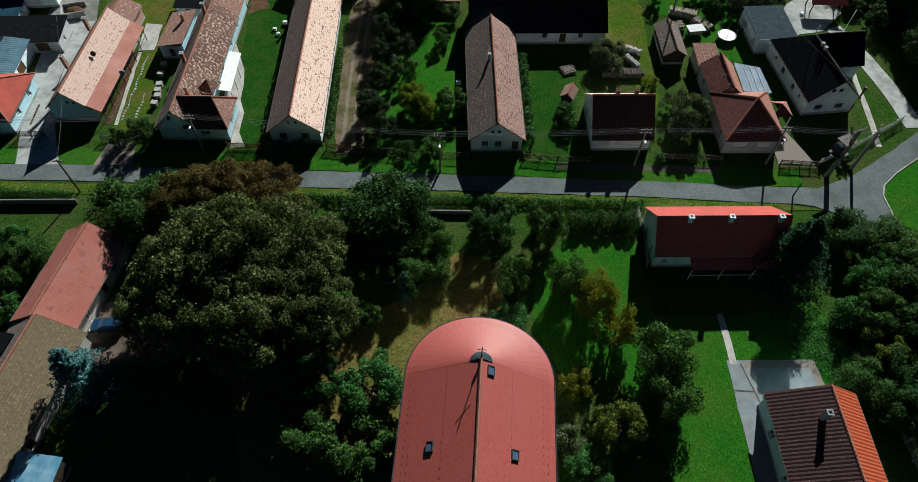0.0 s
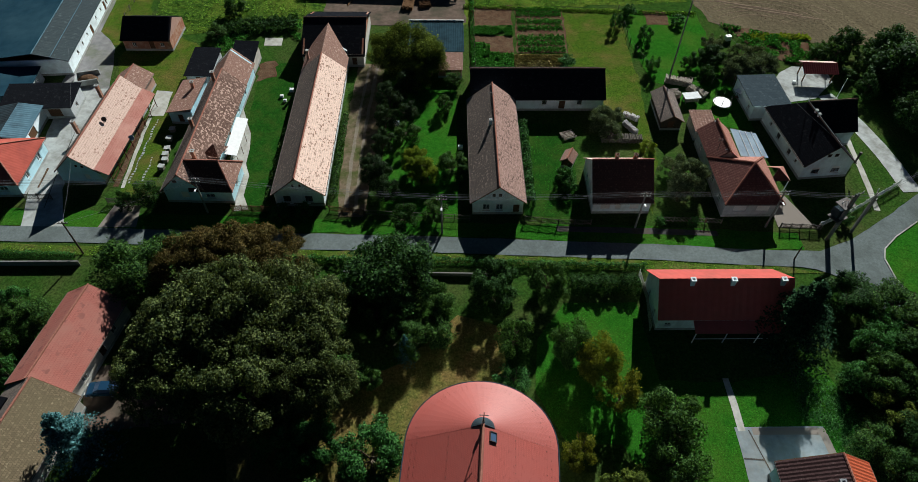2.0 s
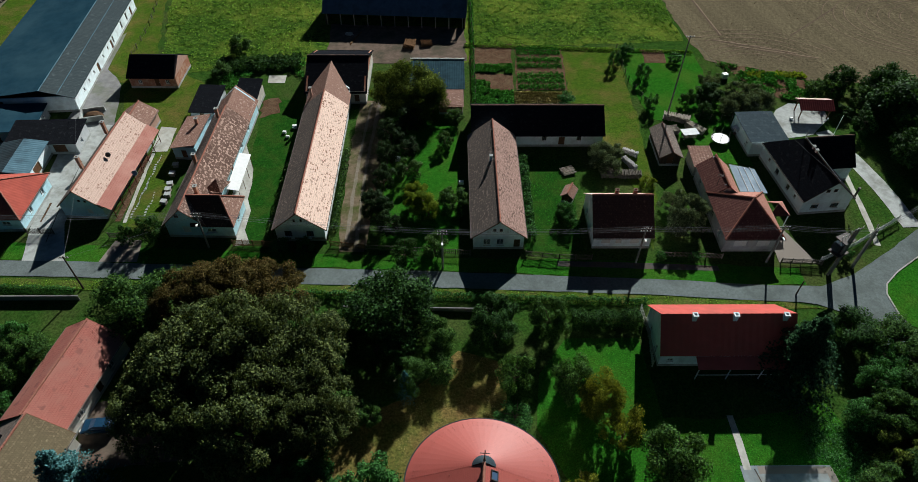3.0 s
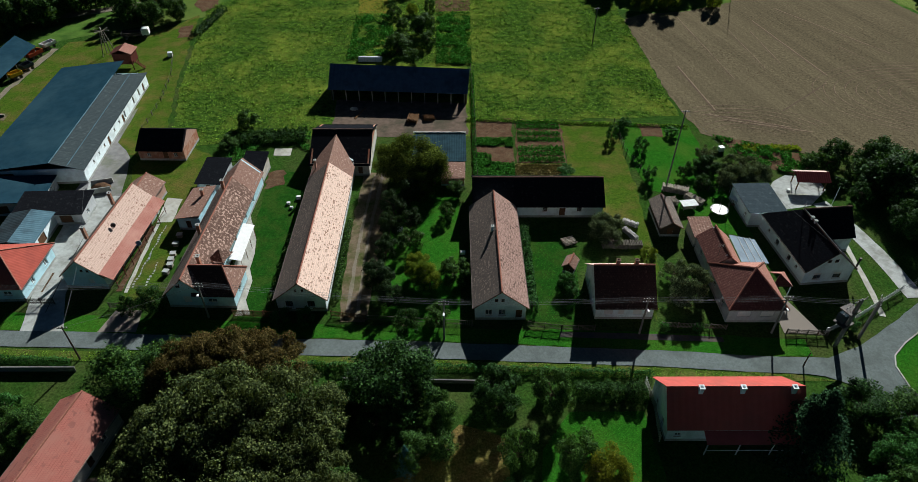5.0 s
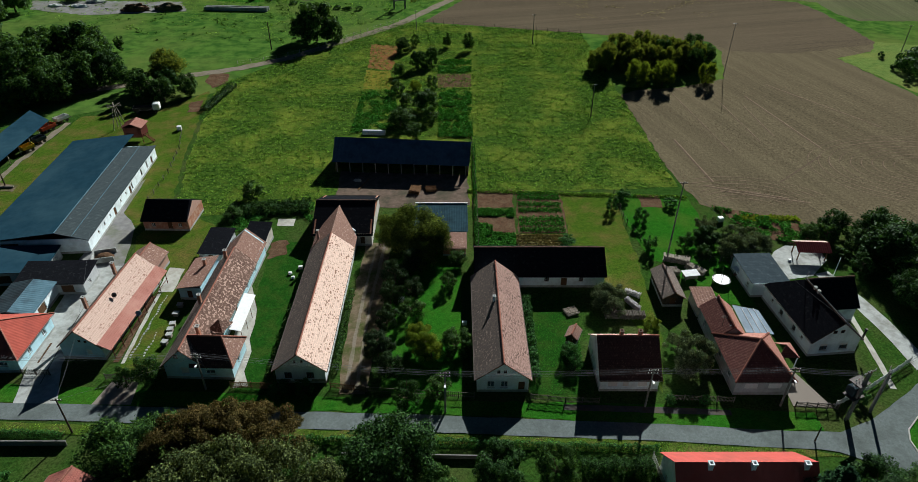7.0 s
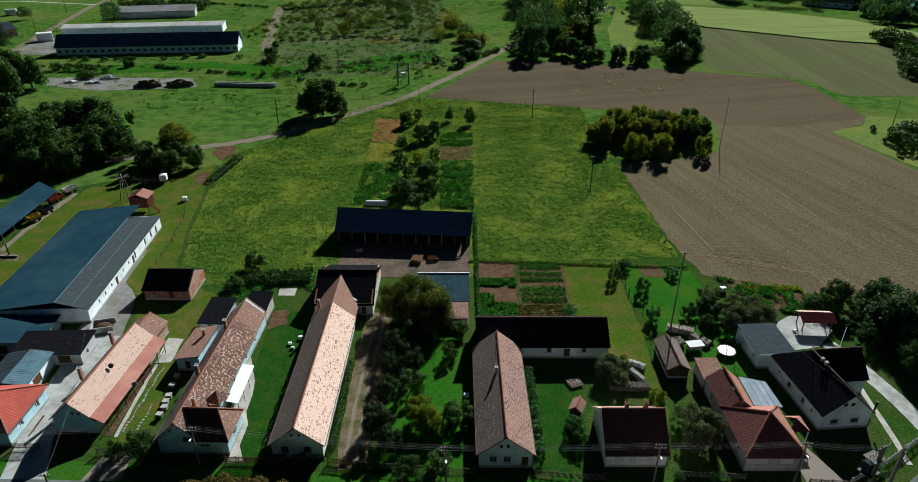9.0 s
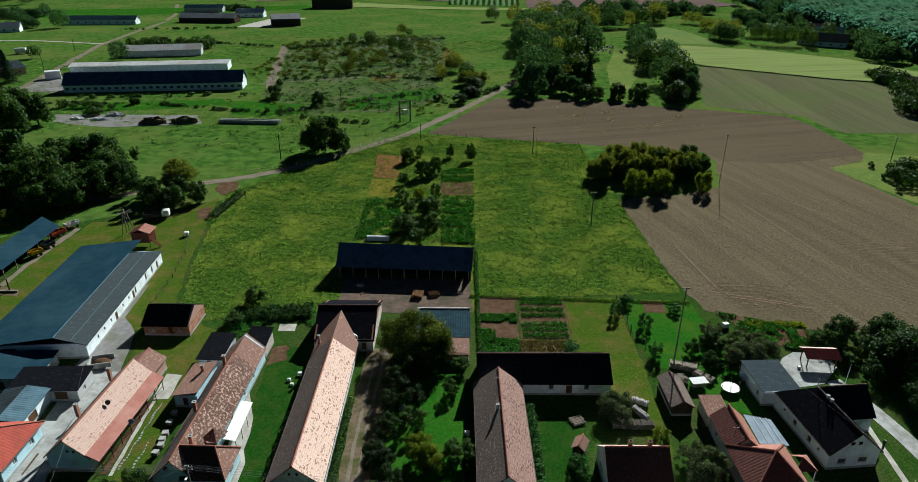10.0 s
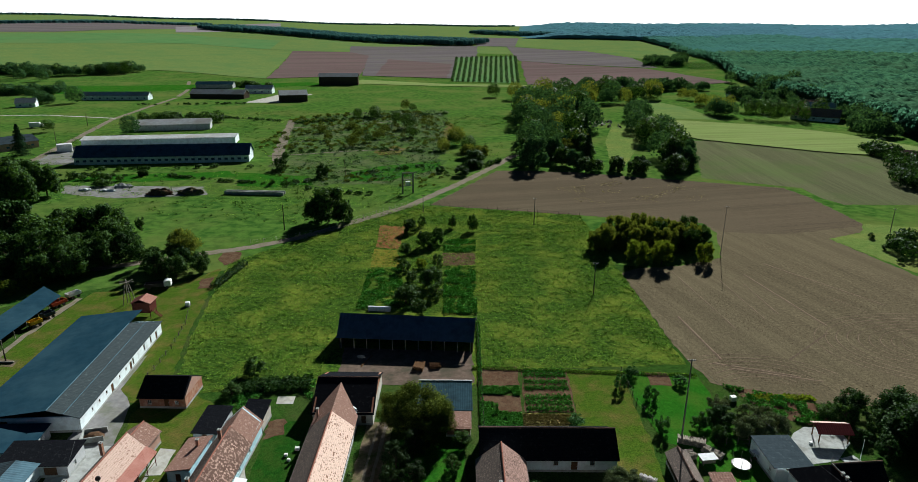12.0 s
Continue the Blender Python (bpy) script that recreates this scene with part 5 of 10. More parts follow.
# small house with its ridge along the street
h = thing("house", 26.0, 66.6, 0, label="white cottage under a steep dark tiled roof", category="house")
walls(h, 8.7, 9.2, 3.0, "plaster_white", front=[(1.2, 0.9, 1.4, 1.15, "blind"), (3.4, 0.9, 0.9, 1.2, "blind"), (5.6, 0.9, 1.4, 1.15, "blind")], left=[(2, 1, 0.8, 1.1, "window"), (5.5, 1, 0.8, 1.1, "window")])
# One roof, two tiles: sunlit back slope coloured pale, street slope dark.
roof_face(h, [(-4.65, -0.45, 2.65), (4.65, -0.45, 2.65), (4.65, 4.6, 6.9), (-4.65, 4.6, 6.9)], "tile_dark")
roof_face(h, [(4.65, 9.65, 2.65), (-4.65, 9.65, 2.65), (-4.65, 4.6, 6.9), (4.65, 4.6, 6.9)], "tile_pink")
ridge_tiles(h, (-4.65, 4.6, 6.93), (4.65, 4.6, 6.93))
for sx in (-1, 1):
    gb = bmesh.new()
    pts_ = ((0.0, 3.0), (9.2, 3.0), (4.6, 6.75))
    f = [gb.verts.new((sx * 4.35, y, z)) for y, z in pts_]
    k = [gb.verts.new((sx * 4.05, y, z)) for y, z in pts_]
    gb.faces.new(f), gb.faces.new(k[::-1])
    for i, j in ((0, 1), (1, 2), (2, 0)):
        gb.faces.new((f[i], f[j], k[j], k[i]))
    bmesh.ops.recalc_face_normals(gb, faces=list(gb.faces))
    part("gable", gb, M["plaster_white"], h)
for cx in (-0.9, 1.9):
    chimney(h, cx, 5.0, 6.2, 7.5, 0.5, 0.5, "brick", "tile_ridgedark")
gutter(h, (-4.65, -0.52, 2.6), (4.65, -0.52, 2.6))

# pyramid-roofed house with a rear wing
h = thing("house", 45.5, 65.9, 0, label="cream house with a brown pyramid roof and rear wing", category="house")
walls(h, 8.2, 9.6, 3.1, "plaster_grey", front=[(1.4, 1.1, 2.0, 1.2, "blind"), (4.9, 1.1, 2.0, 1.2, "blind")], left=[(2, 1, 1, 1.2, "window"), (6, 1, 1, 1.2, "window")])
R_ = ((-4.5, -0.45, 3.05), (4.5, -0.45, 3.05), (4.6, 10.1, 3.05), (-4.5, 10.1, 3.05))
A_ = (0.5, 5.0, 6.5)
# Sun and shade are in the tiles: lit hips paler, front and left darker.
for i, mt_ in ((0, "tile_brown_shaded"), (1, "tile_sunlit"), (2, "tile_sunlit"), (3, "tile_brown_shaded")):
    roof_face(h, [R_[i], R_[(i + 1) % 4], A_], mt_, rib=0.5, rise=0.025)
    ridge_tiles(h, A_, R_[i], r=0.17)
gutter(h, (-4.5, -0.52, 3.0), (4.5, -0.52, 3.0))
walls(h, 4.2, 7.2, 3.0, "plaster_grey", left=[(2, 1, 0.9, 1.1, "window")], x0=-4.0, y0=9.6, peak=5.0)
roof_face(h, [(-4.4, 16.9, 2.95), (-4.4, 9.0, 2.95), (-1.6, 9.0, 5.2), (-1.6, 16.9, 5.2)], "tile_brown_shaded", rib=0.5, rise=0.025)
roof_face(h, [(0.9, 9.0, 3.0), (0.9, 16.9, 3.0), (-1.6, 16.9, 5.2), (-1.6, 9.0, 5.2)], "tile_sunlit", rib=0.5, rise=0.025)
ridge_tiles(h, (-1.6, 9.0, 5.24), (-1.6, 16.9, 5.24), r=0.17)
walls(h, 3.2, 4.5, 2.4, "plaster_cream", x0=-4.0, y0=17.6)
roof_face(h, [(-4.4, 17.0, 2.45), (-0.5, 17.0, 2.45), (-0.5, 22.2, 2.9), (-4.4, 22.2, 2.9)], "tile_old", rib=0.5, rise=0.05)
roof_face(h, [(4.2, 5.0, 2.6), (7.4, 5.0, 2.6), (5.8, 6.8, 3.7)], "tile_brown_shaded", name="porch_roof")
roof_face(h, [(7.4, 5.0, 2.6), (7.4, 8.4, 2.6), (5.8, 6.8, 3.7)], "tile_sunlit", name="porch_roof")
roof_face(h, [(7.4, 8.4, 2.6), (4.2, 8.4, 2.6), (5.8, 6.8, 3.7)], "tile_sunlit", name="porch_roof")
for px_, py_ in ((7.2, 5.2), (7.2, 8.2)):
    pb_ = bmesh.new()
    rod(pb_, (px_, py_, 0), (px_, py_, 2.6), 0.09)
    part("post", pb_, M["plaster_white"], h)
antenna(h, -3.0, 10.5, 3.2, 3.2)
c_ = thing("carport", 45.5, 65.9, 0, label="carport roofed with pale corrugated clear sheets", category="carport")
roof_face(c_, [(5.6, 10.2, 2.7), (5.4, 16.2, 2.7), (1.2, 17.0, 3.1), (1.0, 10.2, 3.1)], "sheet_clear", 0.04, rib=0.25, rise=0.015, name="sheet")
for px_, py_ in ((5.3, 10.4), (5.2, 16.0), (1.3, 16.6)):
    pb_ = bmesh.new()
    rod(pb_, (px_, py_, 0), (px_, py_, 2.65), 0.06)
    part("post", pb_, M["white_metal"], c_)
for k in range(3):
    rb_ = bmesh.new()
    u_ = 0.3 + 0.25 * k
    rod(rb_, (1.1 + 4.4 * u_, 10.3, 3.16 - 0.38 * u_), (1.3 + 4.1 * u_, 16.4, 3.16 - 0.38 * u_), 0.05)
    part("batten", rb_, M["white_metal"], c_)

# white house under a black roof
h = thing("house", 60.1, 74.3, 5.5, label="white house with a black tiled roof and side wing", category="house")
walls(h, 8.0, 14.6, 3.4, "plaster_white", front=[(1.6, 1.1, 1.3, 1.3, "half"), (4.9, 1.1, 1.4, 1.3, "half")], left=[(2.2, 1.6, 0.6, 0.5, "window"), (5, 1.2, 1.0, 1.0, "window"), (9, 1.2, 0.9, 1.0, "window"), (11.5, 1.6, 0.6, 0.5, "window")], frame_mat=M["frame_brown"])
gb = bmesh.new()
f = [gb.verts.new(q) for q in ((-4.0, 0.0, 3.4), (4.0, 0.0, 3.4), (0.0, 0.0, 6.75))]
k = [gb.verts.new(q) for q in ((-4.0, 0.3, 3.4), (4.0, 0.3, 3.4), (0.0, 0.3, 6.75))]
gb.faces.new(f), gb.faces.new(k[::-1])
for i, j in ((0, 1), (1, 2), (2, 0)):
    gb.faces.new((f[i], f[j], k[j], k[i]))
bmesh.ops.recalc_face_normals(gb, faces=list(gb.faces))
part("gable", gb, M["plaster_white"], h)
roof_face(h, [(-4.35, 14.9, 3.1), (-4.35, -0.3, 3.1), (0, -0.3, 6.9), (0, 10.8, 6.9)], "slate")
roof_face(h, [(4.35, -0.3, 3.1), (4.35, 6.9, 3.1), (0, 10.8, 6.9), (0, -0.3, 6.9)], "slate")
roof_face(h, [(4.35, 6.9, 3.1), (8.5, 6.9, 3.1), (8.5, 10.8, 6.9), (0, 10.8, 6.9)], "slate")
roof_face(h, [(8.5, 14.9, 3.1), (-4.35, 14.9, 3.1), (0, 10.8, 6.9), (8.5, 10.8, 6.9)], "slate")
ridge_tiles(h, (0, -0.3, 6.92), (0, 10.8, 6.92), "tile_ridgedark")
ridge_tiles(h, (0, 10.8, 6.92), (8.5, 10.8, 6.92), "tile_ridgedark")
for sx in (-1, 1):
    bm = bmesh.new()
    rod(bm, (sx * 4.35, -0.34, 3.0), (0, -0.34, 6.8), 0.07, 0.07, 4)
    part("bargeboard", bm, M["wood_dark"], h)
gutter(h, (-4.4, -0.3, 3.02), (-4.4, 14.9, 3.02))
gutter(h, (4.4, -0.3, 3.02), (4.4, 6.9, 3.02))
vents(h, [(-0.8, 4.6), (0.4, 4.6)], 0.5, 0.5)
walls(h, 4.1, 7.2, 3.1, "plaster_white", x0=4.05, y0=7.3)
gb = bmesh.new()
box(gb, 7.9, 7.3, 3.1, 8.15, 14.5, 3.2)
f = [gb.verts.new((8.15, y, z)) for y, z in ((7.3, 3.2), (14.5, 3.2), (10.85, 6.75))]
gb.faces.new(f)
part("gable", gb, M["plaster_white"], h)
cb_ = bmesh.new()
rod(cb_, (0, -0.3, 7.08), (0, 10.8, 7.08), 0.035)
rod(cb_, (-0.1, 10.8, 6.6), (-0.1, 10.8, 8.6), 0.06)
part("lightning_rod", cb_, M["steel"], h, "pale steel lightning rod and ridge cable")
for y_ in (7.2, 8.2):
    chimney(h, 0.0, y_, 6.6, 7.25, 0.35, 0.35, "plaster_grey")
fb_ = bmesh.new()
rod(fb_, (4.9, 0.6, 2.2), (4.9, 0.6, 4.2), 0.16, 0.16, 8)
rod(fb_, (4.9, 0.6, 4.2), (4.9, 0.6, 4.5), 0.26, 0.2, 8)
part("stove_pipe", fb_, M["iron"], h)
h = thing("outbuilding", 56.0, 88.9, 2.5, label="flat-roofed white annex with diamond-pattern felt", category="outbuilding")
walls(h, 6.6, 8.6, 2.9, "plaster_white", left=[(2, 1.2, 0.8, 0.8, "window"), (6, 1.2, 0.8, 0.8, "window")])
roof_face(h, [(-3.5, 0.3, 2.95), (3.5, 0.3, 2.95), (3.5, 8.9, 3.25), (-3.5, 8.9, 3.25)], "felt_diamond")

# stable behind the central house
h = thing("stable", 15.5, 91.6, 0, label="white stable with a long dark slate roof", category="stable")
walls(h, 23.2, 8.8, 2.9, "plaster_white", front=[(12.4, 1.3, 0.8, 0.9, "window"), (15.4, 0, 1.1, 2.1, "door"), (18.6, 1.3, 0.8, 0.9, "window")], frame_mat=M["frame_brown"])
roof_face(h, [(-11.9, -0.6, 2.7), (11.9, -0.6, 2.7), (11.9, 4.2, 5.9), (-11.9, 4.2, 5.9)], "slate")
roof_face(h, [(11.9, 9.4, 2.7), (-11.9, 9.4, 2.7), (-11.9, 4.2, 5.9), (11.9, 4.2, 5.9)], "slate")
ridge_tiles(h, (-11.9, 4.2, 5.94), (11.9, 4.2, 5.94), "tile_ridgedark")
for sx in (-1, 1):
    gb = bmesh.new()
    pts_ = ((0.0, 2.9), (8.8, 2.9), (4.2, 5.7))
    f = [gb.verts.new((sx * 11.6, y, z)) for y, z in pts_]
    k = [gb.verts.new((sx * 11.3, y, z)) for y, z in pts_]
    gb.faces.new(f), gb.faces.new(k[::-1])
    for i, j in ((0, 1), (1, 2), (2, 0)):
        gb.faces.new((f[i], f[j], k[j], k[i]))
    bmesh.ops.recalc_face_normals(gb, faces=list(gb.faces))
    part("gable", gb, M["plaster_white"], h)

# open-fronted barn
h = thing("barn", -12.2, 135.0, -3.6, label="long open-fronted barn with a blue-black roof", category="barn")
roof_face(h, [(-16.4, -0.8, 3.0), (15.8, -0.8, 3.0), (16.0, 4.6, 6.6), (-16.6, 4.8, 6.8)], "sheet_navy", 0.1, rib=0.8, rise=0.03)
roof_face(h, [(16.0, 11.6, 3.0), (-16.6, 11.6, 3.0), (-16.6, 4.8, 6.8), (16.0, 4.6, 6.6)], "sheet_navy", 0.1, rib=0.8, rise=0.03)
for k in range(11):
    pb_ = bmesh.new()
    box(pb_, -15.6 + 3.05 * k, -0.25, 0, -15.4 + 3.05 * k, -0.05, 3.0)
    part("post", pb_, M["wood_grey"], h)
for q in ((-16, 10.9, 15.6, 11.2), (-16, 0, -15.75, 10.9), (15.3, 0, 15.55, 10.9)):
    wb = bmesh.new()
    box(wb, q[0], q[1], 0, q[2], q[3], 3.05)
    part("wall", wb, M["wood_dark"], h)
bb_ = bmesh.new()
box(bb_, -16, -0.3, 2.75, 15.6, -0.02, 2.98)
part("beam", bb_, M["wood_grey"], h)
# sheet-metal roofed shed
h = thing("shed", -2.6, 106.6, 0, label="shed with a corrugated blue-grey metal roof", category="shed")
walls(h, 10.4, 9.4, 2.3, "wood_grey")
roof_face(h, [(-5.4, -0.2, 2.35), (5.4, -0.2, 2.35), (5.4, 9.6, 2.9), (-5.4, 9.6, 2.9)], "metal_blue", 0.05, rib=0.35, rise=0.03)
fb_ = bmesh.new()
box(fb_, -5.5, 9.55, 2.7, 5.5, 9.75, 3.15)
part("parapet", fb_, M["white_metal"], h)
h = thing("shed", 0.1, 101.4, 0, label="low lean-to with brown tiles", category="shed")
walls(h, 4.4, 4.6, 2.0, "brick", front=[(1.5, 0, 0.9, 1.8, "door")])
roof_face(h, [(-2.4, -0.3, 1.95), (2.4, -0.3, 1.95), (2.4, 5.0, 2.3), (-2.4, 5.0, 2.3)], "tile_old")
# ruined brick hut
h = thing("hut", -58.5, 110.2, -1, label="derelict brick hut with a broken dark roof", category="hut")
walls(h, 9.2, 8.2, 2.5, "brick", front=[(4.9, 0.2, 1.0, 1.9, "door"), (7.0, 0.9, 0.8, 0.9, "window"), (1.6, 0.9, 0.8, 0.9, "window")])
roof_face(h, [(-4.9, -0.5, 2.45), (4.5, -0.5, 2.45), (4.1, 4.1, 5.0), (-4.9, 4.1, 5.0)], "slate")
roof_face(h, [(4.7, 8.7, 2.45), (-4.9, 8.7, 2.45), (-4.9, 4.1, 5.0), (4.1, 4.1, 5.0)], "slate")
for sx in (-1, 1):
    gb = bmesh.new()
    pts_ = ((0.0, 2.5), (8.2, 2.5), (4.1, 4.85))
    f = [gb.verts.new((sx * 4.6, y, z)) for y, z in pts_]
    k = [gb.verts.new((sx * 4.3, y, z)) for y, z in pts_]
    gb.faces.new(f), gb.faces.new(k[::-1])
    for i, j in ((0, 1), (1, 2), (2, 0)):
        gb.faces.new((f[i], f[j], k[j], k[i]))
    bmesh.ops.recalc_face_normals(gb, faces=list(gb.faces))
    part("gable", gb, M["plaster_pink"], h)
# wooden shed
h = thing("shed", 38.1, 86.2, 0, label="weathered wooden shed with a grey tiled roof", category="shed")
walls(h, 3.4, 8.0, 2.2, "wood_dark", peak=3.1, front=[(1.1, 0, 1.1, 1.9, "door")])
gable_roof(h, 3.4, 8.0, 2.2, 3.25, "tile_grey", "tile_grey", 0.3, 0.25, cap="tile_ridgedark")

# long white barn
h = thing("barn", -80.0, 101.6, 4.2, label="long white barn with grey sheets and a dark felt roof", category="barn")
wins = [(y_ - 0.3, 1.5, 0.6, 0.6, "window") for y_ in (4.5, 7.5, 10.6, 16.7, 19.9)] + [(12.6, 0, 1.1, 2.2, "door"), (21.8, 0, 1.0, 2.2, "door"), (23.3, 0.9, 0.7, 1.5, "window"), (29.5, 0.9, 0.8, 1.6, "window"), (33.4, 0.9, 0.8, 1.6, "window"), (36.6, 0, 1.0, 2.2, "door")]
walls(h, 19.6, 40.8, 3.3, "plaster_white", front=[(3.5, 0, 3.2, 2.7, "door"), (12.6, 0, 1, 2.1, "door")], right=wins, frame_mat=M["frame_brown"])
roof_face(h, [(10.3, -0.6, 3.3), (10.3, 41.0, 3.3), (4.3, 36.5, 4.9), (4.3, -0.2, 4.9)], "eternit", 0.1, rib=0.5, rise=0.02)
roof_face(h, [(-10.6, 44.5, 3.5), (-10.6, -0.6, 3.5), (4.29, -0.2, 4.9), (4.29, 44.5, 4.9)], "slate_blue")
rb_ = bmesh.new()
rod(rb_, (4.3, -0.3, 4.95), (4.3, 36.5, 4.95), 0.1)
rod(rb_, (7.3, -0.4, 4.17), (7.3, 38.5, 4.17), 0.06)
part("ridge_capping", rb_, M["metal_sky"], h)
h = thing("outbuilding", -80.5, 92.0, 8, label="low shed with a blue-black felt roof beside the barn", category="outbuilding")
walls(h, 13.0, 8.0, 2.6, "plaster_grey", right=[(2, 0, 1.6, 2.1, "door"), (5, 1, 0.8, 0.8, "window")], front=[(5, 0, 2.4, 2.1, "door")])
roof_face(h, [(6.9, -0.4, 2.6), (6.9, 8.4, 2.6), (-6.9, 8.4, 3.5), (-6.9, -0.4, 3.5)], "slate_blue")
h = thing("shed", -110.4, 136.0, 2.5, label="long open machine shed with a dark roof", category="shed")
roof_face(h, [(3.6, -2, 2.5), (3.6, 24, 2.5), (-3.6, 29, 3.3), (-3.6, -2, 3.3)], "slate_blue")
for k in range(6):
    pb_ = bmesh.new()
    rod(pb_, (3.3, -1.5 + 5 * k, 0), (3.3, -1.5 + 5 * k, 2.5), 0.09)
    part("post", pb_, M["wood_grey"], h)
wb = bmesh.new()
box(wb, -3.5, -2, 0, -3.3, 28.5, 3.2)
part("wall", wb, M["wood_dark"], h)

# dovecote tower
h = thing("dovecote", -81.9, 151.2, 2, label="small raised wooden hut with a rust-red roof", category="hut")
for px_, py_ in ((-2, 0.2), (2, 0.2), (-2, 3.8), (2, 3.8)):
    pb_ = bmesh.new()
    rod(pb_, (px_ * 1.05, py_, 0), (px_, py_, 2.5), 0.1)
    part("leg", pb_, M["wood_red"], h)
cb_ = bmesh.new()
box(cb_, -2.2, 0, 1.6, 2.2, 4, 4.4)
part("cabin", cb_, M["wood_red"], h)
roof_face(h, [(2.7, -0.3, 4.3), (2.7, 4.3, 4.3), (0, 4.3, 5.4), (0, -0.3, 5.4)], "tile_sunlit", rib=0.5, rise=0.04)
roof_face(h, [(-2.7, 4.3, 4.3), (-2.7, -0.3, 4.3), (0, -0.3, 5.4), (0, 4.3, 5.4)], "tile_redold", rib=0.5, rise=0.04)
st = bmesh.new()
for k in range(8):
    box(st, 2.3 + 0.28 * k, 0.5, 2.2 - 0.28 * k, 2.6 + 0.28 * k, 1.5, 2.3 - 0.28 * k)
rod(st, (2.3, 0.5, 2.2), (4.6, 0.5, 0.1), 0.06)
rod(st, (2.3, 1.5, 2.2), (4.6, 1.5, 0.1), 0.06)
part("stairs", st, M["wood_red"], h)

# ---- the church and the near buildings ----
h = thing("church", 3.1, 26.2, -4.6, label="church with a red tiled roof and a round apse", category="church")
EV, RG, HW, BACK = 9.0, 14.0, 7.75, -36.0
N_ = 28


def apse_ring(r, z, n=N_):
    return [(r * math.cos(math.pi * k / n), r * 0.93 * math.sin(math.pi * k / n), z) for k in range(n + 1)]


wb = bmesh.new()
for ring, nxt in ((apse_ring(7.2, 0.0), apse_ring(7.2, EV + 0.3)),):
    lo = [wb.verts.new(q) for q in ring]
    hi = [wb.verts.new(q) for q in nxt]
    for k in range(N_):
        wb.faces.new((lo[k], lo[k + 1], hi[k + 1], hi[k]))
part("apse_wall", wb, M["plaster_cream"], h)
for sx in (-1, 1):
    wb = bmesh.new()
    box(wb, *sorted((sx * 7.2, sx * 6.6))[:1], BACK, 0, *sorted((sx * 7.2, sx * 6.6))[1:], 0, EV + 0.2)
    part("wall", wb, M["plaster_cream"], h)
wb = wall_mesh(14.4, EV, [], 0.6, (7.2, RG - 0.4))
wb.transform(Matrix.Translation((-7.2, BACK, 0)))
part("wall", wb, M["plaster_cream"], h)
roof_face(h, [(-HW, 0, EV), (-HW, BACK - 0.4, EV), (0, BACK - 0.4, RG), (0, 0, RG)], "tile_red", 0.15)
roof_face(h, [(HW, BACK - 0.4, EV), (HW, 0, EV), (0, 0, RG), (0, BACK - 0.4, RG)], "tile_red", 0.15)
ab = bmesh.new()
uv = ab.loops.layers.uv.new("UVMap")
ROWS_ = 34
rings = []
for j in range(ROWS_):
    f_ = j / ROWS_
    rings.append([apse_ring(HW * (1 - f_), EV + (RG - EV) * f_ + 0.03), apse_ring(HW * (1 - f_ - 0.96 / ROWS_), EV + (RG - EV) * (f_ + 0.96 / ROWS_) - 0.015)])
before = None
for j, (lo, hi) in enumerate(rings):
    a_, b_ = [ab.verts.new(q) for q in lo], [ab.verts.new(q) for q in hi]
    if before:
        for k in range(N_):
            ab.faces.new((before[k], before[k + 1], a_[k + 1], a_[k]))
    before = b_
    for k in range(N_):
        fc = ab.faces.new((a_[k], a_[k + 1], b_[k + 1], b_[k]))
        for lp, (u_, v_) in zip(fc.loops, ((k, 0), (k + 1, 0), (k + 1, 1), (k, 1))):
            lp[uv].uv = (u_ * 0.87, (j + v_) * 0.29)
part("apse_roof", ab, M["tile_red"], h)
ridge_tiles(h, (0, 0.1, RG + 0.03), (0, BACK, RG + 0.03), r=0.17)
gb = bmesh.new()
er = apse_ring(HW + 0.08, EV - 0.05, 40)
for k in range(40):
    rod(gb, er[k], er[k + 1], 0.07)
rod(gb, (HW + 0.08, 0, EV - 0.05), (HW + 0.08, BACK, EV - 0.05), 0.07)
rod(gb, (-HW - 0.08, 0, EV - 0.05), (-HW - 0.08, BACK, EV - 0.05), 0.07)
part("gutter", gb, M["metal_grey"], h, "thin grey sheet-metal gutter")
sb = bmesh.new()
for fr in (0.1, 0.16):
    for k in range(40):
        a_ = math.pi * (k + 0.5) / 40
        r_ = HW * (1 - fr)
        box(sb, r_ * math.cos(a_) - 0.025, r_ * 0.93 * math.sin(a_) - 0.025, EV + (RG - EV) * fr, r_ * math.cos(a_) + 0.025, r_ * 0.93 * math.sin(a_) + 0.025, EV + (RG - EV) * fr + 0.07)
    for sx in (-1, 1):
        for k in range(44):
            x_ = sx * HW * (1 - fr)
            box(sb, x_ - 0.025, -0.8 * k - 0.5, EV + (RG - EV) * fr, x_ + 0.025, -0.8 * k - 0.42, EV + (RG - EV) * fr + 0.07)
for sx in (-1, 1):
    for k in range(44):
        x_ = sx * HW * 0.42
        box(sb, x_ - 0.025, -0.8 * k - 0.5, EV + (RG - EV) * 0.58, x_ + 0.025, -0.8 * k - 0.42, EV + (RG - EV) * 0.58 + 0.07)
tagged(part("snow_guards", sb, M["tile_ridgedark"], h), kind="stuff")
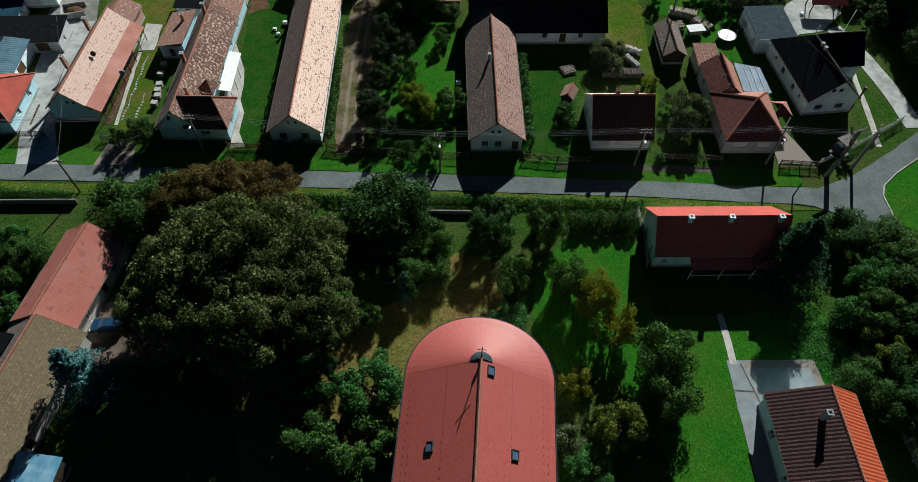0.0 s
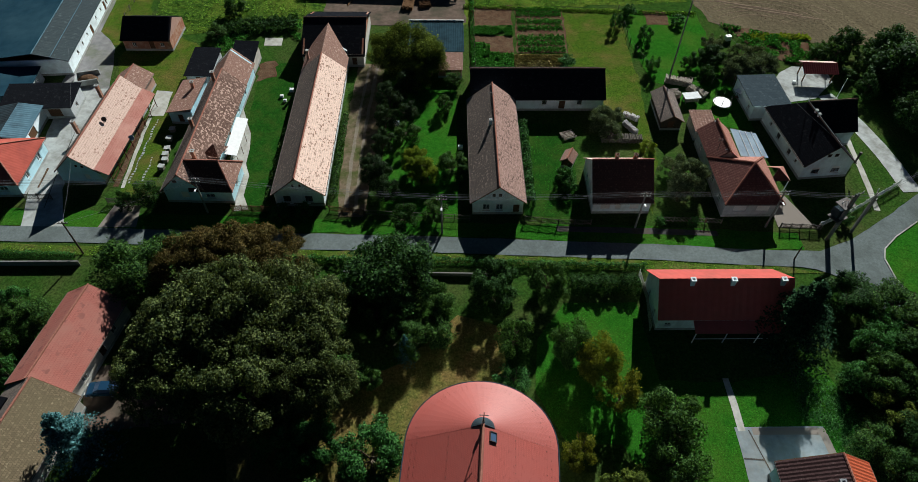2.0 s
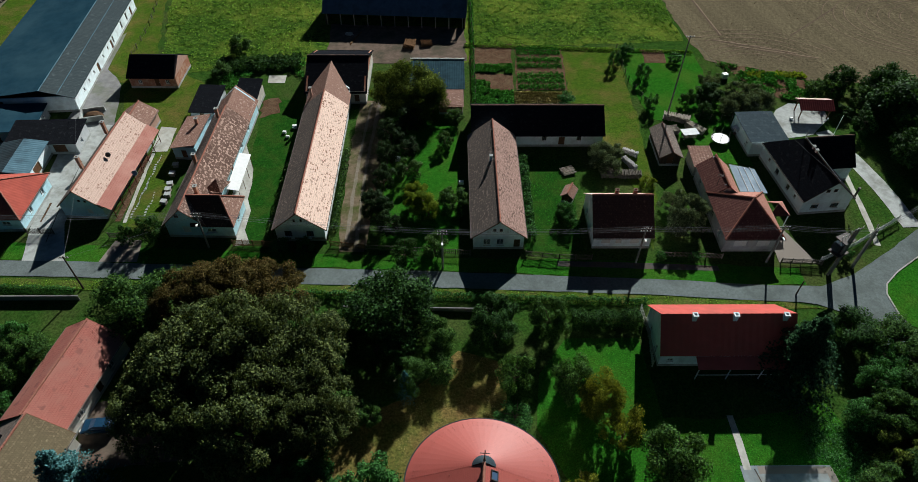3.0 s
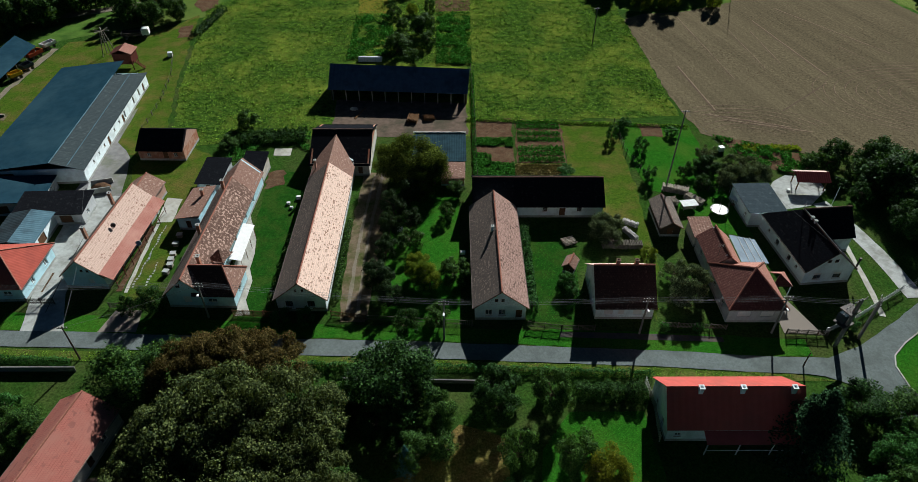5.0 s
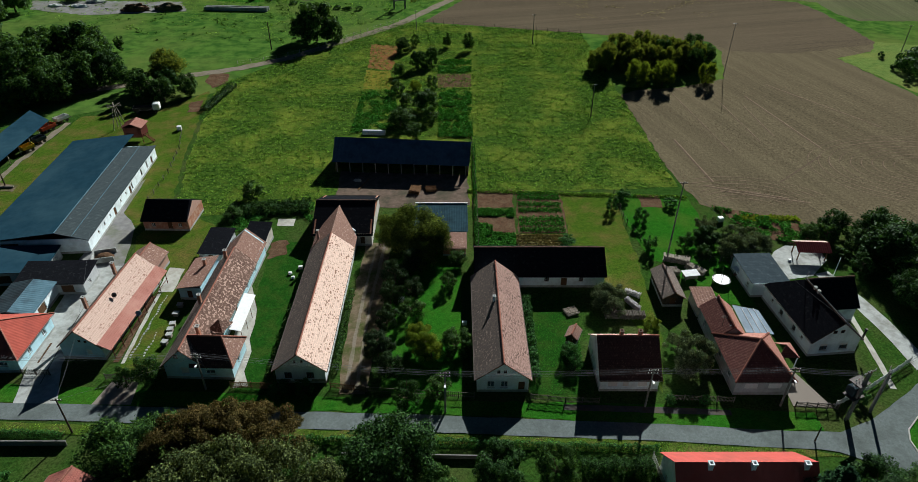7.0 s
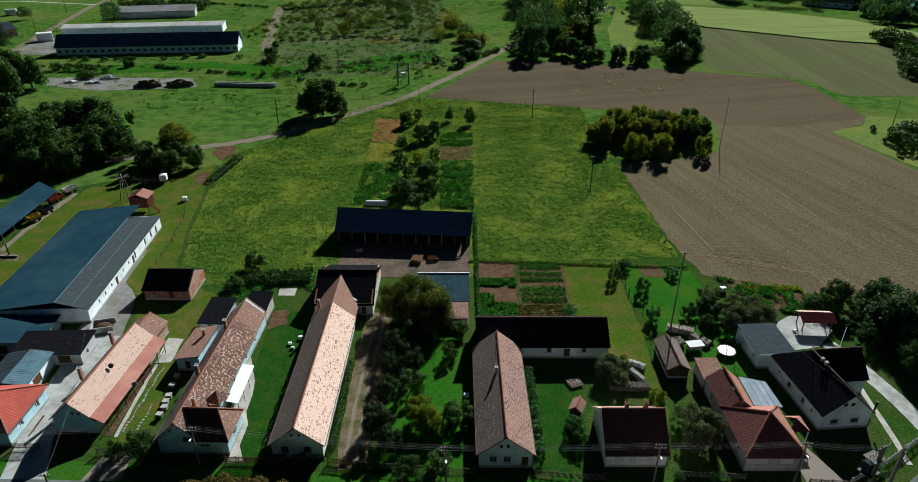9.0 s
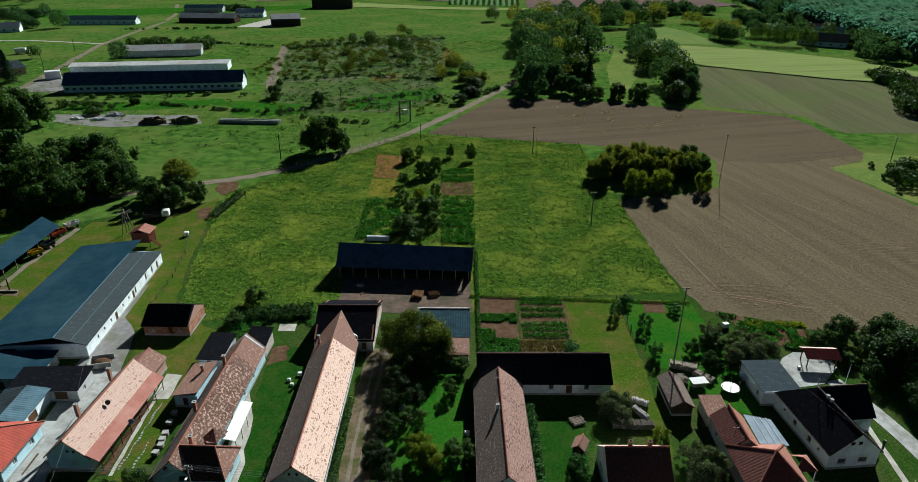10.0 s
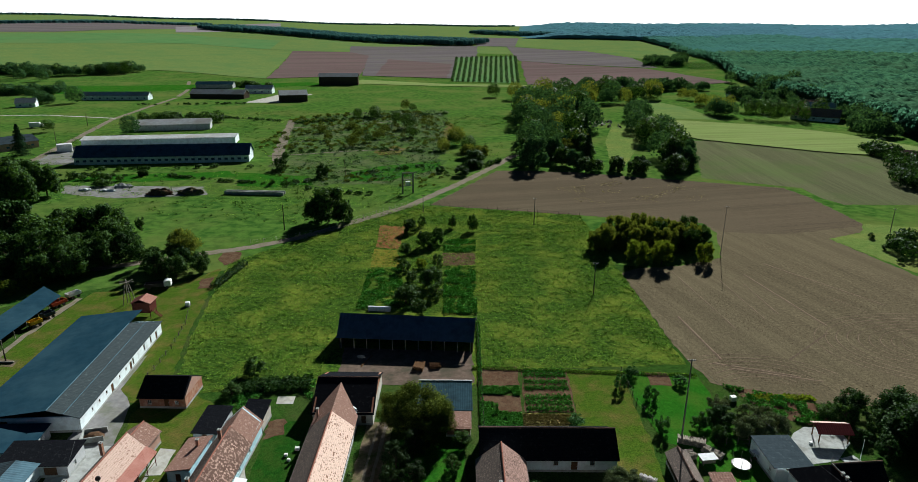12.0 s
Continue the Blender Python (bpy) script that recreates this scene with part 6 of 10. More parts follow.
for x_, y_ in ((1.0, -0.9), (-4.4, -8.0), (3.6, -8.4)):
    z_ = RG - abs(x_) * (RG - EV) / HW
    mm = Matrix.Translation((x_, y_, z_ + 0.06)) @ Matrix.Rotation(math.atan2(RG - EV, HW) * (1 if x_ > 0 else -1), 4, "Y")
    fb_ = bmesh.new()
    for q in ((-0.4, -0.5, 0.4, -0.42), (-0.4, 0.42, 0.4, 0.5), (-0.4, -0.42, -0.32, 0.42), (0.32, -0.42, 0.4, 0.42)):
        box(fb_, q[0], q[1], -0.1, q[2], q[3], 0.14, mm)
    sk = part("skylight", fb_, M["iron"], h)
    pb_ = bmesh.new()
    box(pb_, -0.32, -0.42, 0.0, 0.32, 0.42, 0.08, mm)
    part("pane", pb_, M["solar"], sk, "dark skylight pane")
fl = bmesh.new()
cap_lo, cap_hi = [fl.verts.new((1.15 * math.cos(math.pi * k / 12), 1.1 * math.sin(math.pi * k / 12) + 0.02, RG - 0.68)) for k in range(13)], fl.verts.new((0, 0.05, RG + 0.16))
for k in range(12):
    fl.faces.new((cap_lo[k], cap_lo[k + 1], cap_hi))
part("flashing", fl, M["metal_grey"], h, "grey sheet-metal cap at the ridge end")
cr = bmesh.new()
rod(cr, (0, 0.1, RG), (0, 0.1, RG + 2.5), 0.05)
rod(cr, (-0.45, 0.1, RG + 1.9), (0.45, 0.1, RG + 1.9), 0.045)
rod(cr, (0, 0.1, RG + 0.55), (0, 0.1, RG + 0.85), 0.16, 0.16, 8)
part("cross", cr, M["iron"], h, "dark iron roof cross")

# house with a red sheet roof, its ridge along the street
h = thing("house", 35.2, 45.6, 0, label="white house with a red sheet-metal roof", category="house")
walls(h, 16.4, 7.2, 3.2, "plaster_white", front=[(1.0, 1.0, 0.8, 0.7, "window"), (6, 0, 1, 2.1, "door"), (9, 1, 1.2, 1.2, "window"), (13, 1, 1.2, 1.2, "window")], left=[(1.5, 0.9, 0.7, 1.1, "window"), (4.5, 0.9, 0.7, 1.1, "window")])
roof_face(h, [(-8.6, -0.5, 3.0), (8.8, -0.5, 3.0), (8.8, 3.2, 7.0), (-8.6, 3.2, 7.0)], "metal_red", 0.08, rib=0.9, rise=0.02)
roof_face(h, [(8.8, 7.6, 3.2), (-8.6, 7.6, 3.2), (-8.6, 3.2, 7.0), (8.8, 3.2, 7.0)], "metal_red", 0.08, rib=0.9, rise=0.02)
roof_face(h, [(-4.0, -2.2, 2.5), (8.8, -2.2, 2.5), (8.8, -0.52, 3.0), (-4.0, -0.52, 3.0)], "metal_red", 0.08, name="porch_roof")
for sx in (-1, 1):
    gb = bmesh.new()
    pts_ = ((0.0, 3.2), (7.2, 3.2), (3.3, 6.8))
    f = [gb.verts.new((sx * 8.2, y, z)) for y, z in pts_]
    k = [gb.verts.new((sx * 7.9, y, z)) for y, z in pts_]
    gb.faces.new(f), gb.faces.new(k[::-1])
    for i, j in ((0, 1), (1, 2), (2, 0)):
        gb.faces.new((f[i], f[j], k[j], k[i]))
    bmesh.ops.recalc_face_normals(gb, faces=list(gb.faces))
    part("gable", gb, M["plaster_white"], h)
for x_ in (-4.4, 0.8, 7.2):
    chimney(h, x_, 2.8, 6.2, 7.3, 0.55, 0.55, "plaster_white", "plaster_white")
for x_ in (-3.8, 0.2, 4.4, 8.5):
    pb_ = bmesh.new()
    rod(pb_, (x_, -2.0, 0), (x_, -2.0, 2.5), 0.08)
    part("post", pb_, M["frame_white"], h)
rl = bmesh.new()
rod(rl, (-3.8, -2.0, 0.95), (8.5, -2.0, 0.95), 0.05)
part("rail", rl, M["frame_white"], h)

# left: two houses in one row
h = thing("house", -48.6, 36.2, -10, label="house with an old red tiled roof", category="house")
walls(h, 7.6, 13.2, 3.0, "plaster_cream", right=[(2, 1, 1, 1.1, "window"), (6, 0, 1, 2.1, "door"), (9, 1, 1, 1.1, "window")], peak=5.4)
gable_roof(h, 7.6, 13.2, 3.05, 5.6, "tile_faded", "tile_faded", 0.4, 0.2)
h = thing("house", -51.9, 12.5, -10, label="house with mottled olive-brown tiles", category="house")
walls(h, 8.4, 23.6, 3.0, "plaster_cream", right=[(4, 1, 1, 1.1, "window"), (10, 0, 1, 2.1, "door"), (17, 1, 1, 1.1, "window")], peak=5.9)
gable_roof(h, 8.4, 23.6, 3.05, 6.1, "tile_grey", "tile_olive", 0.4, 0.2)
dm = bmesh.new()
box(dm, -3.6, 19.0, 3.6, -2.0, 21.5, 4.9)
part("dormer", dm, M["slate"], h)
# near right: ribbed tile roof
h = thing("house", 40.3, 11.0, -1, label="blue-washed house with ribbed brown-red tiles", category="house")
walls(h, 9.6, 15.2, 3.4, "plaster_blue", left=[(3, 1, 1, 1.2, "window"), (8, 1, 1, 1.2, "window"), (11.5, 0, 1, 2.1, "door")], peak=(6.0, 5.55))
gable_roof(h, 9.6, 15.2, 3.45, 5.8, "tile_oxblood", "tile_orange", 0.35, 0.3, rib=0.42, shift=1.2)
chimney(h, -0.6, 12.0, 4.8, 6.8, 0.55, 0.55, "plaster_grey", "steel")
# blue sheet roof and solar panels
h = thing("shed", -44.3, 15.4, -8, label="shed covered with a bright blue sheet", category="shed")
walls(h, 4.6, 5.2, 2.3, "wood_dark")
roof_face(h, [(-2.6, -0.3, 2.3), (2.6, -0.3, 2.3), (2.6, 5.5, 2.9), (-2.6, 5.5, 2.9)], "tarp_blue", 0.05)
h = thing("solar_array", -36.6, 16.2, -10, label="row of dark solar panels on a low frame", category="solar panel")
for k in range(5):
    fb_ = bmesh.new()
    mm = Matrix.Translation((1.72 * k - 4.2, 0, 1.6)) @ Matrix.Rotation(radians(12), 4, "X")
    box(fb_, 0.02, -1.2, 0, 1.68, 1.2, 0.05, mm)
    pn = part("panel", fb_, M["solar"], h)
    eb = bmesh.new()
    for q in ((0, -1.22, 0.03, 1.22), (1.67, -1.22, 1.7, 1.22)):
        box(eb, q[0], q[1], -0.01, q[2], q[3], 0.07, mm)
    part("edge", eb, M["steel"], pn)
    lb = bmesh.new()
    rod(lb, (1.72 * k - 4.1, -1.0, 0), (1.72 * k - 4.1, -1.0, 1.45), 0.04)
    rod(lb, (1.72 * k - 4.1, 1.0, 0), (1.72 * k - 4.1, 1.0, 1.85), 0.04)
    part("leg", lb, M["steel"], h)


# ---- trees ----
def leaf_quads(rng, pos, out, size):
    """Small folded leaf clumps at places, turned roughly outwards."""
    n = len(pos)
    nor = out + rng.normal(0, 0.55, (n, 3))
    nor /= np.linalg.norm(nor, axis=1)[:, None] + 1e-9
    t = np.cross(nor, rng.normal(0, 1, (n, 3)))
    t /= np.linalg.norm(t, axis=1)[:, None] + 1e-9
    b = np.cross(nor, t)
    s = (size * rng.uniform(0.55, 1.25, n))[:, None]
    w = s * rng.uniform(0.6, 0.95, n)[:, None]
    v = np.stack([pos - t * s, pos - b * w + nor * 0.2 * s, pos + t * s, pos + b * w + nor * 0.1 * s], 1).reshape(-1, 3)
    return v, np.arange(4 * n).reshape(n, 4)


def crown_mesh(name, seed, R, n, leaf, lobes=18, flat=0.85, spiky=0.0):
    """Leaf clumps round many uneven lobes, from near the ground to a ragged top."""
    rng = np.random.default_rng(seed)
    h = rng.uniform(0.22, 1.5, lobes)
    a = rng.uniform(0, math.tau, lobes)
    wide = np.sqrt(np.maximum(0.04, 1 - ((h - 0.72) / 0.95) ** 2))
    q = R * 0.78 * wide * np.sqrt(rng.uniform(0.2, 1.0, lobes)) * rng.uniform(0.85, 1.18, lobes)
    c = np.stack([q * np.cos(a), q * np.sin(a), R * h], 1)
    rad = R * rng.uniform(0.13, 0.29, lobes)
    pick = rng.choice(lobes, n, p=rad ** 2 / (rad ** 2).sum())
    d = rng.normal(0, 1, (n, 3))
    d[:, 2] += 0.25
    d /= np.linalg.norm(d, axis=1)[:, None]
    lump = 1 + 0.2 * np.sin(d[:, 0] * 7 + pick) * np.sin(d[:, 1] * 6 + 2 * pick) + 0.12 * np.sin(d[:, 2] * 11 + pick)
    r = rad[pick] * (1 - 0.4 * rng.random(n) ** 2) * lump * (1 + (0.12 + spiky) * rng.random(n) ** 4)
    pos = c[pick] + d * r[:, None] * np.array([1, 1, 0.85])
    pos[:, 2] = np.maximum(pos[:, 2], 0.05 * R)
    v, f = leaf_quads(rng, pos, d + np.array([0, 0, 0.3]), leaf)
    return arrays_mesh(name, v, f)


def canopy_mesh(name, seed, R, n, leaf, lobes=130):
    """A broad umbrella crown: many flat leafy clumps at nearly one height, with gaps between them."""
    rng = np.random.default_rng(seed)
    q = R * 0.95 * np.sqrt(rng.uniform(0.0, 1.0, lobes))
    a = rng.uniform(0, math.tau, lobes)
    h = 1.12 - 0.42 * (q / R) ** 2 + rng.normal(0, 0.07, lobes)
    low = rng.random(lobes) < 0.25
    h = np.where(low, h - 0.35, h)
    c = np.stack([q * np.cos(a), q * np.sin(a), R * h], 1)
    rad = R * rng.uniform(0.08, 0.17, lobes)
    pick = rng.choice(lobes, n, p=rad ** 2 / (rad ** 2).sum())
    d = rng.normal(0, 1, (n, 3))
    d[:, 2] = np.abs(d[:, 2]) - 0.35
    d /= np.linalg.norm(d, axis=1)[:, None]
    lump = 1 + 0.25 * np.sin(d[:, 0] * 7 + pick) * np.sin(d[:, 1] * 6 + 2 * pick)
    r = rad[pick] * (1 - 0.5 * rng.random(n) ** 2) * lump * (1 + 0.3 * rng.random(n) ** 4)
    pos = c[pick] + d * r[:, None] * np.array([1, 1, 0.7])
    v, f = leaf_quads(rng, pos, 0.7 * d + np.array([0, 0, 0.7]), leaf)
    return arrays_mesh(name, v, f)


def spruce_mesh(name, seed, R, n, leaf):
    """Whorls of drooping branches round a straight stem."""
    rng = np.random.default_rng(seed)
    h = rng.random(n) ** 0.8
    tier = np.floor(h * 11) / 11 + 0.012 * rng.random(n)
    a = rng.integers(0, 10, n) * (math.tau / 10) + tier * 40 + rng.normal(0, 0.085, n)
    q = rng.random(n) ** 0.6
    r = R * (1.02 - tier) * q * (0.8 + 0.3 * np.sin(a * 3 + tier * 20))
    z = R * (0.15 + 2.2 * tier) - 0.22 * r + rng.normal(0, 0.04 * R, n)
    pos = np.stack([r * np.cos(a), r * np.sin(a), np.maximum(z, 0.05)], 1)
    out = np.stack([0.4 * np.cos(a), 0.4 * np.sin(a), np.full(n, 0.9)], 1)
    v, f = leaf_quads(rng, pos, out, leaf)
    return arrays_mesh(name, v, f)


def trunk_mesh(seed, R, spruce=False, top=0.85):
    rng = random.Random(seed)
    bm = bmesh.new()
    r0 = 0.045 * R + 0.04
    if spruce:
        rod(bm, (0, 0, 0), (0, 0, 2.25 * R), r0, 0.02, 8)
        return bm
    p = Vector((0, 0, -0.1))
    for k in range(3):
        q = Vector((rng.uniform(-0.06, 0.06) * R, rng.uniform(-0.06, 0.06) * R, R * (0.25 + 0.3 * k)))
        rod(bm, p, q, r0 * (1 - 0.22 * k), r0 * (0.8 - 0.22 * k), 8)
        p = q
    for k in range(9):
        a = k * 2.4 + rng.uniform(-0.3, 0.3)
        z = R * rng.uniform(0.4 * top, top)
        m = Vector((0.3 * R * math.cos(a), 0.3 * R * math.sin(a), z + 0.25 * R))
        e = Vector((0.72 * R * math.cos(a + 0.2), 0.72 * R * math.sin(a + 0.2), z + R * rng.uniform(0.3, 0.6)))
        rod(bm, (0, 0, z), m, r0 * 0.42, r0 * 0.3, 5)
        rod(bm, m, e, r0 * 0.3, r0 * 0.08, 5)
    return bm


KINDS = {
    "garden": ("leaf_garden", "garden tree with leaves coloured dark for shade", "tree", 3),
    "walnut": ("leaf_walnut", "broad walnut tree with olive-green leaves", "tree", 3),
    "rust": ("leaf_rust", "broad tree with rust-brown autumn leaves", "tree", 3),
    "green": ("leaf_green", "leafy green tree in a garden", "tree", 2),
    "bright": ("leaf_bright", "fresh bright green young tree", "tree", 2),
    "olive": ("leaf_olive", "dense tree with dull olive leaves", "tree", 2),
    "dark": ("leaf_dark", "dense dark green broadleaf tree", "tree", 2),
    "yellow": ("leaf_yellow", "slender garden tree turning yellow", "tree", 2),
    "lime": ("leaf_lime", "yellow-green fruit tree on grass", "tree", 2),
    "grey": ("leaf_grey", "grey-green shrubby tree beside a house", "tree", 2),
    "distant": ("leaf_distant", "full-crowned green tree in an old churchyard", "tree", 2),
    "bush": ("leaf_bright", "rounded green bush on grass", "bush", 1),
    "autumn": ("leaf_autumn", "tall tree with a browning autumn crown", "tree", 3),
    "spruce": ("leaf_spruce", "tall dark spruce with drooping branches", "conifer", 0),
    "bluespruce": ("leaf_bluespruce", "small blue-green spruce tree on grass", "conifer", 0),
}
# size classes: crown radius, leaf clumps, clump size, lobes
CLASSES = ((2.2, 5600, 0.085, 28), (4.2, 15000, 0.125, 46), (7.5, 22000, 0.2, 66), (7.5, 42000, 0.125, 80))
MESHES = {}
FAR_TREES = {leaf: [] for leaf, _, _, _ in KINDS.values()}


def tree(kind, x, y, zc, R):
    leaf, label, category, _ = KINDS[kind]
    rng = random.Random(int(x * 37 + y * 91))
    z0 = height(x, y)
    if math.hypot(x, y) > 390 and category != "conifer":
        FAR_TREES[leaf].append((x, y, R, max(1.0, 1.1 * R / zc) * 1.75 * zc if zc < R else 1.8 * zc))
        return None
    if category == "conifer":
        key = (kind, "spruce")
        if key not in MESHES:
            big = kind == "spruce"
            MESHES[key] = (7.0 if big else 4.0, spruce_mesh("crown", 5, 7.0 if big else 4.0, 26000 if big else 13000, 0.17 if big else 0.11), to_mesh("trunk", trunk_mesh(3, 7.0 if big else 4.0, True)))
        base, cm, tm = MESHES[key]
        sx, sz = R / base, zc / base
    else:
        size = 0 if R < 2.9 else 1 if R < 5.6 else 2
        if kind in ("walnut", "rust") and size == 2:
            size = 3
        variant = rng.randrange(3)
        way = math.hypot(x, y)
        step = 0 if way < 125 else 1 if way < 240 else 2
        key = (size, variant, step)
        if key not in MESHES:
            r0, n, s, lobes = CLASSES[size]
            seed = 11 * size + 3 * variant + 5
            k = (1.0, 1.6, 2.5)[step]
            n, s = int(n / k ** 1.85), s * k
            MESHES[key] = (r0, canopy_mesh("crown", seed, r0, n, s) if size == 3 else crown_mesh("crown", seed, r0, n, s, lobes, spiky=0.25 if variant else 0.1), to_mesh("trunk", trunk_mesh(seed, r0, top=0.4 if size == 3 else 0.85)))
        base, cm, tm = MESHES[key]
        sx = R / base
        sz = min(max(zc / base, 0.55 * sx), 1.5 * sx)
    ob = thing("tree" if category != "bush" else "bush", x, y, rng.uniform(0, 360), z0, label, category)
    ob.scale = (sx * rng.uniform(0.93, 1.07), sx * rng.uniform(0.93, 1.07), sz)
    part("trunk", tm, M["bark"], ob)
    crown = part("crown", cm, M[leaf], ob)
    crown.material_slots[0].link = "OBJECT"
    crown.material_slots[0].material = M[leaf]
    return ob


def plant(kind, rows, scale=1.0, tall=1.0):
    for x, y, zc, R in rows:
        tree(kind, x, y - (tall - 1) * zc * y / 72, zc * tall, R * scale)


def grove(kinds, poly, n, R0, R1, seed, apart=0.9, tall=1.0):
    """Trees strewn over a wood, crowns touching."""
    rng = random.Random(seed)
    x0, x1 = min(p[0] for p in poly), max(p[0] for p in poly)
    y0, y1 = min(p[1] for p in poly), max(p[1] for p in poly)
    done = []
    for _ in range(n * 40):
        x, y, R = rng.uniform(x0, x1), rng.uniform(y0, y1), rng.uniform(R0, R1)
        if in_polygon(poly, x, y) and all(math.hypot(x - u, y - v) > apart * (R + w) * 0.8 for u, v, w in done):
            done.append((x, y, R))
            tree(rng.choice(kinds), x, y, R * rng.uniform(0.85, 1.2) * tall, R)
        if len(done) == n:
            break


# churchyard and near gardens
plant("walnut", [(-29.5, 41, 10, 8.4), (-19.7, 42.9, 10, 7.9), (-23.6, 34.8, 10, 7.3), (-32.3, 36.3, 9, 5.8), (-16.1, 36.2, 9, 5.6), (-25.2, 43.5, 11.5, 7.4)])
plant("rust", [(-29.6, 53.6, 7.6, 6.2), (-24.8, 53.6, 7.2, 5.7), (-33.4, 53.6, 6.8, 5.6)])
plant("dark", [(-42.6, 53.8, 3.2, 5.2), (-37.5, 55.5, 3.2, 4)], scale=1.08, tall=1.3)
plant("green", [(-7.6, 52.0, 5.3, 5.0), (-14.1, 50.0, 2.9, 2.3), (5.6, 50.9, 3.5, 3.3), (-15.7, 35.4, 3.5, 2.4), (53.5, 49.6, 2.6, 3.2), (58.3, 40.6, 3.2, 3.2), (52.8, 29.8, 2.9, 2.9), (56.0, 34.7, 3.5, 2.9), (51.2, 24.8, 2.9, 2.9)], scale=1.28)
plant("olive", [(18.6, 23.1, 3.5, 2.8), (51.5, 32.3, 2.9, 2.8)], scale=1.28)
plant("dark", [(-1.7, 44.3, 2.2, 2.1), (-12.4, 38.9, 2.4, 2.2), (13.1, 51.1, 3.8, 2.5), (7.9, 42.7, 4.7, 2.1), (15.2, 41.3, 3.8, 2.4), (24.5, 31.1, 4.7, 3.5), (24.3, 26.0, 4.1, 3.1), (-10.6, 21.3, 3.5, 3.9), (-15.9, 23.0, 2.6, 2.7), (-7.1, 19.7, 2.9, 2.6), (58.5, 47.5, 2.9, 3.6), (52.5, 36.7, 3.5, 2.8), (48.2, 28.4, 2.6, 2.9), (-9.7, 47.4, 2.3, 2.3), (-5.9, 47.4, 2.2, 2.1), (-15.5, 44.6, 3.5, 2.7), (-18.6, 47.0, 4.1, 3.0), (-9.6, 37.9, 1.8, 1.3)], scale=1.28)
plant("dark", [(-5.7, 43.0, 2.7, 2.5), (-1.8, 48.9, 2.9, 2.3)], scale=1.28)
plant("bush", [(7.8, 37.8, 1.3, 2.1), (15.1, 18.6, 2.1, 2.5)], scale=1.28)
plant("yellow", [(17.9, 38.5, 4.7, 2.4), (20.0, 34.9, 4.7, 2.2), (14.3, 28.3, 2.9, 1.8)], scale=1.28)
plant("grey", [(12.9, 22.2, 2.1, 1.7)], scale=1.28)
plant("bright", [(-19.4, 30.0, 3.8, 2.9), (-15.2, 28.8, 3.5, 2.7), (-8.7, 27.4, 4.1, 3.4), (53.4, 41.8, 3.0, 2.5), (49.8, 37.6, 2.4, 2.0), (56.4, 44.6, 2.8, 2.2)], scale=1.28)
plant("bluespruce", [(-41.9, 29.6, 4.2, 4.6), (-5.6, 41.6, 2.4, 1.8)])
plant("spruce", [(44.0, 44.4, 5.2, 6.8)])
plant("dark", [(60.5, 43, 3.5, 4), (62, 36, 3.5, 4), (59, 30, 3.5, 4)], scale=1.28)
plant("bush", [ (61, 48.6, 2.0, 2.8), (-57.6, 49.5, 2.4, 2.6), (-54.3, 39, 2.4, 2.0)])
plant("dark", [(-53.2, 46.4, 2.6, 3.0), (-56, 43.6, 2.4, 2.4), (-56.8, 47.6, 2.2, 2.2)])
# street front and back yards
plant("garden", [(-11.9, 73.6, 2.9, 3.0), (-9.6, 70.2, 2.6, 2.4)])
plant("green", [(-6.8, 63.8, 3, 2.4), (-49, 67.9, 2, 1.9), (-45.8, 68.8, 3, 2.5)])
# Trees added to darken the lawn where only the big tree's shadow falls.
plant("garden", [(-10.6, 92.5, 3.0, 2.7), (-11.0, 86.8, 2.8, 2.4), (-7.6, 96.4, 3.0, 2.7), (-11.2, 80.4, 2.8, 2.4), (-7.4, 88.8, 2.4, 2.2)])
plant("lime", [(-5.4, 75.6, 2.6, 3.1), (-3.6, 73.4, 2.4, 2.5)])
plant("dark", [(-7.2, 83.5, 2.2, 2.6), (0.4, 75.2, 2.4, 2.9), (-0.9, 91.4, 1.8, 1.9), (0.6, 98.5, 1.8, 2.2), (-2.5, 65.6, 2.2, 2.2)])
plant("green", [(80.5, 86, 4, 5.2), (84.9, 98.7, 5, 6.6), (81.8, 100.6, 4, 5), (83.5, 77.5, 3.5, 3.9), (84, 93, 4, 5), (88, 84, 6, 6), (87, 77, 5, 4.5)])
plant("olive", [(-7.6, 104.0, 5.2, 6.0), (-11.8, 104.6, 4.2, 3.8), (-3.4, 102.0, 4.2, 3.6), (-5.5, 99.0, 3.4, 2.9)])
plant("grey", [(37.4, 71.5, 3.2, 3.6), (35.6, 74.9, 2.5, 2.4), (35.6, 70, 2.4, 2.4)])
plant("bush", [(18.2, 73.7, 1.8, 1.9), (18.9, 71.3, 1.5, 1.7), (-25.8, 65.9, 1.5, 2), (-21.9, 65.9, 1.5, 1.8), (31.6, 64.4, 0.9, 1.0), (36.6, 64.3, 0.9, 1.0), (59.5, 64.5, 1.3, 1.4)])
plant("grey", [(26.3, 86.9, 2.2, 2.9), (27.4, 84.0, 1.6, 2.4), (28.6, 88.6, 1.5, 2.2)])
plant("lime", [(33.0, 80.8, 1.3, 1.7)])
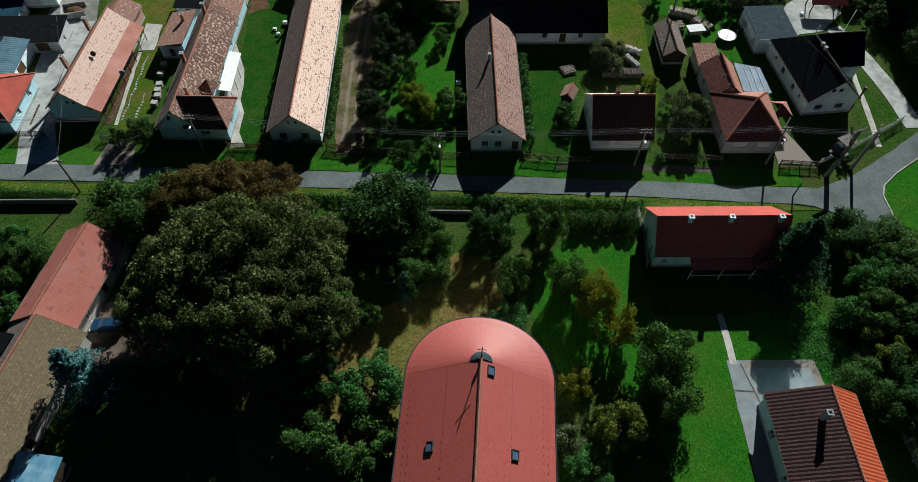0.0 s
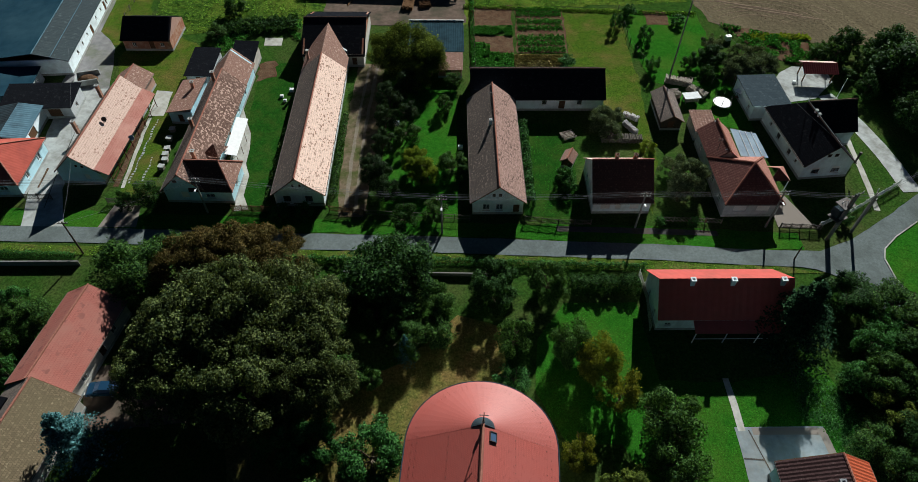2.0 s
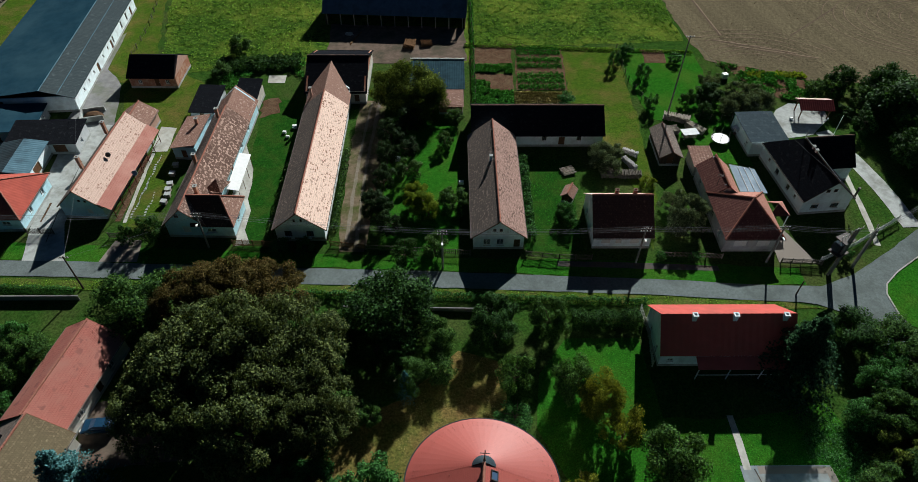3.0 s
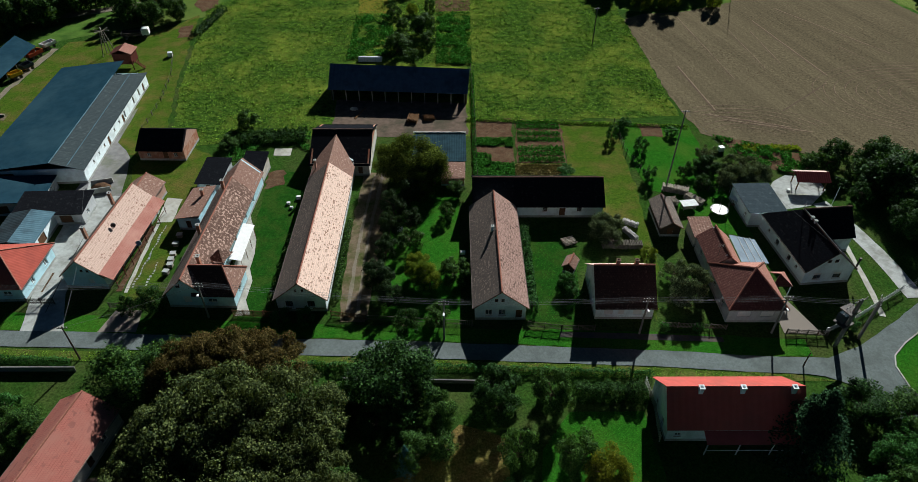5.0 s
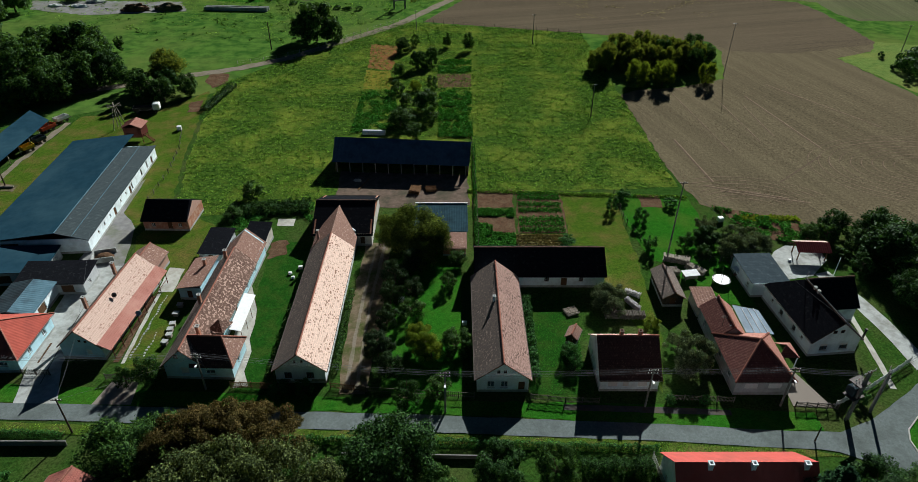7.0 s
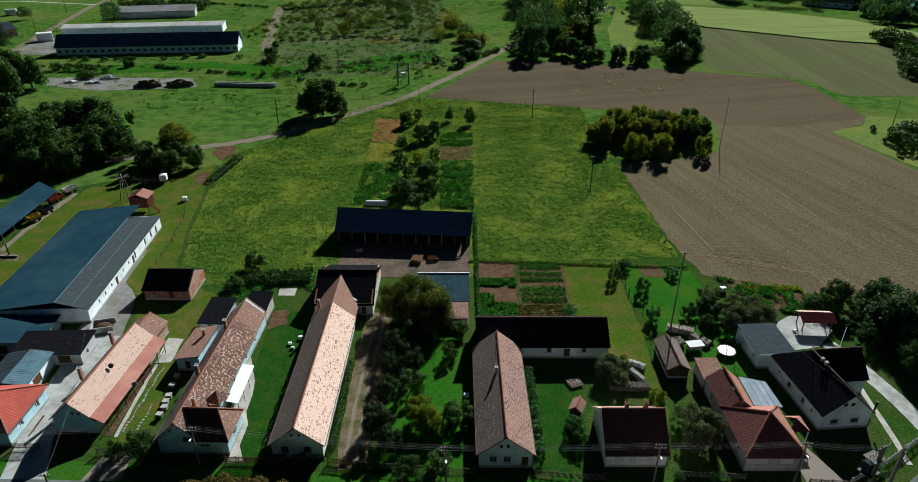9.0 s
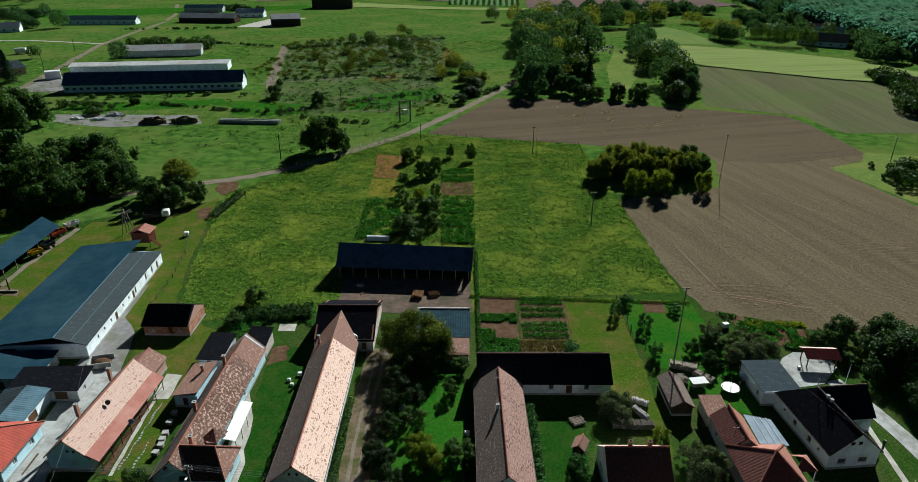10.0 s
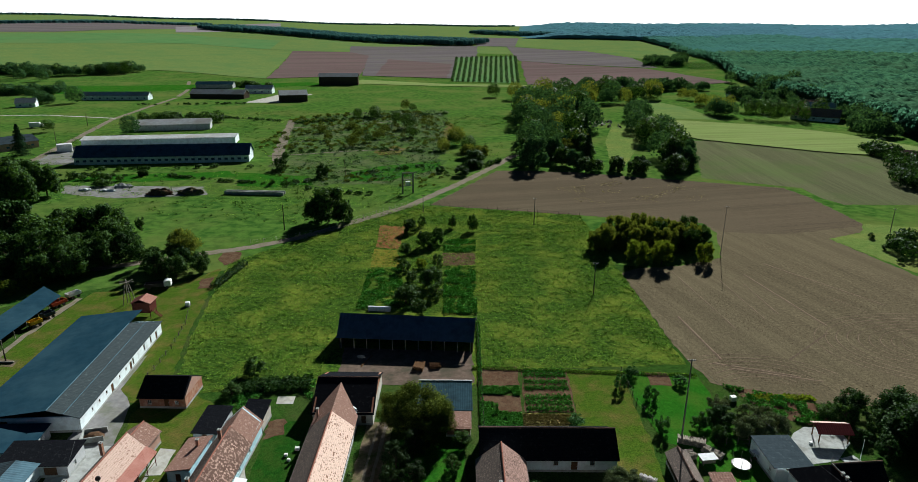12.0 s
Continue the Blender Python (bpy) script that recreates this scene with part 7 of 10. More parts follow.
# gardens to the right
plant("grey", [(51.6, 109.8, 2.2, 2.6), (53.8, 101.0, 2.6, 3.4), (58.6, 101.6, 2.6, 3.2), (55.6, 105.8, 2.4, 2.8), (59.6, 106.0, 2.0, 2.4)])
plant("green", [(50.4, 105.5, 2.3, 3.0), (45.7, 104.2, 2, 1.9), (47.7, 100.3, 2, 1.9), (85.3, 94, 4, 5.3), (84.4, 107.6, 4, 4.2), (76.8, 108.6, 3.4, 3.2), (83, 99.2, 3.5, 4.4), (76.5, 96.3, 2.4, 2.6), (74.5, 100.7, 1.4, 1.8)])
plant("dark", [(74.6, 106.6, 3.0, 2.8), (72.0, 108.0, 2.0, 2.2), (79.5, 103.5, 2.6, 3.0)])
plant("bush", [(39.1, 113.9, 2, 1.8), (38.5, 103.2, 2, 1.8), (34, 118.6, 2, 1.6), (22.5, 104.8, 1.5, 2.1), (37.7, 123.3, 1.5, 1.9), (47.2, 120, 1.2, 1.6)])
plant("dark", [(-44.4, 123.6, 2.5, 2.8), (-40.7, 118.6, 1, 1.9), (-46.4, 114.9, 1.5, 2.6), (-36, 120, 1, 1.6)])
# orchard in the meadow
plant("dark", [(-18.1, 226.6, 3, 3.1), (-14.2, 233.5, 2.5, 1.8), (-2.6, 232, 3, 2), (5, 228.7, 4, 2.6), (-11.9, 209.5, 3.5, 3.1), (-7.6, 212.8, 3.5, 2.9), (-17.9, 202, 2.5, 2.5), (-17.1, 186.5, 2.5, 2.4), (-6.9, 190.9, 2.5, 2), (-8.4, 174.2, 3.5, 4), (-13.9, 178, 2, 2.3), (-14.4, 162.3, 3, 4.1), (-10.8, 155.6, 2.5, 2.8), (-6.5, 165.7, 2.5, 2.8)])
plant("lime", [(-11.9, 189.5, 2, 2.3)])
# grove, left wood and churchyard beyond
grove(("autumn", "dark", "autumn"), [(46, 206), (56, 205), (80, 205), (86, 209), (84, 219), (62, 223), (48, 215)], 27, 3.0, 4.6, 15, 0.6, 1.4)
plant("lime", [(57.6, 195.0, 4.6, 4.2), (65.2, 193.6, 4.8, 4.0), (79.4, 195.4, 4.2, 3.4)])
grove(("dark", "dark", "green"), [(-135, 176), (-122, 173), (-110, 180), (-106, 200), (-123, 221), (-144, 226), (-160, 205)], 24, 4.5, 8.0, 5, 0.75)
grove(("dark",), [(-192, 262), (-173, 258), (-178, 275), (-200, 300), (-225, 300)], 7, 7, 11, 6, 0.8)
grove(("dark", "green"), [(-99, 180), (-78, 179), (-81, 192), (-99, 196)], 6, 3.2, 4.8, 7, 0.9)
plant("dark", [(-50.7, 238.9, 8, 7.5), (-45, 238.8, 5, 4.6), (-56.1, 238.6, 5, 4.8), (-117.8, 226.5, 4, 2.2)])
plant("lime", [(-124.2, 172.4, 3.4, 3.3), (-126.2, 165.2, 3, 3.1)])
plant("autumn", [(-89.2, 195.1, 6, 6.4)])
plant("spruce", [(-256.1, 371.4, 8, 7)])
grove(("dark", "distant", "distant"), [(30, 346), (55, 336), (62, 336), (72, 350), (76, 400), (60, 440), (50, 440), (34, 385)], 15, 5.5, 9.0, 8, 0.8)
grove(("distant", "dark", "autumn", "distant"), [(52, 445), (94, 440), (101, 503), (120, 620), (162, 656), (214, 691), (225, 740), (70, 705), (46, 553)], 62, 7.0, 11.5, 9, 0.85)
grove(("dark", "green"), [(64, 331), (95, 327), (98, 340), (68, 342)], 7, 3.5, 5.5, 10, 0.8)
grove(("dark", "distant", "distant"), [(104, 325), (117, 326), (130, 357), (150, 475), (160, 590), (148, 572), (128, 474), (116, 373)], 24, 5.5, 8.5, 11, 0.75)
plant("spruce", [(72.7, 360.1, 8.5, 4.6), (86.4, 478.2, 10, 6), (81.1, 414.2, 9, 4.9), (95, 505, 10, 6)])
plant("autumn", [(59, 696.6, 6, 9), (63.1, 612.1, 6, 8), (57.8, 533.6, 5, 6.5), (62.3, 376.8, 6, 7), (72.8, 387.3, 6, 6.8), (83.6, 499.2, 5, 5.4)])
plant("dark", [(37.1, 719.2, 6, 7.5), (-3.7, 413.5, 3, 4.4), (8.3, 358.3, 4, 6), (5.5, 392.2, 3, 4.8), (9.6, 343.6, 2, 4), (-70.3, 536.3, 4, 4.2), (-83.8, 535.7, 4, 2.8), (-92.8, 328.4, 3, 1.9), (-70.1, 314.8, 3, 2.1), (-89.3, 299.3, 2, 1.5), (-100, 365, 2.5, 2.6), (-160, 318, 2, 3)])

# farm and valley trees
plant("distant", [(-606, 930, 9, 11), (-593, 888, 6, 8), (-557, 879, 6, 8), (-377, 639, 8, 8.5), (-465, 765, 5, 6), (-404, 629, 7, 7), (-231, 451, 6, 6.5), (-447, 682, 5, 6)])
plant("dark", [(-574, 920, 5, 6), (-599, 986, 6, 8), (-547, 973, 7, 8), (-539, 991, 6, 8), (-506, 1004, 9, 10), (-522, 994, 8, 9), (-293, 458, 4, 4.5), (-69, 319, 4, 3.6), (-95, 335, 4, 4)])
plant("dark", [(-86, 547, 4, 4), (-71, 544, 4.5, 5), (-42, 585, 4, 3.5), (-49, 509, 3.5, 5), (-38, 485, 4.5, 6), (-33, 442, 3.5, 4.5), (-60, 421, 2, 3)])
plant("olive", [(-50, 600, 5, 4.5), (-68, 407, 2.5, 4), (-69, 437, 2.5, 4.2), (-54, 437, 2.5, 3.5), (-53, 459, 2.5, 3.5), (-88, 430, 2, 3), (-98, 460, 2, 3.2), (-80, 480, 2, 3)])
plant("autumn", [(-2, 415, 4, 6), (6, 372, 4.5, 6.5), (13, 376, 4, 5), (-10, 393, 2.5, 4)])
plant("green", [(1, 323, 3, 4.5), (7, 340, 3, 4), (-10, 330, 2, 3)])
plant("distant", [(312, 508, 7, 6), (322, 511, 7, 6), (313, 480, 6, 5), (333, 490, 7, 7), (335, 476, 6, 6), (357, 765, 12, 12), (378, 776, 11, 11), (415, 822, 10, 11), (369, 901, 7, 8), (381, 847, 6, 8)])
plant("dark", [(246, 553, 8, 4), (252, 547, 9, 4), (257, 544, 9, 4.2), (262, 541, 8, 4), (268, 540, 9, 4.5), (275, 540, 8, 4), (288, 548, 9, 6), (310, 560, 9, 7), (281, 528, 7, 4.5)])
plant("autumn", [(229, 593, 9, 5.5), (230, 579, 9, 5.5), (235, 572, 9, 5), (241, 581, 9, 5), (244, 657, 6, 6), (246, 693, 5, 6), (239, 703, 5, 6), (236, 640, 6, 6)])
for k in range(18):
    tree("lime" if k % 3 else "green", 150 + 9.5 * (k % 6) - 3.2 * (k // 6), 222 - 2.2 * (k % 6) - 13 * (k // 6), 1.3, 1.3)
plant("dark", [(182, 205, 3, 4), (190, 212, 3.5, 4.5), (196, 200, 3, 4), (176, 192, 3, 3.6), (204, 208, 4, 5)])

# ---- woods, hedges, crops ----
def stuff_trees(name, rows, material, label, seed, per=30, leaf=0.42, category="wood", up=0.0):
    """Many far trees in one mesh: each a rounded heap of leaf clumps. rows: x, y, radius, height."""
    rng = np.random.default_rng(seed)
    rows = np.array(rows)
    n = len(rows)
    d = rng.normal(0, 1, (n, per, 3))
    d[..., 2] = np.abs(d[..., 2]) * 1.1 - 0.6
    d /= np.linalg.norm(d, axis=2)[..., None]
    rad = rows[:, 2][:, None, None] * rng.uniform(0.7, 1.05, (n, per, 1))
    z0 = np.array([height(x, y) for x, y in rows[:, :2]])
    pos = d * rad
    pos[..., 2] *= (rows[:, 3] / rows[:, 2] * 0.55)[:, None]
    pos += np.stack([rows[:, 0], rows[:, 1], z0 + rows[:, 3] * 0.5], 1)[:, None, :]
    size = np.repeat(rows[:, 2] * leaf, per)
    v, f = leaf_quads(rng, pos.reshape(-1, 3), d.reshape(-1, 3) * 1.4 + np.array([0.0, 0.0, up]), size)
    me = arrays_mesh(name, v, f)
    me.materials.append(M[material])
    return tagged(new(name, me), label, category, kind="stuff")


def stuff_lumps(name, rows, material, label, seed, category="forest", fine=2):
    """A closed canopy of far trees in one mesh: each crown a rough rounded dome. rows: x, y, radius, top, half height."""
    rng = np.random.default_rng(seed)
    bm = bmesh.new()
    bmesh.ops.create_icosphere(bm, subdivisions=fine, radius=1.0)
    bmesh.ops.delete(bm, geom=[v for v in bm.verts if v.co.z < -0.6], context="VERTS")
    bm.verts.index_update()
    base = np.array([v.co[:] for v in bm.verts])
    faces = np.array([[v.index for v in f.verts] for f in bm.faces])
    bm.free()
    rows = np.array(rows)
    n, k = len(rows), len(base)
    z0 = np.array([height(x, y) for x, y in rows[:, :2]])
    q = rng.uniform(0.85, 1.15, (n, k, 1))
    pos = base[None] * q * rows[:, 2][:, None, None]
    pos[..., 2] *= (rows[:, 4] / rows[:, 2])[:, None]
    pos += np.stack([rows[:, 0], rows[:, 1], z0 + rows[:, 3] - rows[:, 4]], 1)[:, None, :]
    f = (faces[None] + (np.arange(n) * k)[:, None, None]).reshape(-1, 3)
    me = arrays_mesh(name, pos.reshape(-1, 3), f)
    me.polygons.foreach_set("use_smooth", np.ones(len(me.polygons), dtype=bool))
    me.materials.append(M[material])
    return tagged(new(name, me), label, category, kind="stuff")


def strew(name, n, inside, material, label, seed, size, lift=0.1, up=0.6, category="grass"):
    """Leaf clumps or tufts strewn on the ground. inside(rng) gives a place or None."""
    rng = np.random.default_rng(seed)
    r2 = random.Random(seed)
    pts = []
    while len(pts) < n:
        p = inside(r2)
        if p:
            pts.append((p[0], p[1], height(p[0], p[1]) + (p[2] if len(p) > 2 else lift) * r2.uniform(0.3, 1.2)))
    pos = np.array(pts)
    out = np.tile(np.array([0.0, 0.0, up]), (n, 1))
    v, f = leaf_quads(rng, pos, out, size)
    me = arrays_mesh(name, v, f)
    me.materials.append(M[material])
    return tagged(new(name, me), label, category, kind="stuff")


def scatter_in(poly, clump=0.0, scale=0.2, lift=None):
    x0, x1 = min(p[0] for p in poly), max(p[0] for p in poly)
    y0, y1 = min(p[1] for p in poly), max(p[1] for p in poly)

    def f(rng):
        x, y = rng.uniform(x0, x1), rng.uniform(y0, y1)
        if not in_polygon(poly, x, y):
            return None
        if clump and noise.noise(Vector((x * scale, y * scale, 3.0))) < rng.uniform(-0.5, 0.5) * (1 - clump) + clump * 0.12:
            return None
        return (x, y) if lift is None else (x, y, lift)
    return f


def hedge(name, a, b, width, tall, material, label, n, leaf=0.11):
    """A hedge as one thing: a core of stems and a coat of leaves."""
    a, b = Vector((*a, 0)), Vector((*b, 0))
    ob = thing(name, a.x, a.y, math.degrees(math.atan2(b.y - a.y, b.x - a.x)), 0, label, "hedge")
    L = (b - a).length
    cb = bmesh.new()
    for k in range(int(L / 0.6) + 1):
        x = min(L, k * 0.6)
        rod(cb, (x, 0, 0), (x + 0.1, 0.05, tall * 0.8), 0.03, 0.015, 5)
    tagged(part("woody_core", cb, M["bark"], ob), kind="stuff")
    rng = np.random.default_rng(int(L * 10 + tall * 7))
    x = rng.uniform(0, L, n)
    wob = 1 + 0.13 * np.sin(x * 1.7) + 0.1 * np.sin(x * 4.3 + 1)
    a_ = rng.uniform(-0.25, math.pi + 0.25, n)
    q = 1 - 0.35 * rng.random(n) ** 2
    sq = np.minimum(1 / (np.maximum(np.abs(np.cos(a_)), np.abs(np.sin(a_))) + 1e-6), 1.3)
    pos = np.stack([x, width / 2 * np.cos(a_) * q * sq * wob, np.maximum(0.04, tall * (0.12 + 0.88 * np.sin(a_) * q * np.minimum(sq, 1.05)) * wob)], 1)
    out = np.stack([0 * x, np.cos(a_), np.sin(a_)], 1)
    v, f = leaf_quads(rng, pos, out, leaf)
    part("foliage", arrays_mesh("foliage", v, f), M[material], ob)
    return ob


for leaf_, rows_ in sorted((k, v) for k, v in FAR_TREES.items() if v):
    stuff_trees("far_trees", rows_, leaf_, "leafy trees round the far churchyard, farm and valley", 50 + len(rows_), 900, 0.088, "trees")

rng_f = random.Random(77)
FOOT = ((5.0, 2300), (10, 2250), (15, 2150), (18, 1700), (20.5, 1330), (21.7, 1194), (22.8, 1037), (26, 815), (29.7, 723), (32, 645), (35.6, 560), (42, 480))


def foot_at(az):
    for (a0, r0), (a1, r1) in zip(FOOT, FOOT[1:]):
        if a0 <= az <= a1:
            return r0 + (r1 - r0) * (az - a0) / (a1 - a0)
    return 1e9


def canopy_sheet():
    """The closed canopy of the wooded hillside: one bumpy sheet of crowns, in three ragged belts, hazier in colour with
    distance.
    """
    rng = random.Random(8)
    azs = [5.0 + 0.14 * k for k in range(265)]
    rows = 640
    verts, ground, band = [], [], []
    for az in azs:
        foot = foot_at(min(az, 41.99))
        a = radians(az)
        for k in range(rows + 1):
            r = foot * (3900.0 / foot) ** (k / rows)
            x, y = r * math.sin(a), r * math.cos(a)
            cell = 8.5 + max(0.0, r - 900) * 0.006
            d, _ = mathutils.noise.voronoi(Vector((x / cell, y / cell, 0.0)))
            crown = (0.7 - 0.38 * smooth(800, 2300, r)) * cell * (0.62 - d[0]) + 0.2 * cell * mathutils.noise.noise(Vector((x * 0.4, y * 0.4, 1.0)))
            verts.append((x, y, height(x, y) + ((12.5 + crown) * smooth(4.6, 9.0, az) if k else 4.0 * smooth(4.6, 9.0, az)) + 3.0 * mathutils.noise.noise(Vector((x * 0.012, y * 0.012, 4.0)))))
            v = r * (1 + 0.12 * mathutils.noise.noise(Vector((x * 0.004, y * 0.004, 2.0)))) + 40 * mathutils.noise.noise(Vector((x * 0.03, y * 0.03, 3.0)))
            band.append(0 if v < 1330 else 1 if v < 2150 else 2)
    n = rows + 1
    faces = ([], [], [])
    for i in range(len(azs) - 1):
        for k in range(rows):
            p = i * n + k
            faces[band[p]].append((p, p + n, p + n + 1, p + 1))
    verts = np.array(verts)
    looks = (("canopy_near", "dense green forest on the hillside"), ("canopy_hazed", "forest higher on the hillside in a haze-tinted green"), ("canopy_hazed_far", "distant forest up to the skyline, coloured blue for haze"))
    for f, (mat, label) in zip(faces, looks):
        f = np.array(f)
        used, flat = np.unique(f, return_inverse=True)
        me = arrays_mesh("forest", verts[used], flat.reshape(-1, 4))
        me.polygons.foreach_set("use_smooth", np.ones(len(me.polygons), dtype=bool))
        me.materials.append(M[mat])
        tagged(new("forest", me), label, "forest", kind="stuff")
    edge = []
    for k in range(900):
        az = rng.uniform(17.5, 41.9)
        r = foot_at(az) * rng.uniform(0.985, 1.02)
        edge.append((r * math.sin(radians(az)), r * math.cos(radians(az)), rng.uniform(3.5, 6.5), rng.uniform(11, 17)))
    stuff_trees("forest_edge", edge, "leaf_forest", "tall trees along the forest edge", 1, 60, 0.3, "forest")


canopy_sheet()


def belt(points, width, spacing, R, tall, seed, dome=False):
    rng = random.Random(seed)
    rows = []
    for (x0, y0), (x1, y1) in zip(points, points[1:]):
        L = math.hypot(x1 - x0, y1 - y0)
        for k in range(int(L * width / spacing ** 2) + 1):
            f, g = rng.random(), rng.uniform(-0.5, 0.5)
            nx, ny = -(y1 - y0) / L, (x1 - x0) / L
            q = rng.uniform(0.6, 1.25)
            rows.append((x0 + (x1 - x0) * f + nx * g * width, y0 + (y1 - y0) * f + ny * g * width, R * q, tall * (0.8 + 0.25 * q if dome else q)) + ((tall * (0.85 if tall < 11 else 0.55),) if dome else ()))
    return rows


stuff_lumps("wood", belt([(-900, 2460), (-613, 2330), (-334, 2120), (50, 1930)], 150, 8, 8, 15, 3, True), "leaf_wood_hazed", "dark wood on the far plateau", 3, fine=1)
stuff_lumps("wood", belt([(-1700, 2000), (-1482, 2200), (-1246, 2480), (-1000, 2700)], 50, 8, 9, 9, 4, True), "leaf_wood_hazed", "dark wood strip on the far hill", 4, fine=1)
stuff_lumps("wood", belt([(-2700, 2450), (-2350, 2950), (-1700, 3350), (-900, 3680), (0, 3780), (300, 3780)], 50, 10, 12, 9, 5, True), "leaf_wood_hazed", "wooded skyline of the far hills", 5, fine=1)
stuff_lumps("wood", belt([(60, 2600), (330, 2450)], 120, 10, 9, 13, 6, True), "leaf_wood_hazed", "distant wood beyond the fields", 6, fine=1)
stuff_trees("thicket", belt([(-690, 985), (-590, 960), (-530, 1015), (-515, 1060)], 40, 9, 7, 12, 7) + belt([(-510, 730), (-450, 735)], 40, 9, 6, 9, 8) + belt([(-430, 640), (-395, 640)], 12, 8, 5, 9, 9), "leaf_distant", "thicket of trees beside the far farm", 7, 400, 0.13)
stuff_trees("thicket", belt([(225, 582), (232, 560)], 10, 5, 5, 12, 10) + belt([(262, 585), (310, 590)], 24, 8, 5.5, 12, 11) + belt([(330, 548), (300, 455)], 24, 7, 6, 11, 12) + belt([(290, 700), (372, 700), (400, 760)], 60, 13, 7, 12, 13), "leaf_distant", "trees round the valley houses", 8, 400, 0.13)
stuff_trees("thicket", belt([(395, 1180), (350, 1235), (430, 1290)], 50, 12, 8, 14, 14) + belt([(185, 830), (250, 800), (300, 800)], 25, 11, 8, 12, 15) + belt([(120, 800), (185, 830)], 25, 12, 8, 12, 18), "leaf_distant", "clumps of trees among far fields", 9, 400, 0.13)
stuff_trees("thicket", belt([(258, 408), (258, 386), (244, 343), (216, 292)], 18, 6, 4, 6, 16) + belt([(160, 222), (151, 206), (156, 196)], 8, 4, 3, 4, 17), "leaf_green", "bushy field edge on the slope", 10, 200, 0.14)
stuff_trees("scrub", belt([(-128, 500), (-20, 540)], 100, 8, 1.9, 2.0, 20) + belt([(-130, 430), (-10, 440)], 80, 8, 1.6, 1.5, 21) + belt([(-100, 330), (-10, 310)], 30, 8, 1.3, 1.0, 22), "leaf_olive", "scrubby bushes on waste ground", 11, 90, 0.2)
stuff_trees("scrub", belt([(-250, 520), (-190, 505)], 20, 7, 4.5, 7, 23) + belt([(-195, 312), (-165, 300)], 14, 6, 2.5, 3, 24) + belt([(-300, 830), (-230, 835)], 20, 9, 5, 6, 25), "leaf_dark", "bushes round the cattle sheds", 12, 300, 0.14)
stuff_trees("scrub", belt([(-12, 316), (22, 358)], 5, 4, 1.8, 2.2, 26) + belt([(-195, 330), (-110, 342)], 5, 5, 1.7, 1.6, 27), "leaf_green", "bushes along the track", 13, 70, 0.24)
stuff_trees("weeds", belt([(-205.9, 318.2), (-143.2, 317.0), (-85.0, 298.1), (-38.2, 281.1)], 3, 2.6, 1.3, 1.2, 71) + belt([(-85.6, 300.5), (-55.3, 321.8), (-20.6, 344.6)], 3, 2.8, 1.4, 1.4, 72) + belt([(-130.5, 504.3), (-80.2, 536.9), (-7.8, 570.3)], 5, 3.0, 1.8, 2.0, 73) + belt([(-100.1, 381.9), (-60.1, 396.8), (-8.8, 384.5)], 4, 3.0, 1.5, 1.5, 74) + belt([(-276.9, 522.2), (-226.2, 549.7), (-143.0, 517.0)], 4, 3.5, 1.6, 1.6, 75) + belt([(-207.8, 281.8), (-189.6, 291.1)], 6, 3.2, 1.8, 2.0, 76) + belt([(-311.6, 623.8), (-209.6, 638.5)], 4, 4.0, 1.8, 1.8, 77), "leaf_green", "rank weeds and low bushes along the ditches", 16, 60, 0.26)
vine = []
for k in range(13):
    f = k / 12
    for j in range(80):
        g = j / 79
        vine.append((-11 + 91 * f + (4 + 41 * f) * g + rng_f.uniform(-0.6, 0.6), 923 - 23 * f + (528 + 82 * f) * g, 2.0 + 0.9 * g, 3.0))
stuff_trees("vineyard", vine, "leaf_green", "vineyard with straight green rows", 14, 36, 0.28, "vineyard")
vine = []
for k in range(11):
    for j in range(18):
        vine.append((395 + 7 * k - j * 3.0, 1090 + 2 * k + 6 * j, 1.8, 2.6))
stuff_trees("vineyard", vine, "leaf_bright", "small vineyard with pale rows", 15, 24, 0.3, "vineyard")

# hedges
hedge("hedge", (-24, 57.55), (1.2, 56.9), 1.1, 1.0, "leaf_bright", "clipped green hedge along the road", 5200)
hedge("hedge", (1.2, 56.9), (27.9, 55.8), 1.1, 1.0, "leaf_bright", "clipped green hedge along the road", 5200)
hedge("hedge", (16.6, 52.6), (26.2, 52.5), 2.6, 1.9, "leaf_green", "thick square-cut garden hedge", 6500)
hedge("hedge", (-68, 58.9), (-53.6, 58.3), 1.1, 0.9, "leaf_bright", "clipped green hedge along the road", 3200)
hedge("hedge", (12.3, 68), (12.5, 87), 1.6, 1.9, "leaf_bright", "leafy vines along a house wall", 5200, 0.15)
hedge("hedge", (3.0, 126.6), (52.0, 123.8), 1.0, 0.5, "leaf_meadow", "tall unkempt grass at the garden end", 3000, 0.14)
hedge("hedge", (-27.8, 69), (-27.6, 86), 1.2, 1.3, "leaf_dark", "low shrubs along a house wall", 2600, 0.14)
hedge("hedge", (-18.2, 70), (-18.2, 90), 0.9, 1.2, "leaf_dark", "low shrubs along a house wall", 2600, 0.14)
hedge("hedge", (4.6, 105), (4.9, 150), 0.8, 0.7, "leaf_veg", "tall weeds along a garden fence", 2600, 0.16)
hedge("hedge", (31.2, 68), (31.4, 76), 0.9, 0.8, "leaf_yellow", "orange flower border beside a cottage", 1500, 0.09)
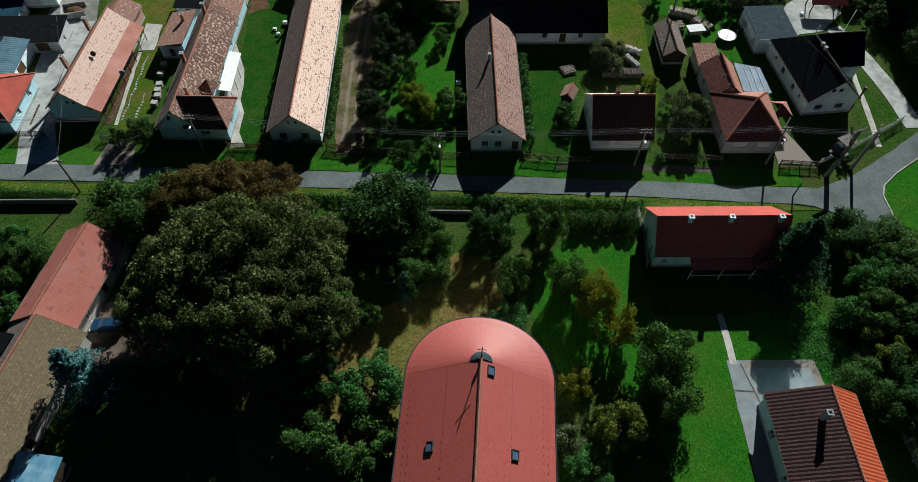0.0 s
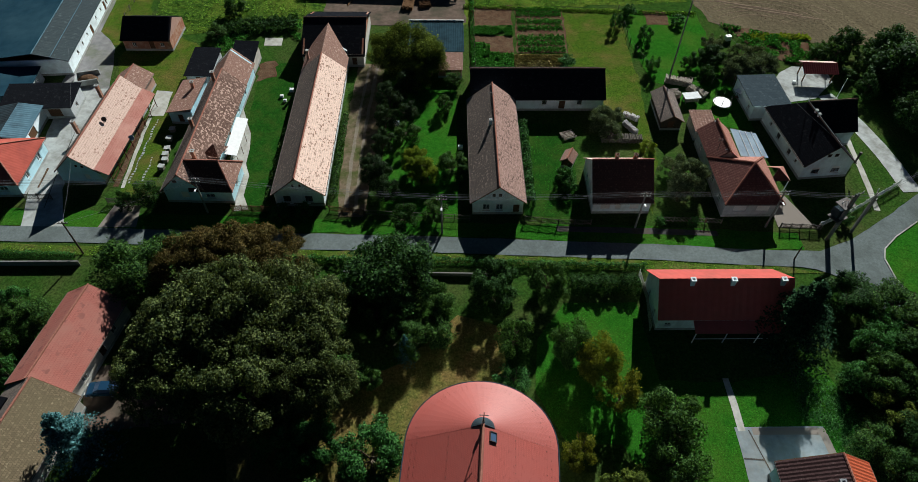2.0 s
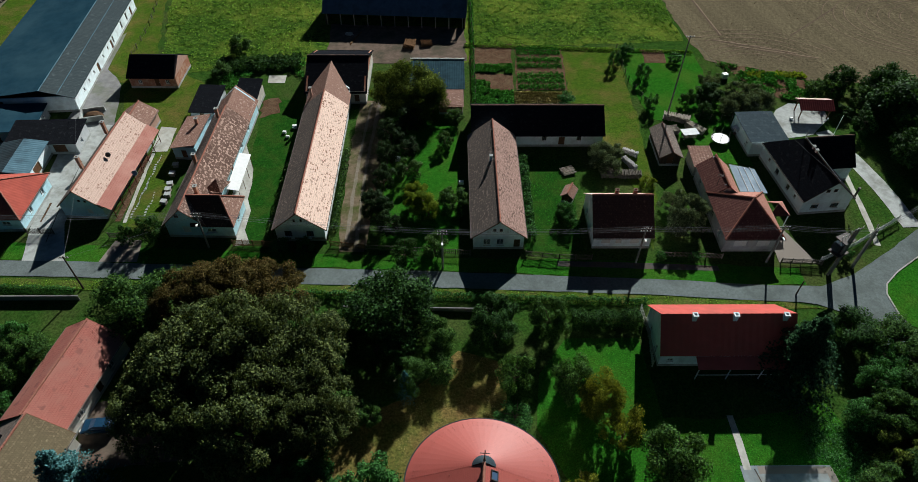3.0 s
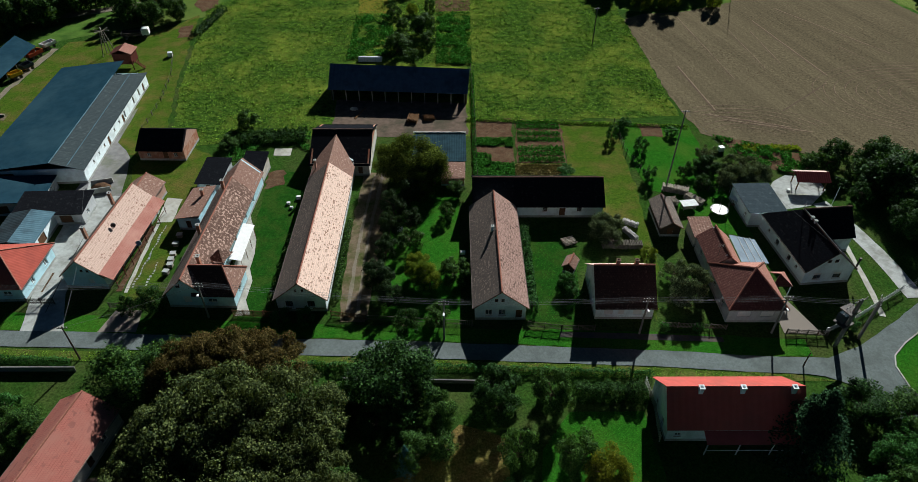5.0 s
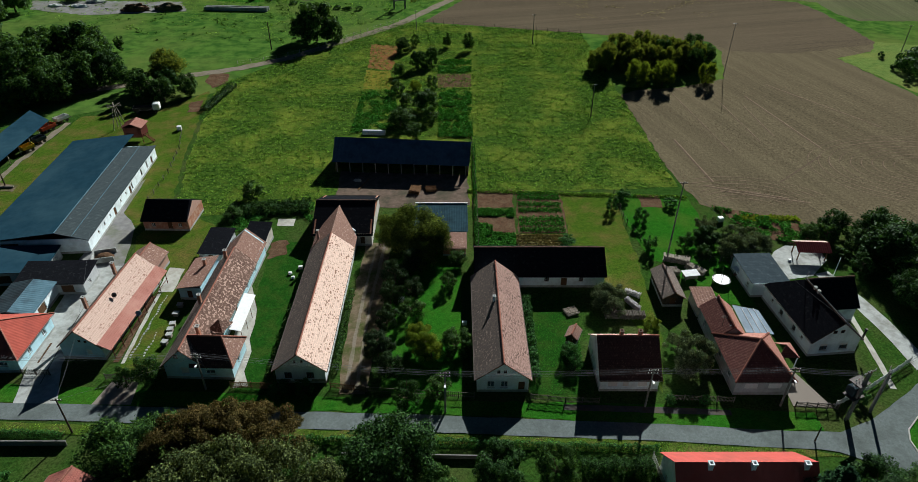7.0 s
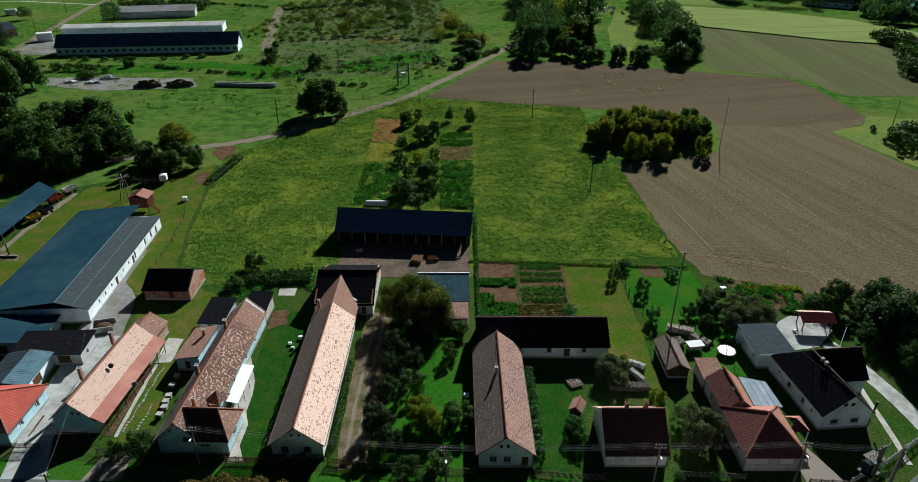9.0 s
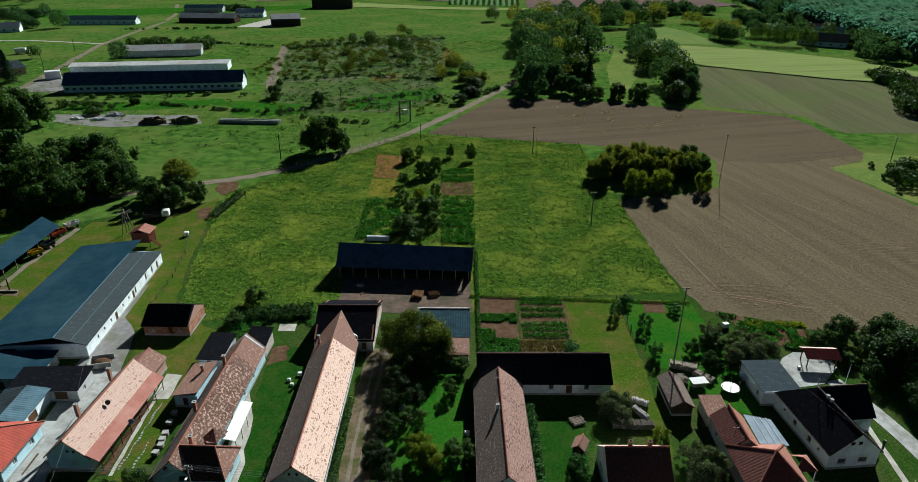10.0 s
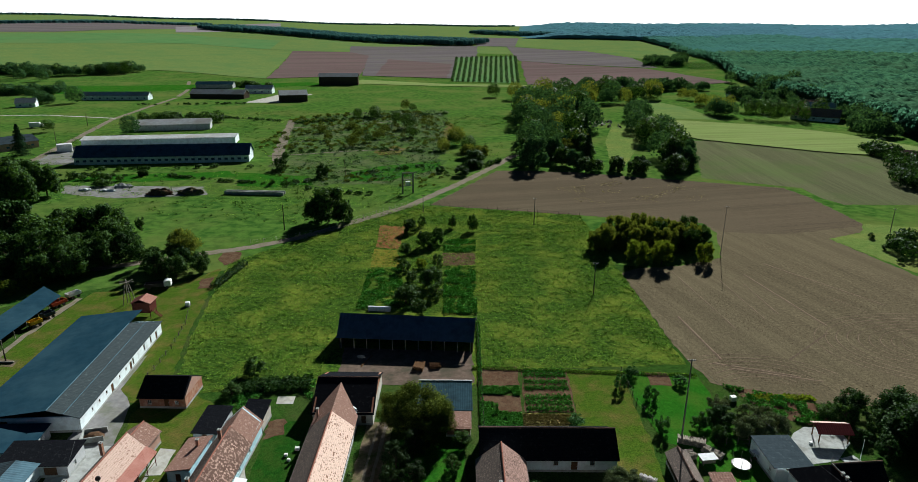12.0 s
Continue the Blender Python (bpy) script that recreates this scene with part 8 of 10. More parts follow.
hedge("hedge", (-31, 119.5), (-48, 117.5), 5.0, 1.3, "leaf_green", "rank nettles behind the houses", 5200, 0.2)
hedge("hedge", (-71, 172), (-68.5, 192), 2.5, 1.4, "leaf_green", "shrubs along a meadow edge", 2600, 0.2)

# meadow tufts, lawns, vegetables
MEADOW = [(-59, 115), (-65.5, 143), (-73.6, 192.6), (-56, 219), (-43, 239), (-20, 265), (49, 250), (50.4, 184), (51.3, 128.7), (5.4, 125.7), (4.7, 155), (-28, 157), (-30.5, 120)]
strew("meadow_grass", 70000, scatter_in(MEADOW, 0.35, 0.5), "leaf_meadow", "tufts of hay meadow grass", 21, 0.11, 0.08, 2.4)
strew("meadow_weeds", 9000, scatter_in(MEADOW, 0.5, 0.4), "leaf_meadow", "green weed clumps in the meadow", 22, 0.14, 0.1, 2.4)
strew("meadow_flowers", 9000, scatter_in(MEADOW, 0.75, 0.25), "leaf_lime", "yellow flowering patches in the meadow", 28, 0.15, 0.1, 2.4)
strew("garden_weeds", 3600, scatter_in([(-47, 118), (-45, 121.5), (-30.5, 121.5), (-29.5, 112), (-33, 117.4), (-39.2, 117.6), (-42, 110.5), (-45.5, 109.5)], 0.25, 0.5), "leaf_veg", "green nettles and potherbs at the meadow foot", 29, 0.16, 0.35, 0.7)
strew("meadow_tufts", 30000, scatter_in(MEADOW, 0.4, 0.9), "leaf_tuft", "dark green grass tussocks in the meadow", 42, 0.1, 0.16, 1.6)
strew("meadow_hay", 16000, scatter_in(MEADOW, 0.6, 0.14), "leaf_hay", "pale dry seed heads in the meadow", 43, 0.11, 0.2, 2.0)


def clumps(name, centres, per, spread, inside, material, label, seed, size, tall):
    """Weeds and tussocks in the grass: little heaps of leaves, each a few handspans wide."""
    rng, r2 = np.random.default_rng(seed), random.Random(seed)
    pts = []
    while len(pts) < centres:
        p = inside(r2)
        if p:
            pts.append((p[0], p[1], height(p[0], p[1])))
    c = np.repeat(np.array(pts), per, 0)
    k = np.repeat(rng.uniform(0.5, 1.5, centres), per)[:, None]
    off = rng.normal(0, 1, (len(c), 3)) * np.array([spread, spread, 0.0]) * k
    off[:, 2] = tall * rng.random(len(c)) * k[:, 0]
    v, f = leaf_quads(rng, c + off, np.tile(np.array([0.0, 0.0, 1.2]), (len(c), 1)), size)
    me = arrays_mesh(name, v, f)
    me.materials.append(M[material])
    return tagged(new(name, me), label, "grass", kind="stuff")


clumps("meadow_clumps", 5600, 16, 0.24, scatter_in(MEADOW, 0.2, 0.06), "leaf_meadow", "light flowering weed clumps in the meadow", 61, 0.12, 0.35)
clumps("meadow_clumps", 4600, 14, 0.3, scatter_in(MEADOW), "leaf_tuft", "dark green weed clumps in the meadow", 62, 0.12, 0.3)
PASTURE = [(-330, 290), (-120, 240), (-60, 232), (-20, 278), (25, 380), (40, 560), (-60, 620), (-240, 560), (-300, 420)]
clumps("pasture_clumps", 1500, 12, 0.9, scatter_in(PASTURE, 0.4, 0.02), "leaf_tuft", "dark weed clumps in the far pasture", 63, 0.32, 0.6)
clumps("pasture_clumps", 1100, 12, 0.8, scatter_in(PASTURE, 0.4, 0.03), "leaf_meadow", "light grass clumps in the far pasture", 64, 0.3, 0.5)
clumps("scrub_clumps", 1500, 14, 0.9, scatter_in([(-136, 528), (-77, 588), (-13, 591), (-6, 431), (-12, 330), (-30, 300), (-90, 300), (-104, 350), (-100, 382), (-120, 450)]), "leaf_green", "low bushes on the waste ground", 65, 0.4, 1.2)
strew("pasture_tufts", 14000, scatter_in([(-330, 290), (-120, 240), (-60, 232), (-20, 278), (15, 375), (20, 420), (-60, 300), (-150, 330), (-300, 420)], 0.5, 0.05), "leaf_tuft", "darker grass tussocks in the pasture", 44, 0.14, 0.15, 2.0)
strew("lawn_grass", 40000, scatter_in([(11.4, 44.4), (15.5, 50), (25.4, 50), (26, 38.2), (35, 37.7), (47, 40), (50, 30), (44.2, 32), (33.4, 32), (33.2, 14), (24, 14), (24, 20), (20, 30), (13.4, 30.4), (10.4, 36.7)], 0.0, 0.5), "leaf_lawn", "lush uncut grass", 23, 0.06, 0.03, 1.4)
clumps("garden_weeds", 420, 16, 0.3, scatter_in([(42.5, 39), (47, 38), (50, 31), (48, 25), (45, 27), (44.5, 32), (42, 33)]), "leaf_bright", "rank bright weeds on a garden slope", 66, 0.09, 0.6)
strew("lawn_grass", 5000, scatter_in([(11.8, 66), (20.5, 66), (20.5, 88), (13, 88)], 0.0, 0.5), "leaf_lawn", "lush uncut grass", 24, 0.06, 0.03, 1.4)
strew("leaf_litter", 5000, scatter_in([(-16, 37), (-6, 41), (1, 48), (7, 46), (7, 36), (3, 33), (-6, 30), (-20, 26)], 0.6, 0.5), "leaf_straw", "fallen autumn leaves on grass", 25, 0.06, 0.03, 1.5)
strew("pasture_grass", 16000, scatter_in([(-140, 300), (-60, 232), (-20, 278), (10, 320), (-30, 300), (-100, 300)], 0.15, 0.1), "leaf_meadow", "tufts of pasture grass", 26, 0.13, 0.06, 2.4)
strew("verge_grass", 9000, scatter_in([(-68, 61), (-31, 59.9), (-1, 58.6), (27, 57.4), (49, 55.8), (54, 54.8), (28, 55.3), (-1, 57.0), (-31, 58.0), (-68, 59)], 0.4, 0.5), "leaf_meadow", "dry verge grass", 27, 0.07, 0.06, 0.6)


def bed_rows(x0, x1, ys, wide=0.5):
    def f(rng):
        y = rng.choice(ys)
        x = rng.uniform(x0, x1)
        return (x + (y - 110) * 0.03, y + rng.gauss(0, wide), 0.45 * math.exp(-rng.random()))
    return f


strew("vegetable_rows", 5200, bed_rows(13.6, 23.0, (125.4, 123.6, 120.8, 118.4, 114.8, 112.8, 110.6)), "leaf_veg", "rows of green vegetables", 31, 0.17, 0.3, 0.5, "vegetables")
strew("vegetable_rows", 4200, scatter_in([(4.3, 119), (12.8, 119), (12.8, 115.4), (4.3, 116)], 0.3, 0.6, 0.35), "leaf_veg", "patch of green vegetables", 32, 0.16, 0.3, 0.5, "vegetables")
strew("vegetable_rows", 5200, scatter_in([(4.3, 112.8), (8, 112.6), (8, 109.2), (12.6, 109), (12.2, 104.3), (4.3, 104.3)], 0.2, 0.6, 0.5), "leaf_veg", "patch of leafy cabbages", 33, 0.2, 0.4, 0.5, "vegetables")
strew("maize_stalks", 2600, bed_rows(12.8, 22.0, (108.2, 107.3, 106.4, 105.4, 104.5), 0.12), "leaf_straw", "dry maize stalks in rows", 34, 0.26, 0.9, 0.0, "maize")
strew("vegetable_rows", 7000, scatter_in([(-4.6, 190), (5.2, 190), (4.9, 155), (-4.2, 155)], 0.35, 0.3, 0.5), "leaf_veg", "green vegetable beds", 35, 0.25, 0.4, 0.5, "vegetables")
strew("vegetable_rows", 4500, scatter_in([(-28, 188), (-18, 188), (-15, 162), (-27.5, 157)], 0.35, 0.3, 0.5), "leaf_veg", "green vegetable beds", 36, 0.25, 0.4, 0.5, "vegetables")
strew("vegetable_rows", 2600, scatter_in([(-5.5, 218), (6, 218), (5.5, 204), (-5.2, 204)], 0.35, 0.3, 0.4), "leaf_veg", "green vegetable beds", 37, 0.25, 0.4, 0.5, "vegetables")
strew("vegetable_rows", 5200, scatter_in([(56, 120), (72, 113), (74, 105), (66, 106), (61, 108)], 0.4, 0.5, 0.5), "leaf_veg", "kitchen garden greens", 38, 0.18, 0.4, 0.5, "vegetables")
strew("sunflowers", 900, bed_rows(60, 73, (115.5, 114.6), 0.3), "leaf_lime", "row of tall sunflowers at the field edge", 39, 0.3, 1.6, 0.3, "sunflowers")
strew("clods", 9000, scatter_in([(54, 124), (92, 114), (140, 122), (138, 180), (120, 222), (98, 225), (88, 200), (52, 186)], 0.5, 0.05), "soil", "clods of earth on the field", 40, 0.13, 0.05, 0.8, "soil")
strew("stubble", 420, scatter_in([(40, 262), (110, 275), (116, 300), (50, 320)], 0.9, 0.08), "leaf_straw", "tufts of straw on the field", 41, 0.4, 0.15, 3.0, "straw")

# ---- poles and wires ----


def concrete_pole(x, y, tall, label, arms=1, turn=0.0, lamp_head=False, mat="pole_concrete", r=0.17):
    ob = thing("utility_pole", x, y, turn, height(x, y), label, "pole")
    bm = bmesh.new()
    rod(bm, (0, 0, -0.2), (0, 0, tall), r, r * 0.6, 10)
    part("pole", bm, M[mat], ob)
    for k in range(arms):
        z = tall - 0.25 - 0.55 * k
        bm = bmesh.new()
        box(bm, -0.75, -0.06, z - 0.06, 0.75, 0.06, z + 0.06)
        arm = part("crossarm", bm, M["iron"], ob)
        for dx in (-0.65, -0.25, 0.25, 0.65):
            ib = bmesh.new()
            rod(ib, (dx, 0, z + 0.06), (dx, 0, z + 0.2), 0.06, 0.035, 6)
            part("insulator", ib, M["frame_white"], arm)
    if lamp_head:
        bm = bmesh.new()
        rod(bm, (0, -0.1, tall * 0.74), (0, -0.75, tall * 0.78), 0.035)
        part("lamp_arm", bm, M["steel"], ob)
        bm = bmesh.new()
        box(bm, -0.14, -1.25, tall * 0.78 - 0.05, 0.14, -0.7, tall * 0.78 + 0.08)
        part("lamp_head", bevelled(bm, 0.03), M["white_metal"], ob)
    return ob


STREET = [(-75, 66.0, 7.4), (-36.9, 67.0, 6.9), (-1.2, 62.6, 7.7), (27.8, 63.6, 7.2), (47.6, 63.7, 7.4), (60.2, 62.7, 7.6), (88, 78, 8.0)]
for x, y, z in STREET[1:5]:
    concrete_pole(x, y, z + 0.35, "grey concrete street pole with crossarms and wires", 2, 0, True)
concrete_pole(-52.8, 59.0, 6.8, "dark wooden pole leaning beside the road", 1, 0, False, "wood_dark", 0.14)
concrete_pole(49.7, 57.4, 3.0, "short dark wooden post beside the road", 0, 0, False, "wood_dark", 0.12)
concrete_pole(41.4, 101.2, 16.5, "very tall grey pole in the gardens", 1, 0)
concrete_pole(38.4, 168.7, 9.7, "grey concrete pole in the meadow", 1, 0)
concrete_pole(28.9, 237.0, 10.5, "pale concrete pole at the field edge", 1, 0)
concrete_pole(87.7, 202.8, 17.0, "tall grey pole beside the grove", 1, 0, False, "pole_concrete", 0.1)
concrete_pole(-65.2, 228.5, 9.7, "dark wooden pole beside the track", 0, 0, False, "wood_dark", 0.2)
concrete_pole(-14.8, 254.4, 7.2, "pale lattice pole beside the track", 1, 0)
concrete_pole(161.2, 228.8, 9.4, "grey concrete pole at the orchard", 1, 0)
concrete_pole(-58.3, 321.8, 8.0, "dark pole on the waste ground", 0, 0, False, "wood_dark", 0.2)
concrete_pole(-256.1, 405.7, 9.0, "dark pole beside the farm road", 0, 0, False, "wood_dark", 0.2)
concrete_pole(-282.6, 489.5, 9.0, "dark pole beside the farm road", 0, 0, False, "wood_dark", 0.22)
concrete_pole(69.7, 93.6, 5.4, "pale steel flagpole behind the house", 0, 0, False, "white_metal", 0.07)


def wire(name, a, b, sag, label, r=0.013):
    a, b = Vector(a), Vector(b)
    bm = bmesh.new()
    n = 10
    pts = [a.lerp(b, k / n) - Vector((0, 0, sag * 4 * (k / n) * (1 - k / n))) for k in range(n + 1)]
    for k in range(n):
        rod(bm, pts[k], pts[k + 1], r, r, 4)
    bmesh.ops.remove_doubles(bm, verts=list(bm.verts), dist=0.004)
    return single(name, bm, M["wire"], label, "cable", group="overhead wires")


for (x0, y0, z0), (x1, y1, z1) in zip(STREET, STREET[1:]):
    for dx, dz in ((0, 0.2), (0.35, 0.2), (0, -0.35), (0.35, -0.35)):
        wire("overhead_wire", (x0, y0 + dx, z0 + dz), (x1, y1 + dx, z1 + dz), 0.35, "thin grey overhead wire along the street")
wire("overhead_wire", (-52.8, 59, 6.6), (-36.9, 67, 6.8), 0.3, "thin grey overhead wire across the road")
wire("overhead_wire", (-52.8, 59, 6.6), (-57.3, 73, 5.6), 0.2, "thin grey overhead wire across the road")
wire("overhead_wire", (27.8, 63.6, 7.2), (30.4, 66.2, 3.4), 0.1, "thin grey house service wire")
wire("overhead_wire", (-57.3, 73, 5.6), (-70, 104, 4.5), 0.4, "thin grey house service wire")
wire("overhead_wire", (41.4, 101.2, 16.3), (60, 74.5, 7.2), 0.6, "thin grey house service wire")


def lattice_pole(x, y, tall, turn, label):
    """A pierced concrete pole: two legs tied by rungs."""
    ob = thing("utility_pole", x, y, turn, 0, label, "pole")
    for s in (-1, 1):
        bm = bmesh.new()
        m = Matrix.Translation((s * 0.26, 0, 0))
        box(bm, -0.09, -0.16, -0.2, 0.09, 0.16, tall, m)
        part("leg", bm, M["pole_concrete"], ob)
    for k in range(int(tall / 0.75)):
        bm = bmesh.new()
        box(bm, -0.17, -0.13, 0.3 + 0.75 * k, 0.17, 0.13, 0.6 + 0.75 * k)
        part("rung", bm, M["pole_concrete"], ob)
    bm = bmesh.new()
    box(bm, -1.2, -0.07, tall - 0.3, 1.2, 0.07, tall - 0.15)
    arm = part("crossarm", bm, M["iron"], ob)
    for dx in (-1.1, 0, 1.1):
        ib = bmesh.new()
        rod(ib, (dx, 0, tall - 0.15), (dx, 0, tall + 0.15), 0.07, 0.04, 6)
        part("insulator", ib, M["frame_white"], arm)
    return ob


lattice_pole(60.2, 62.7, 8.0, 60, "pierced concrete pole at the junction")
t_ = lattice_pole(56.0, 61.2, 9.6, 25, "pierced concrete pole carrying a transformer")
bm = bmesh.new()
box(bm, -0.75, 0.25, 4.6, 0.75, 1.35, 6.1)
tb = part("transformer", bevelled(bm, 0.06), M["metal_grey"], t_, "grey finned transformer box")
for k in range(7):
    bm = bmesh.new()
    box(bm, -0.68 + 0.2 * k, 1.35, 4.8, -0.62 + 0.2 * k, 1.55, 5.9)
    part("fin", bm, M["metal_grey"], tb)
for z_ in (4.4, 7.0):
    bm = bmesh.new()
    box(bm, -1.1, -0.3, z_, 1.1, 1.5, z_ + 0.14)
    part("platform", bm, M["iron"], t_)
for dx in (-0.6, 0, 0.6):
    bm = bmesh.new()
    rod(bm, (dx, 0.8, 6.1), (dx, 0.8, 7.6), 0.07, 0.05, 6)
    part("bushing", bm, M["frame_white"], t_)
# switch tower by the track
t_ = thing("switch_tower", -23.5, 285.8, 15, height(-23.5, 285.8), "grey concrete switch gantry beside the track", "pylon")
for s in (-1, 1):
    bm = bmesh.new()
    box(bm, s * 2.4 - 0.3, -0.3, -0.2, s * 2.4 + 0.3, 0.3, 9.5)
    part("leg", bm, M["pole_concrete"], t_)
for z_ in (3.2, 6.0, 9.2):
    bm = bmesh.new()
    box(bm, -2.7, -0.2, z_, 2.7, 0.2, z_ + 0.35)
    part("beam", bm, M["pole_concrete"], t_)
bm = bmesh.new()
box(bm, -1.0, -0.6, 3.6, 1.0, 0.6, 5.4)
part("switch_box", bevelled(bm, 0.05), M["white_metal"], t_)


# ---- fences ----
def fence(pts, tall, label, spacing=2.2, picket=0.0, mat="wood_weathered", rails=2, z=0.0):
    """Posts and rails along a line, with pickets where they show."""
    ob = thing("fence", pts[0][0], pts[0][1], 0, z, label, "fence")
    o = Vector((*pts[0], 0))
    for a, b in zip(pts, pts[1:]):
        a, b = Vector((*a, 0)) - o, Vector((*b, 0)) - o
        n = max(1, round((b - a).length / spacing))
        for k in range(n + 1):
            p = a.lerp(b, k / n)
            bm = bmesh.new()
            box(bm, p.x - 0.06, p.y - 0.06, -0.1, p.x + 0.06, p.y + 0.06, tall + 0.08)
            part("post", bm, M[mat], ob)
        for j in range(rails):
            bm = bmesh.new()
            zz = tall * (0.3 + 0.6 * j / max(1, rails - 1))
            rod(bm, a + Vector((0, 0, zz)), b + Vector((0, 0, zz)), 0.04 if picket else 0.015, None, 4)
            part("rail", bm, M[mat], ob)
        if picket:
            bm = bmesh.new()
            box(bm, -0.035, -0.055, 0.08, 0.035, -0.03, tall)
            stick = to_mesh("picket", bm)
            m = int((b - a).length / picket)
            for k in range(m):
                pk = part("picket", stick, M[mat], ob)
                pk.location = a.lerp(b, (k + 0.5) / m) + Vector((0, 0, 0.02 * (k % 3)))
    return ob


fence([(11.3, 65.0), (16.3, 64.3), (21.2, 64.2)], 1.2, "grey wooden picket fence before a lawn", 2.4, 0.16)
fence([(-33.2, 67.2), (-27.0, 67.0)], 1.4, "brown board gate beside a house", 1.5, 0.12, "wood_brown")
fence([(-18.4, 67.2), (-13.0, 66.4)], 1.2, "brown wooden yard gate", 2.0, 0.14, "wood_brown")
fence([(-13.0, 66.4), (3.0, 65.2)], 1.2, "grey wire street fence", 2.4, 0.3)
fence([(-52.6, 69.0), (-47.2, 68.8)], 1.2, "grey board yard gate", 1.8, 0.14)
fence([(-65.5, 69.8), (-61.4, 69.8)], 1.3, "dark iron yard gate beside a house", 2.0, 0.15, "iron")
fence([(49.6, 63.4), (55.6, 63.0)], 1.2, "iron garden fence with slim posts", 1.4, 0.15, "iron")
fence([(55.6, 63.6), (61.5, 66.4), (68.5, 70.6), (71.8, 72.6)], 1.2, "white wooden garden fence along the lane", 1.6, 0.25, "frame_white")
fence([(31.4, 64.9), (41.0, 64.4)], 1.1, "grey street fence before a garden", 2.2, 0.2)
fence([(4.9, 101.8), (5.0, 126.0), (4.6, 153)], 1.3, "old wire fence beside the gardens", 3.0)
fence([(42.5, 99.8), (47, 99.6), (53, 99.2)], 1.4, "slim wire garden fence on posts", 2.0)
fence([(36.0, 125.6), (36.2, 113), (38.4, 104)], 1.1, "low wire garden fence", 3.0)
fence([(-12.3, 264.0), (20, 257.5), (48.6, 249.5)], 1.2, "wire field fence on wooden posts", 4.0)
fence([(-72.8, 212.5), (-61.3, 219.0), (-51, 227.5), (-36, 249), (-22, 266)], 1.2, "track fence on pale wooden posts", 4.0, 0, "concrete_light")
fence([(-67, 122), (-67.5, 135), (-69.5, 148), (-73, 160)], 1.1, "old wire fence along the meadow", 3.0)
fence([(51.0, 29.5), (51.5, 14)], 1.6, "pale board garden fence", 2.0, 0.2, "wood_grey")
fence([(26.6, 54.6), (26.8, 50.2), (26.3, 45.5)], 1.3, "pale garden fence with a white post", 2.0, 0.25, "concrete_light")

# low wall beside the road
w_ = thing("garden_wall", -68, 56.8, 0, 0, "low pale concrete garden wall", "wall")
bm = bmesh.new()
box(bm, 0, 0, 0, 15.6, 0.16, 0.9)
part("wall_body", bevelled(bm, 0.03), M["pole_concrete"], w_)
bm = bmesh.new()
box(bm, -0.05, -0.04, 0.9, 15.65, 0.2, 0.96)
part("coping", bevelled(bm, 0.02), M["pole_concrete"], w_)
w_ = thing("garden_wall", -15, 55.0, -1.5, 0, "low pale concrete garden wall", "wall")
bm = bmesh.new()
box(bm, 0, 0, 0, 24, 0.14, 0.7)
part("wall_body", bevelled(bm, 0.03), M["pole_concrete"], w_)
bm = bmesh.new()
box(bm, -0.05, -0.03, 0.7, 24.05, 0.17, 0.75)
part("coping", bevelled(bm, 0.02), M["pole_concrete"], w_)
# kerb round the green
for k, ((x0, y0), (x1, y1)) in enumerate(zip([(63.6, 51.5), (62.9, 53.7), (62.9, 57.4), (63.8, 59.3), (66.6, 61.7)], [(62.9, 53.7), (62.9, 57.4), (63.8, 59.3), (66.6, 61.7), (71.1, 64.6)])):
    n_ = max(1, int(math.hypot(x1 - x0, y1 - y0) / 1.0))
    for j in range(n_):
        bm = bmesh.new()
        a_, b_ = Vector((x0, y0, 0)).lerp(Vector((x1, y1, 0)), (j + 0.04) / n_), Vector((x0, y0, 0)).lerp(Vector((x1, y1, 0)), (j + 0.96) / n_)
        m_ = Matrix.Translation(a_) @ Matrix.Rotation(math.atan2(b_.y - a_.y, b_.x - a_.x), 4, "Z")
        box(bm, 0, -0.09, 0, (b_ - a_).length, 0.09, 0.17, m_)
        single("kerbstone", bm, M["concrete_light"], "pale concrete kerbstone round the green", "kerb", group="kerbstones")


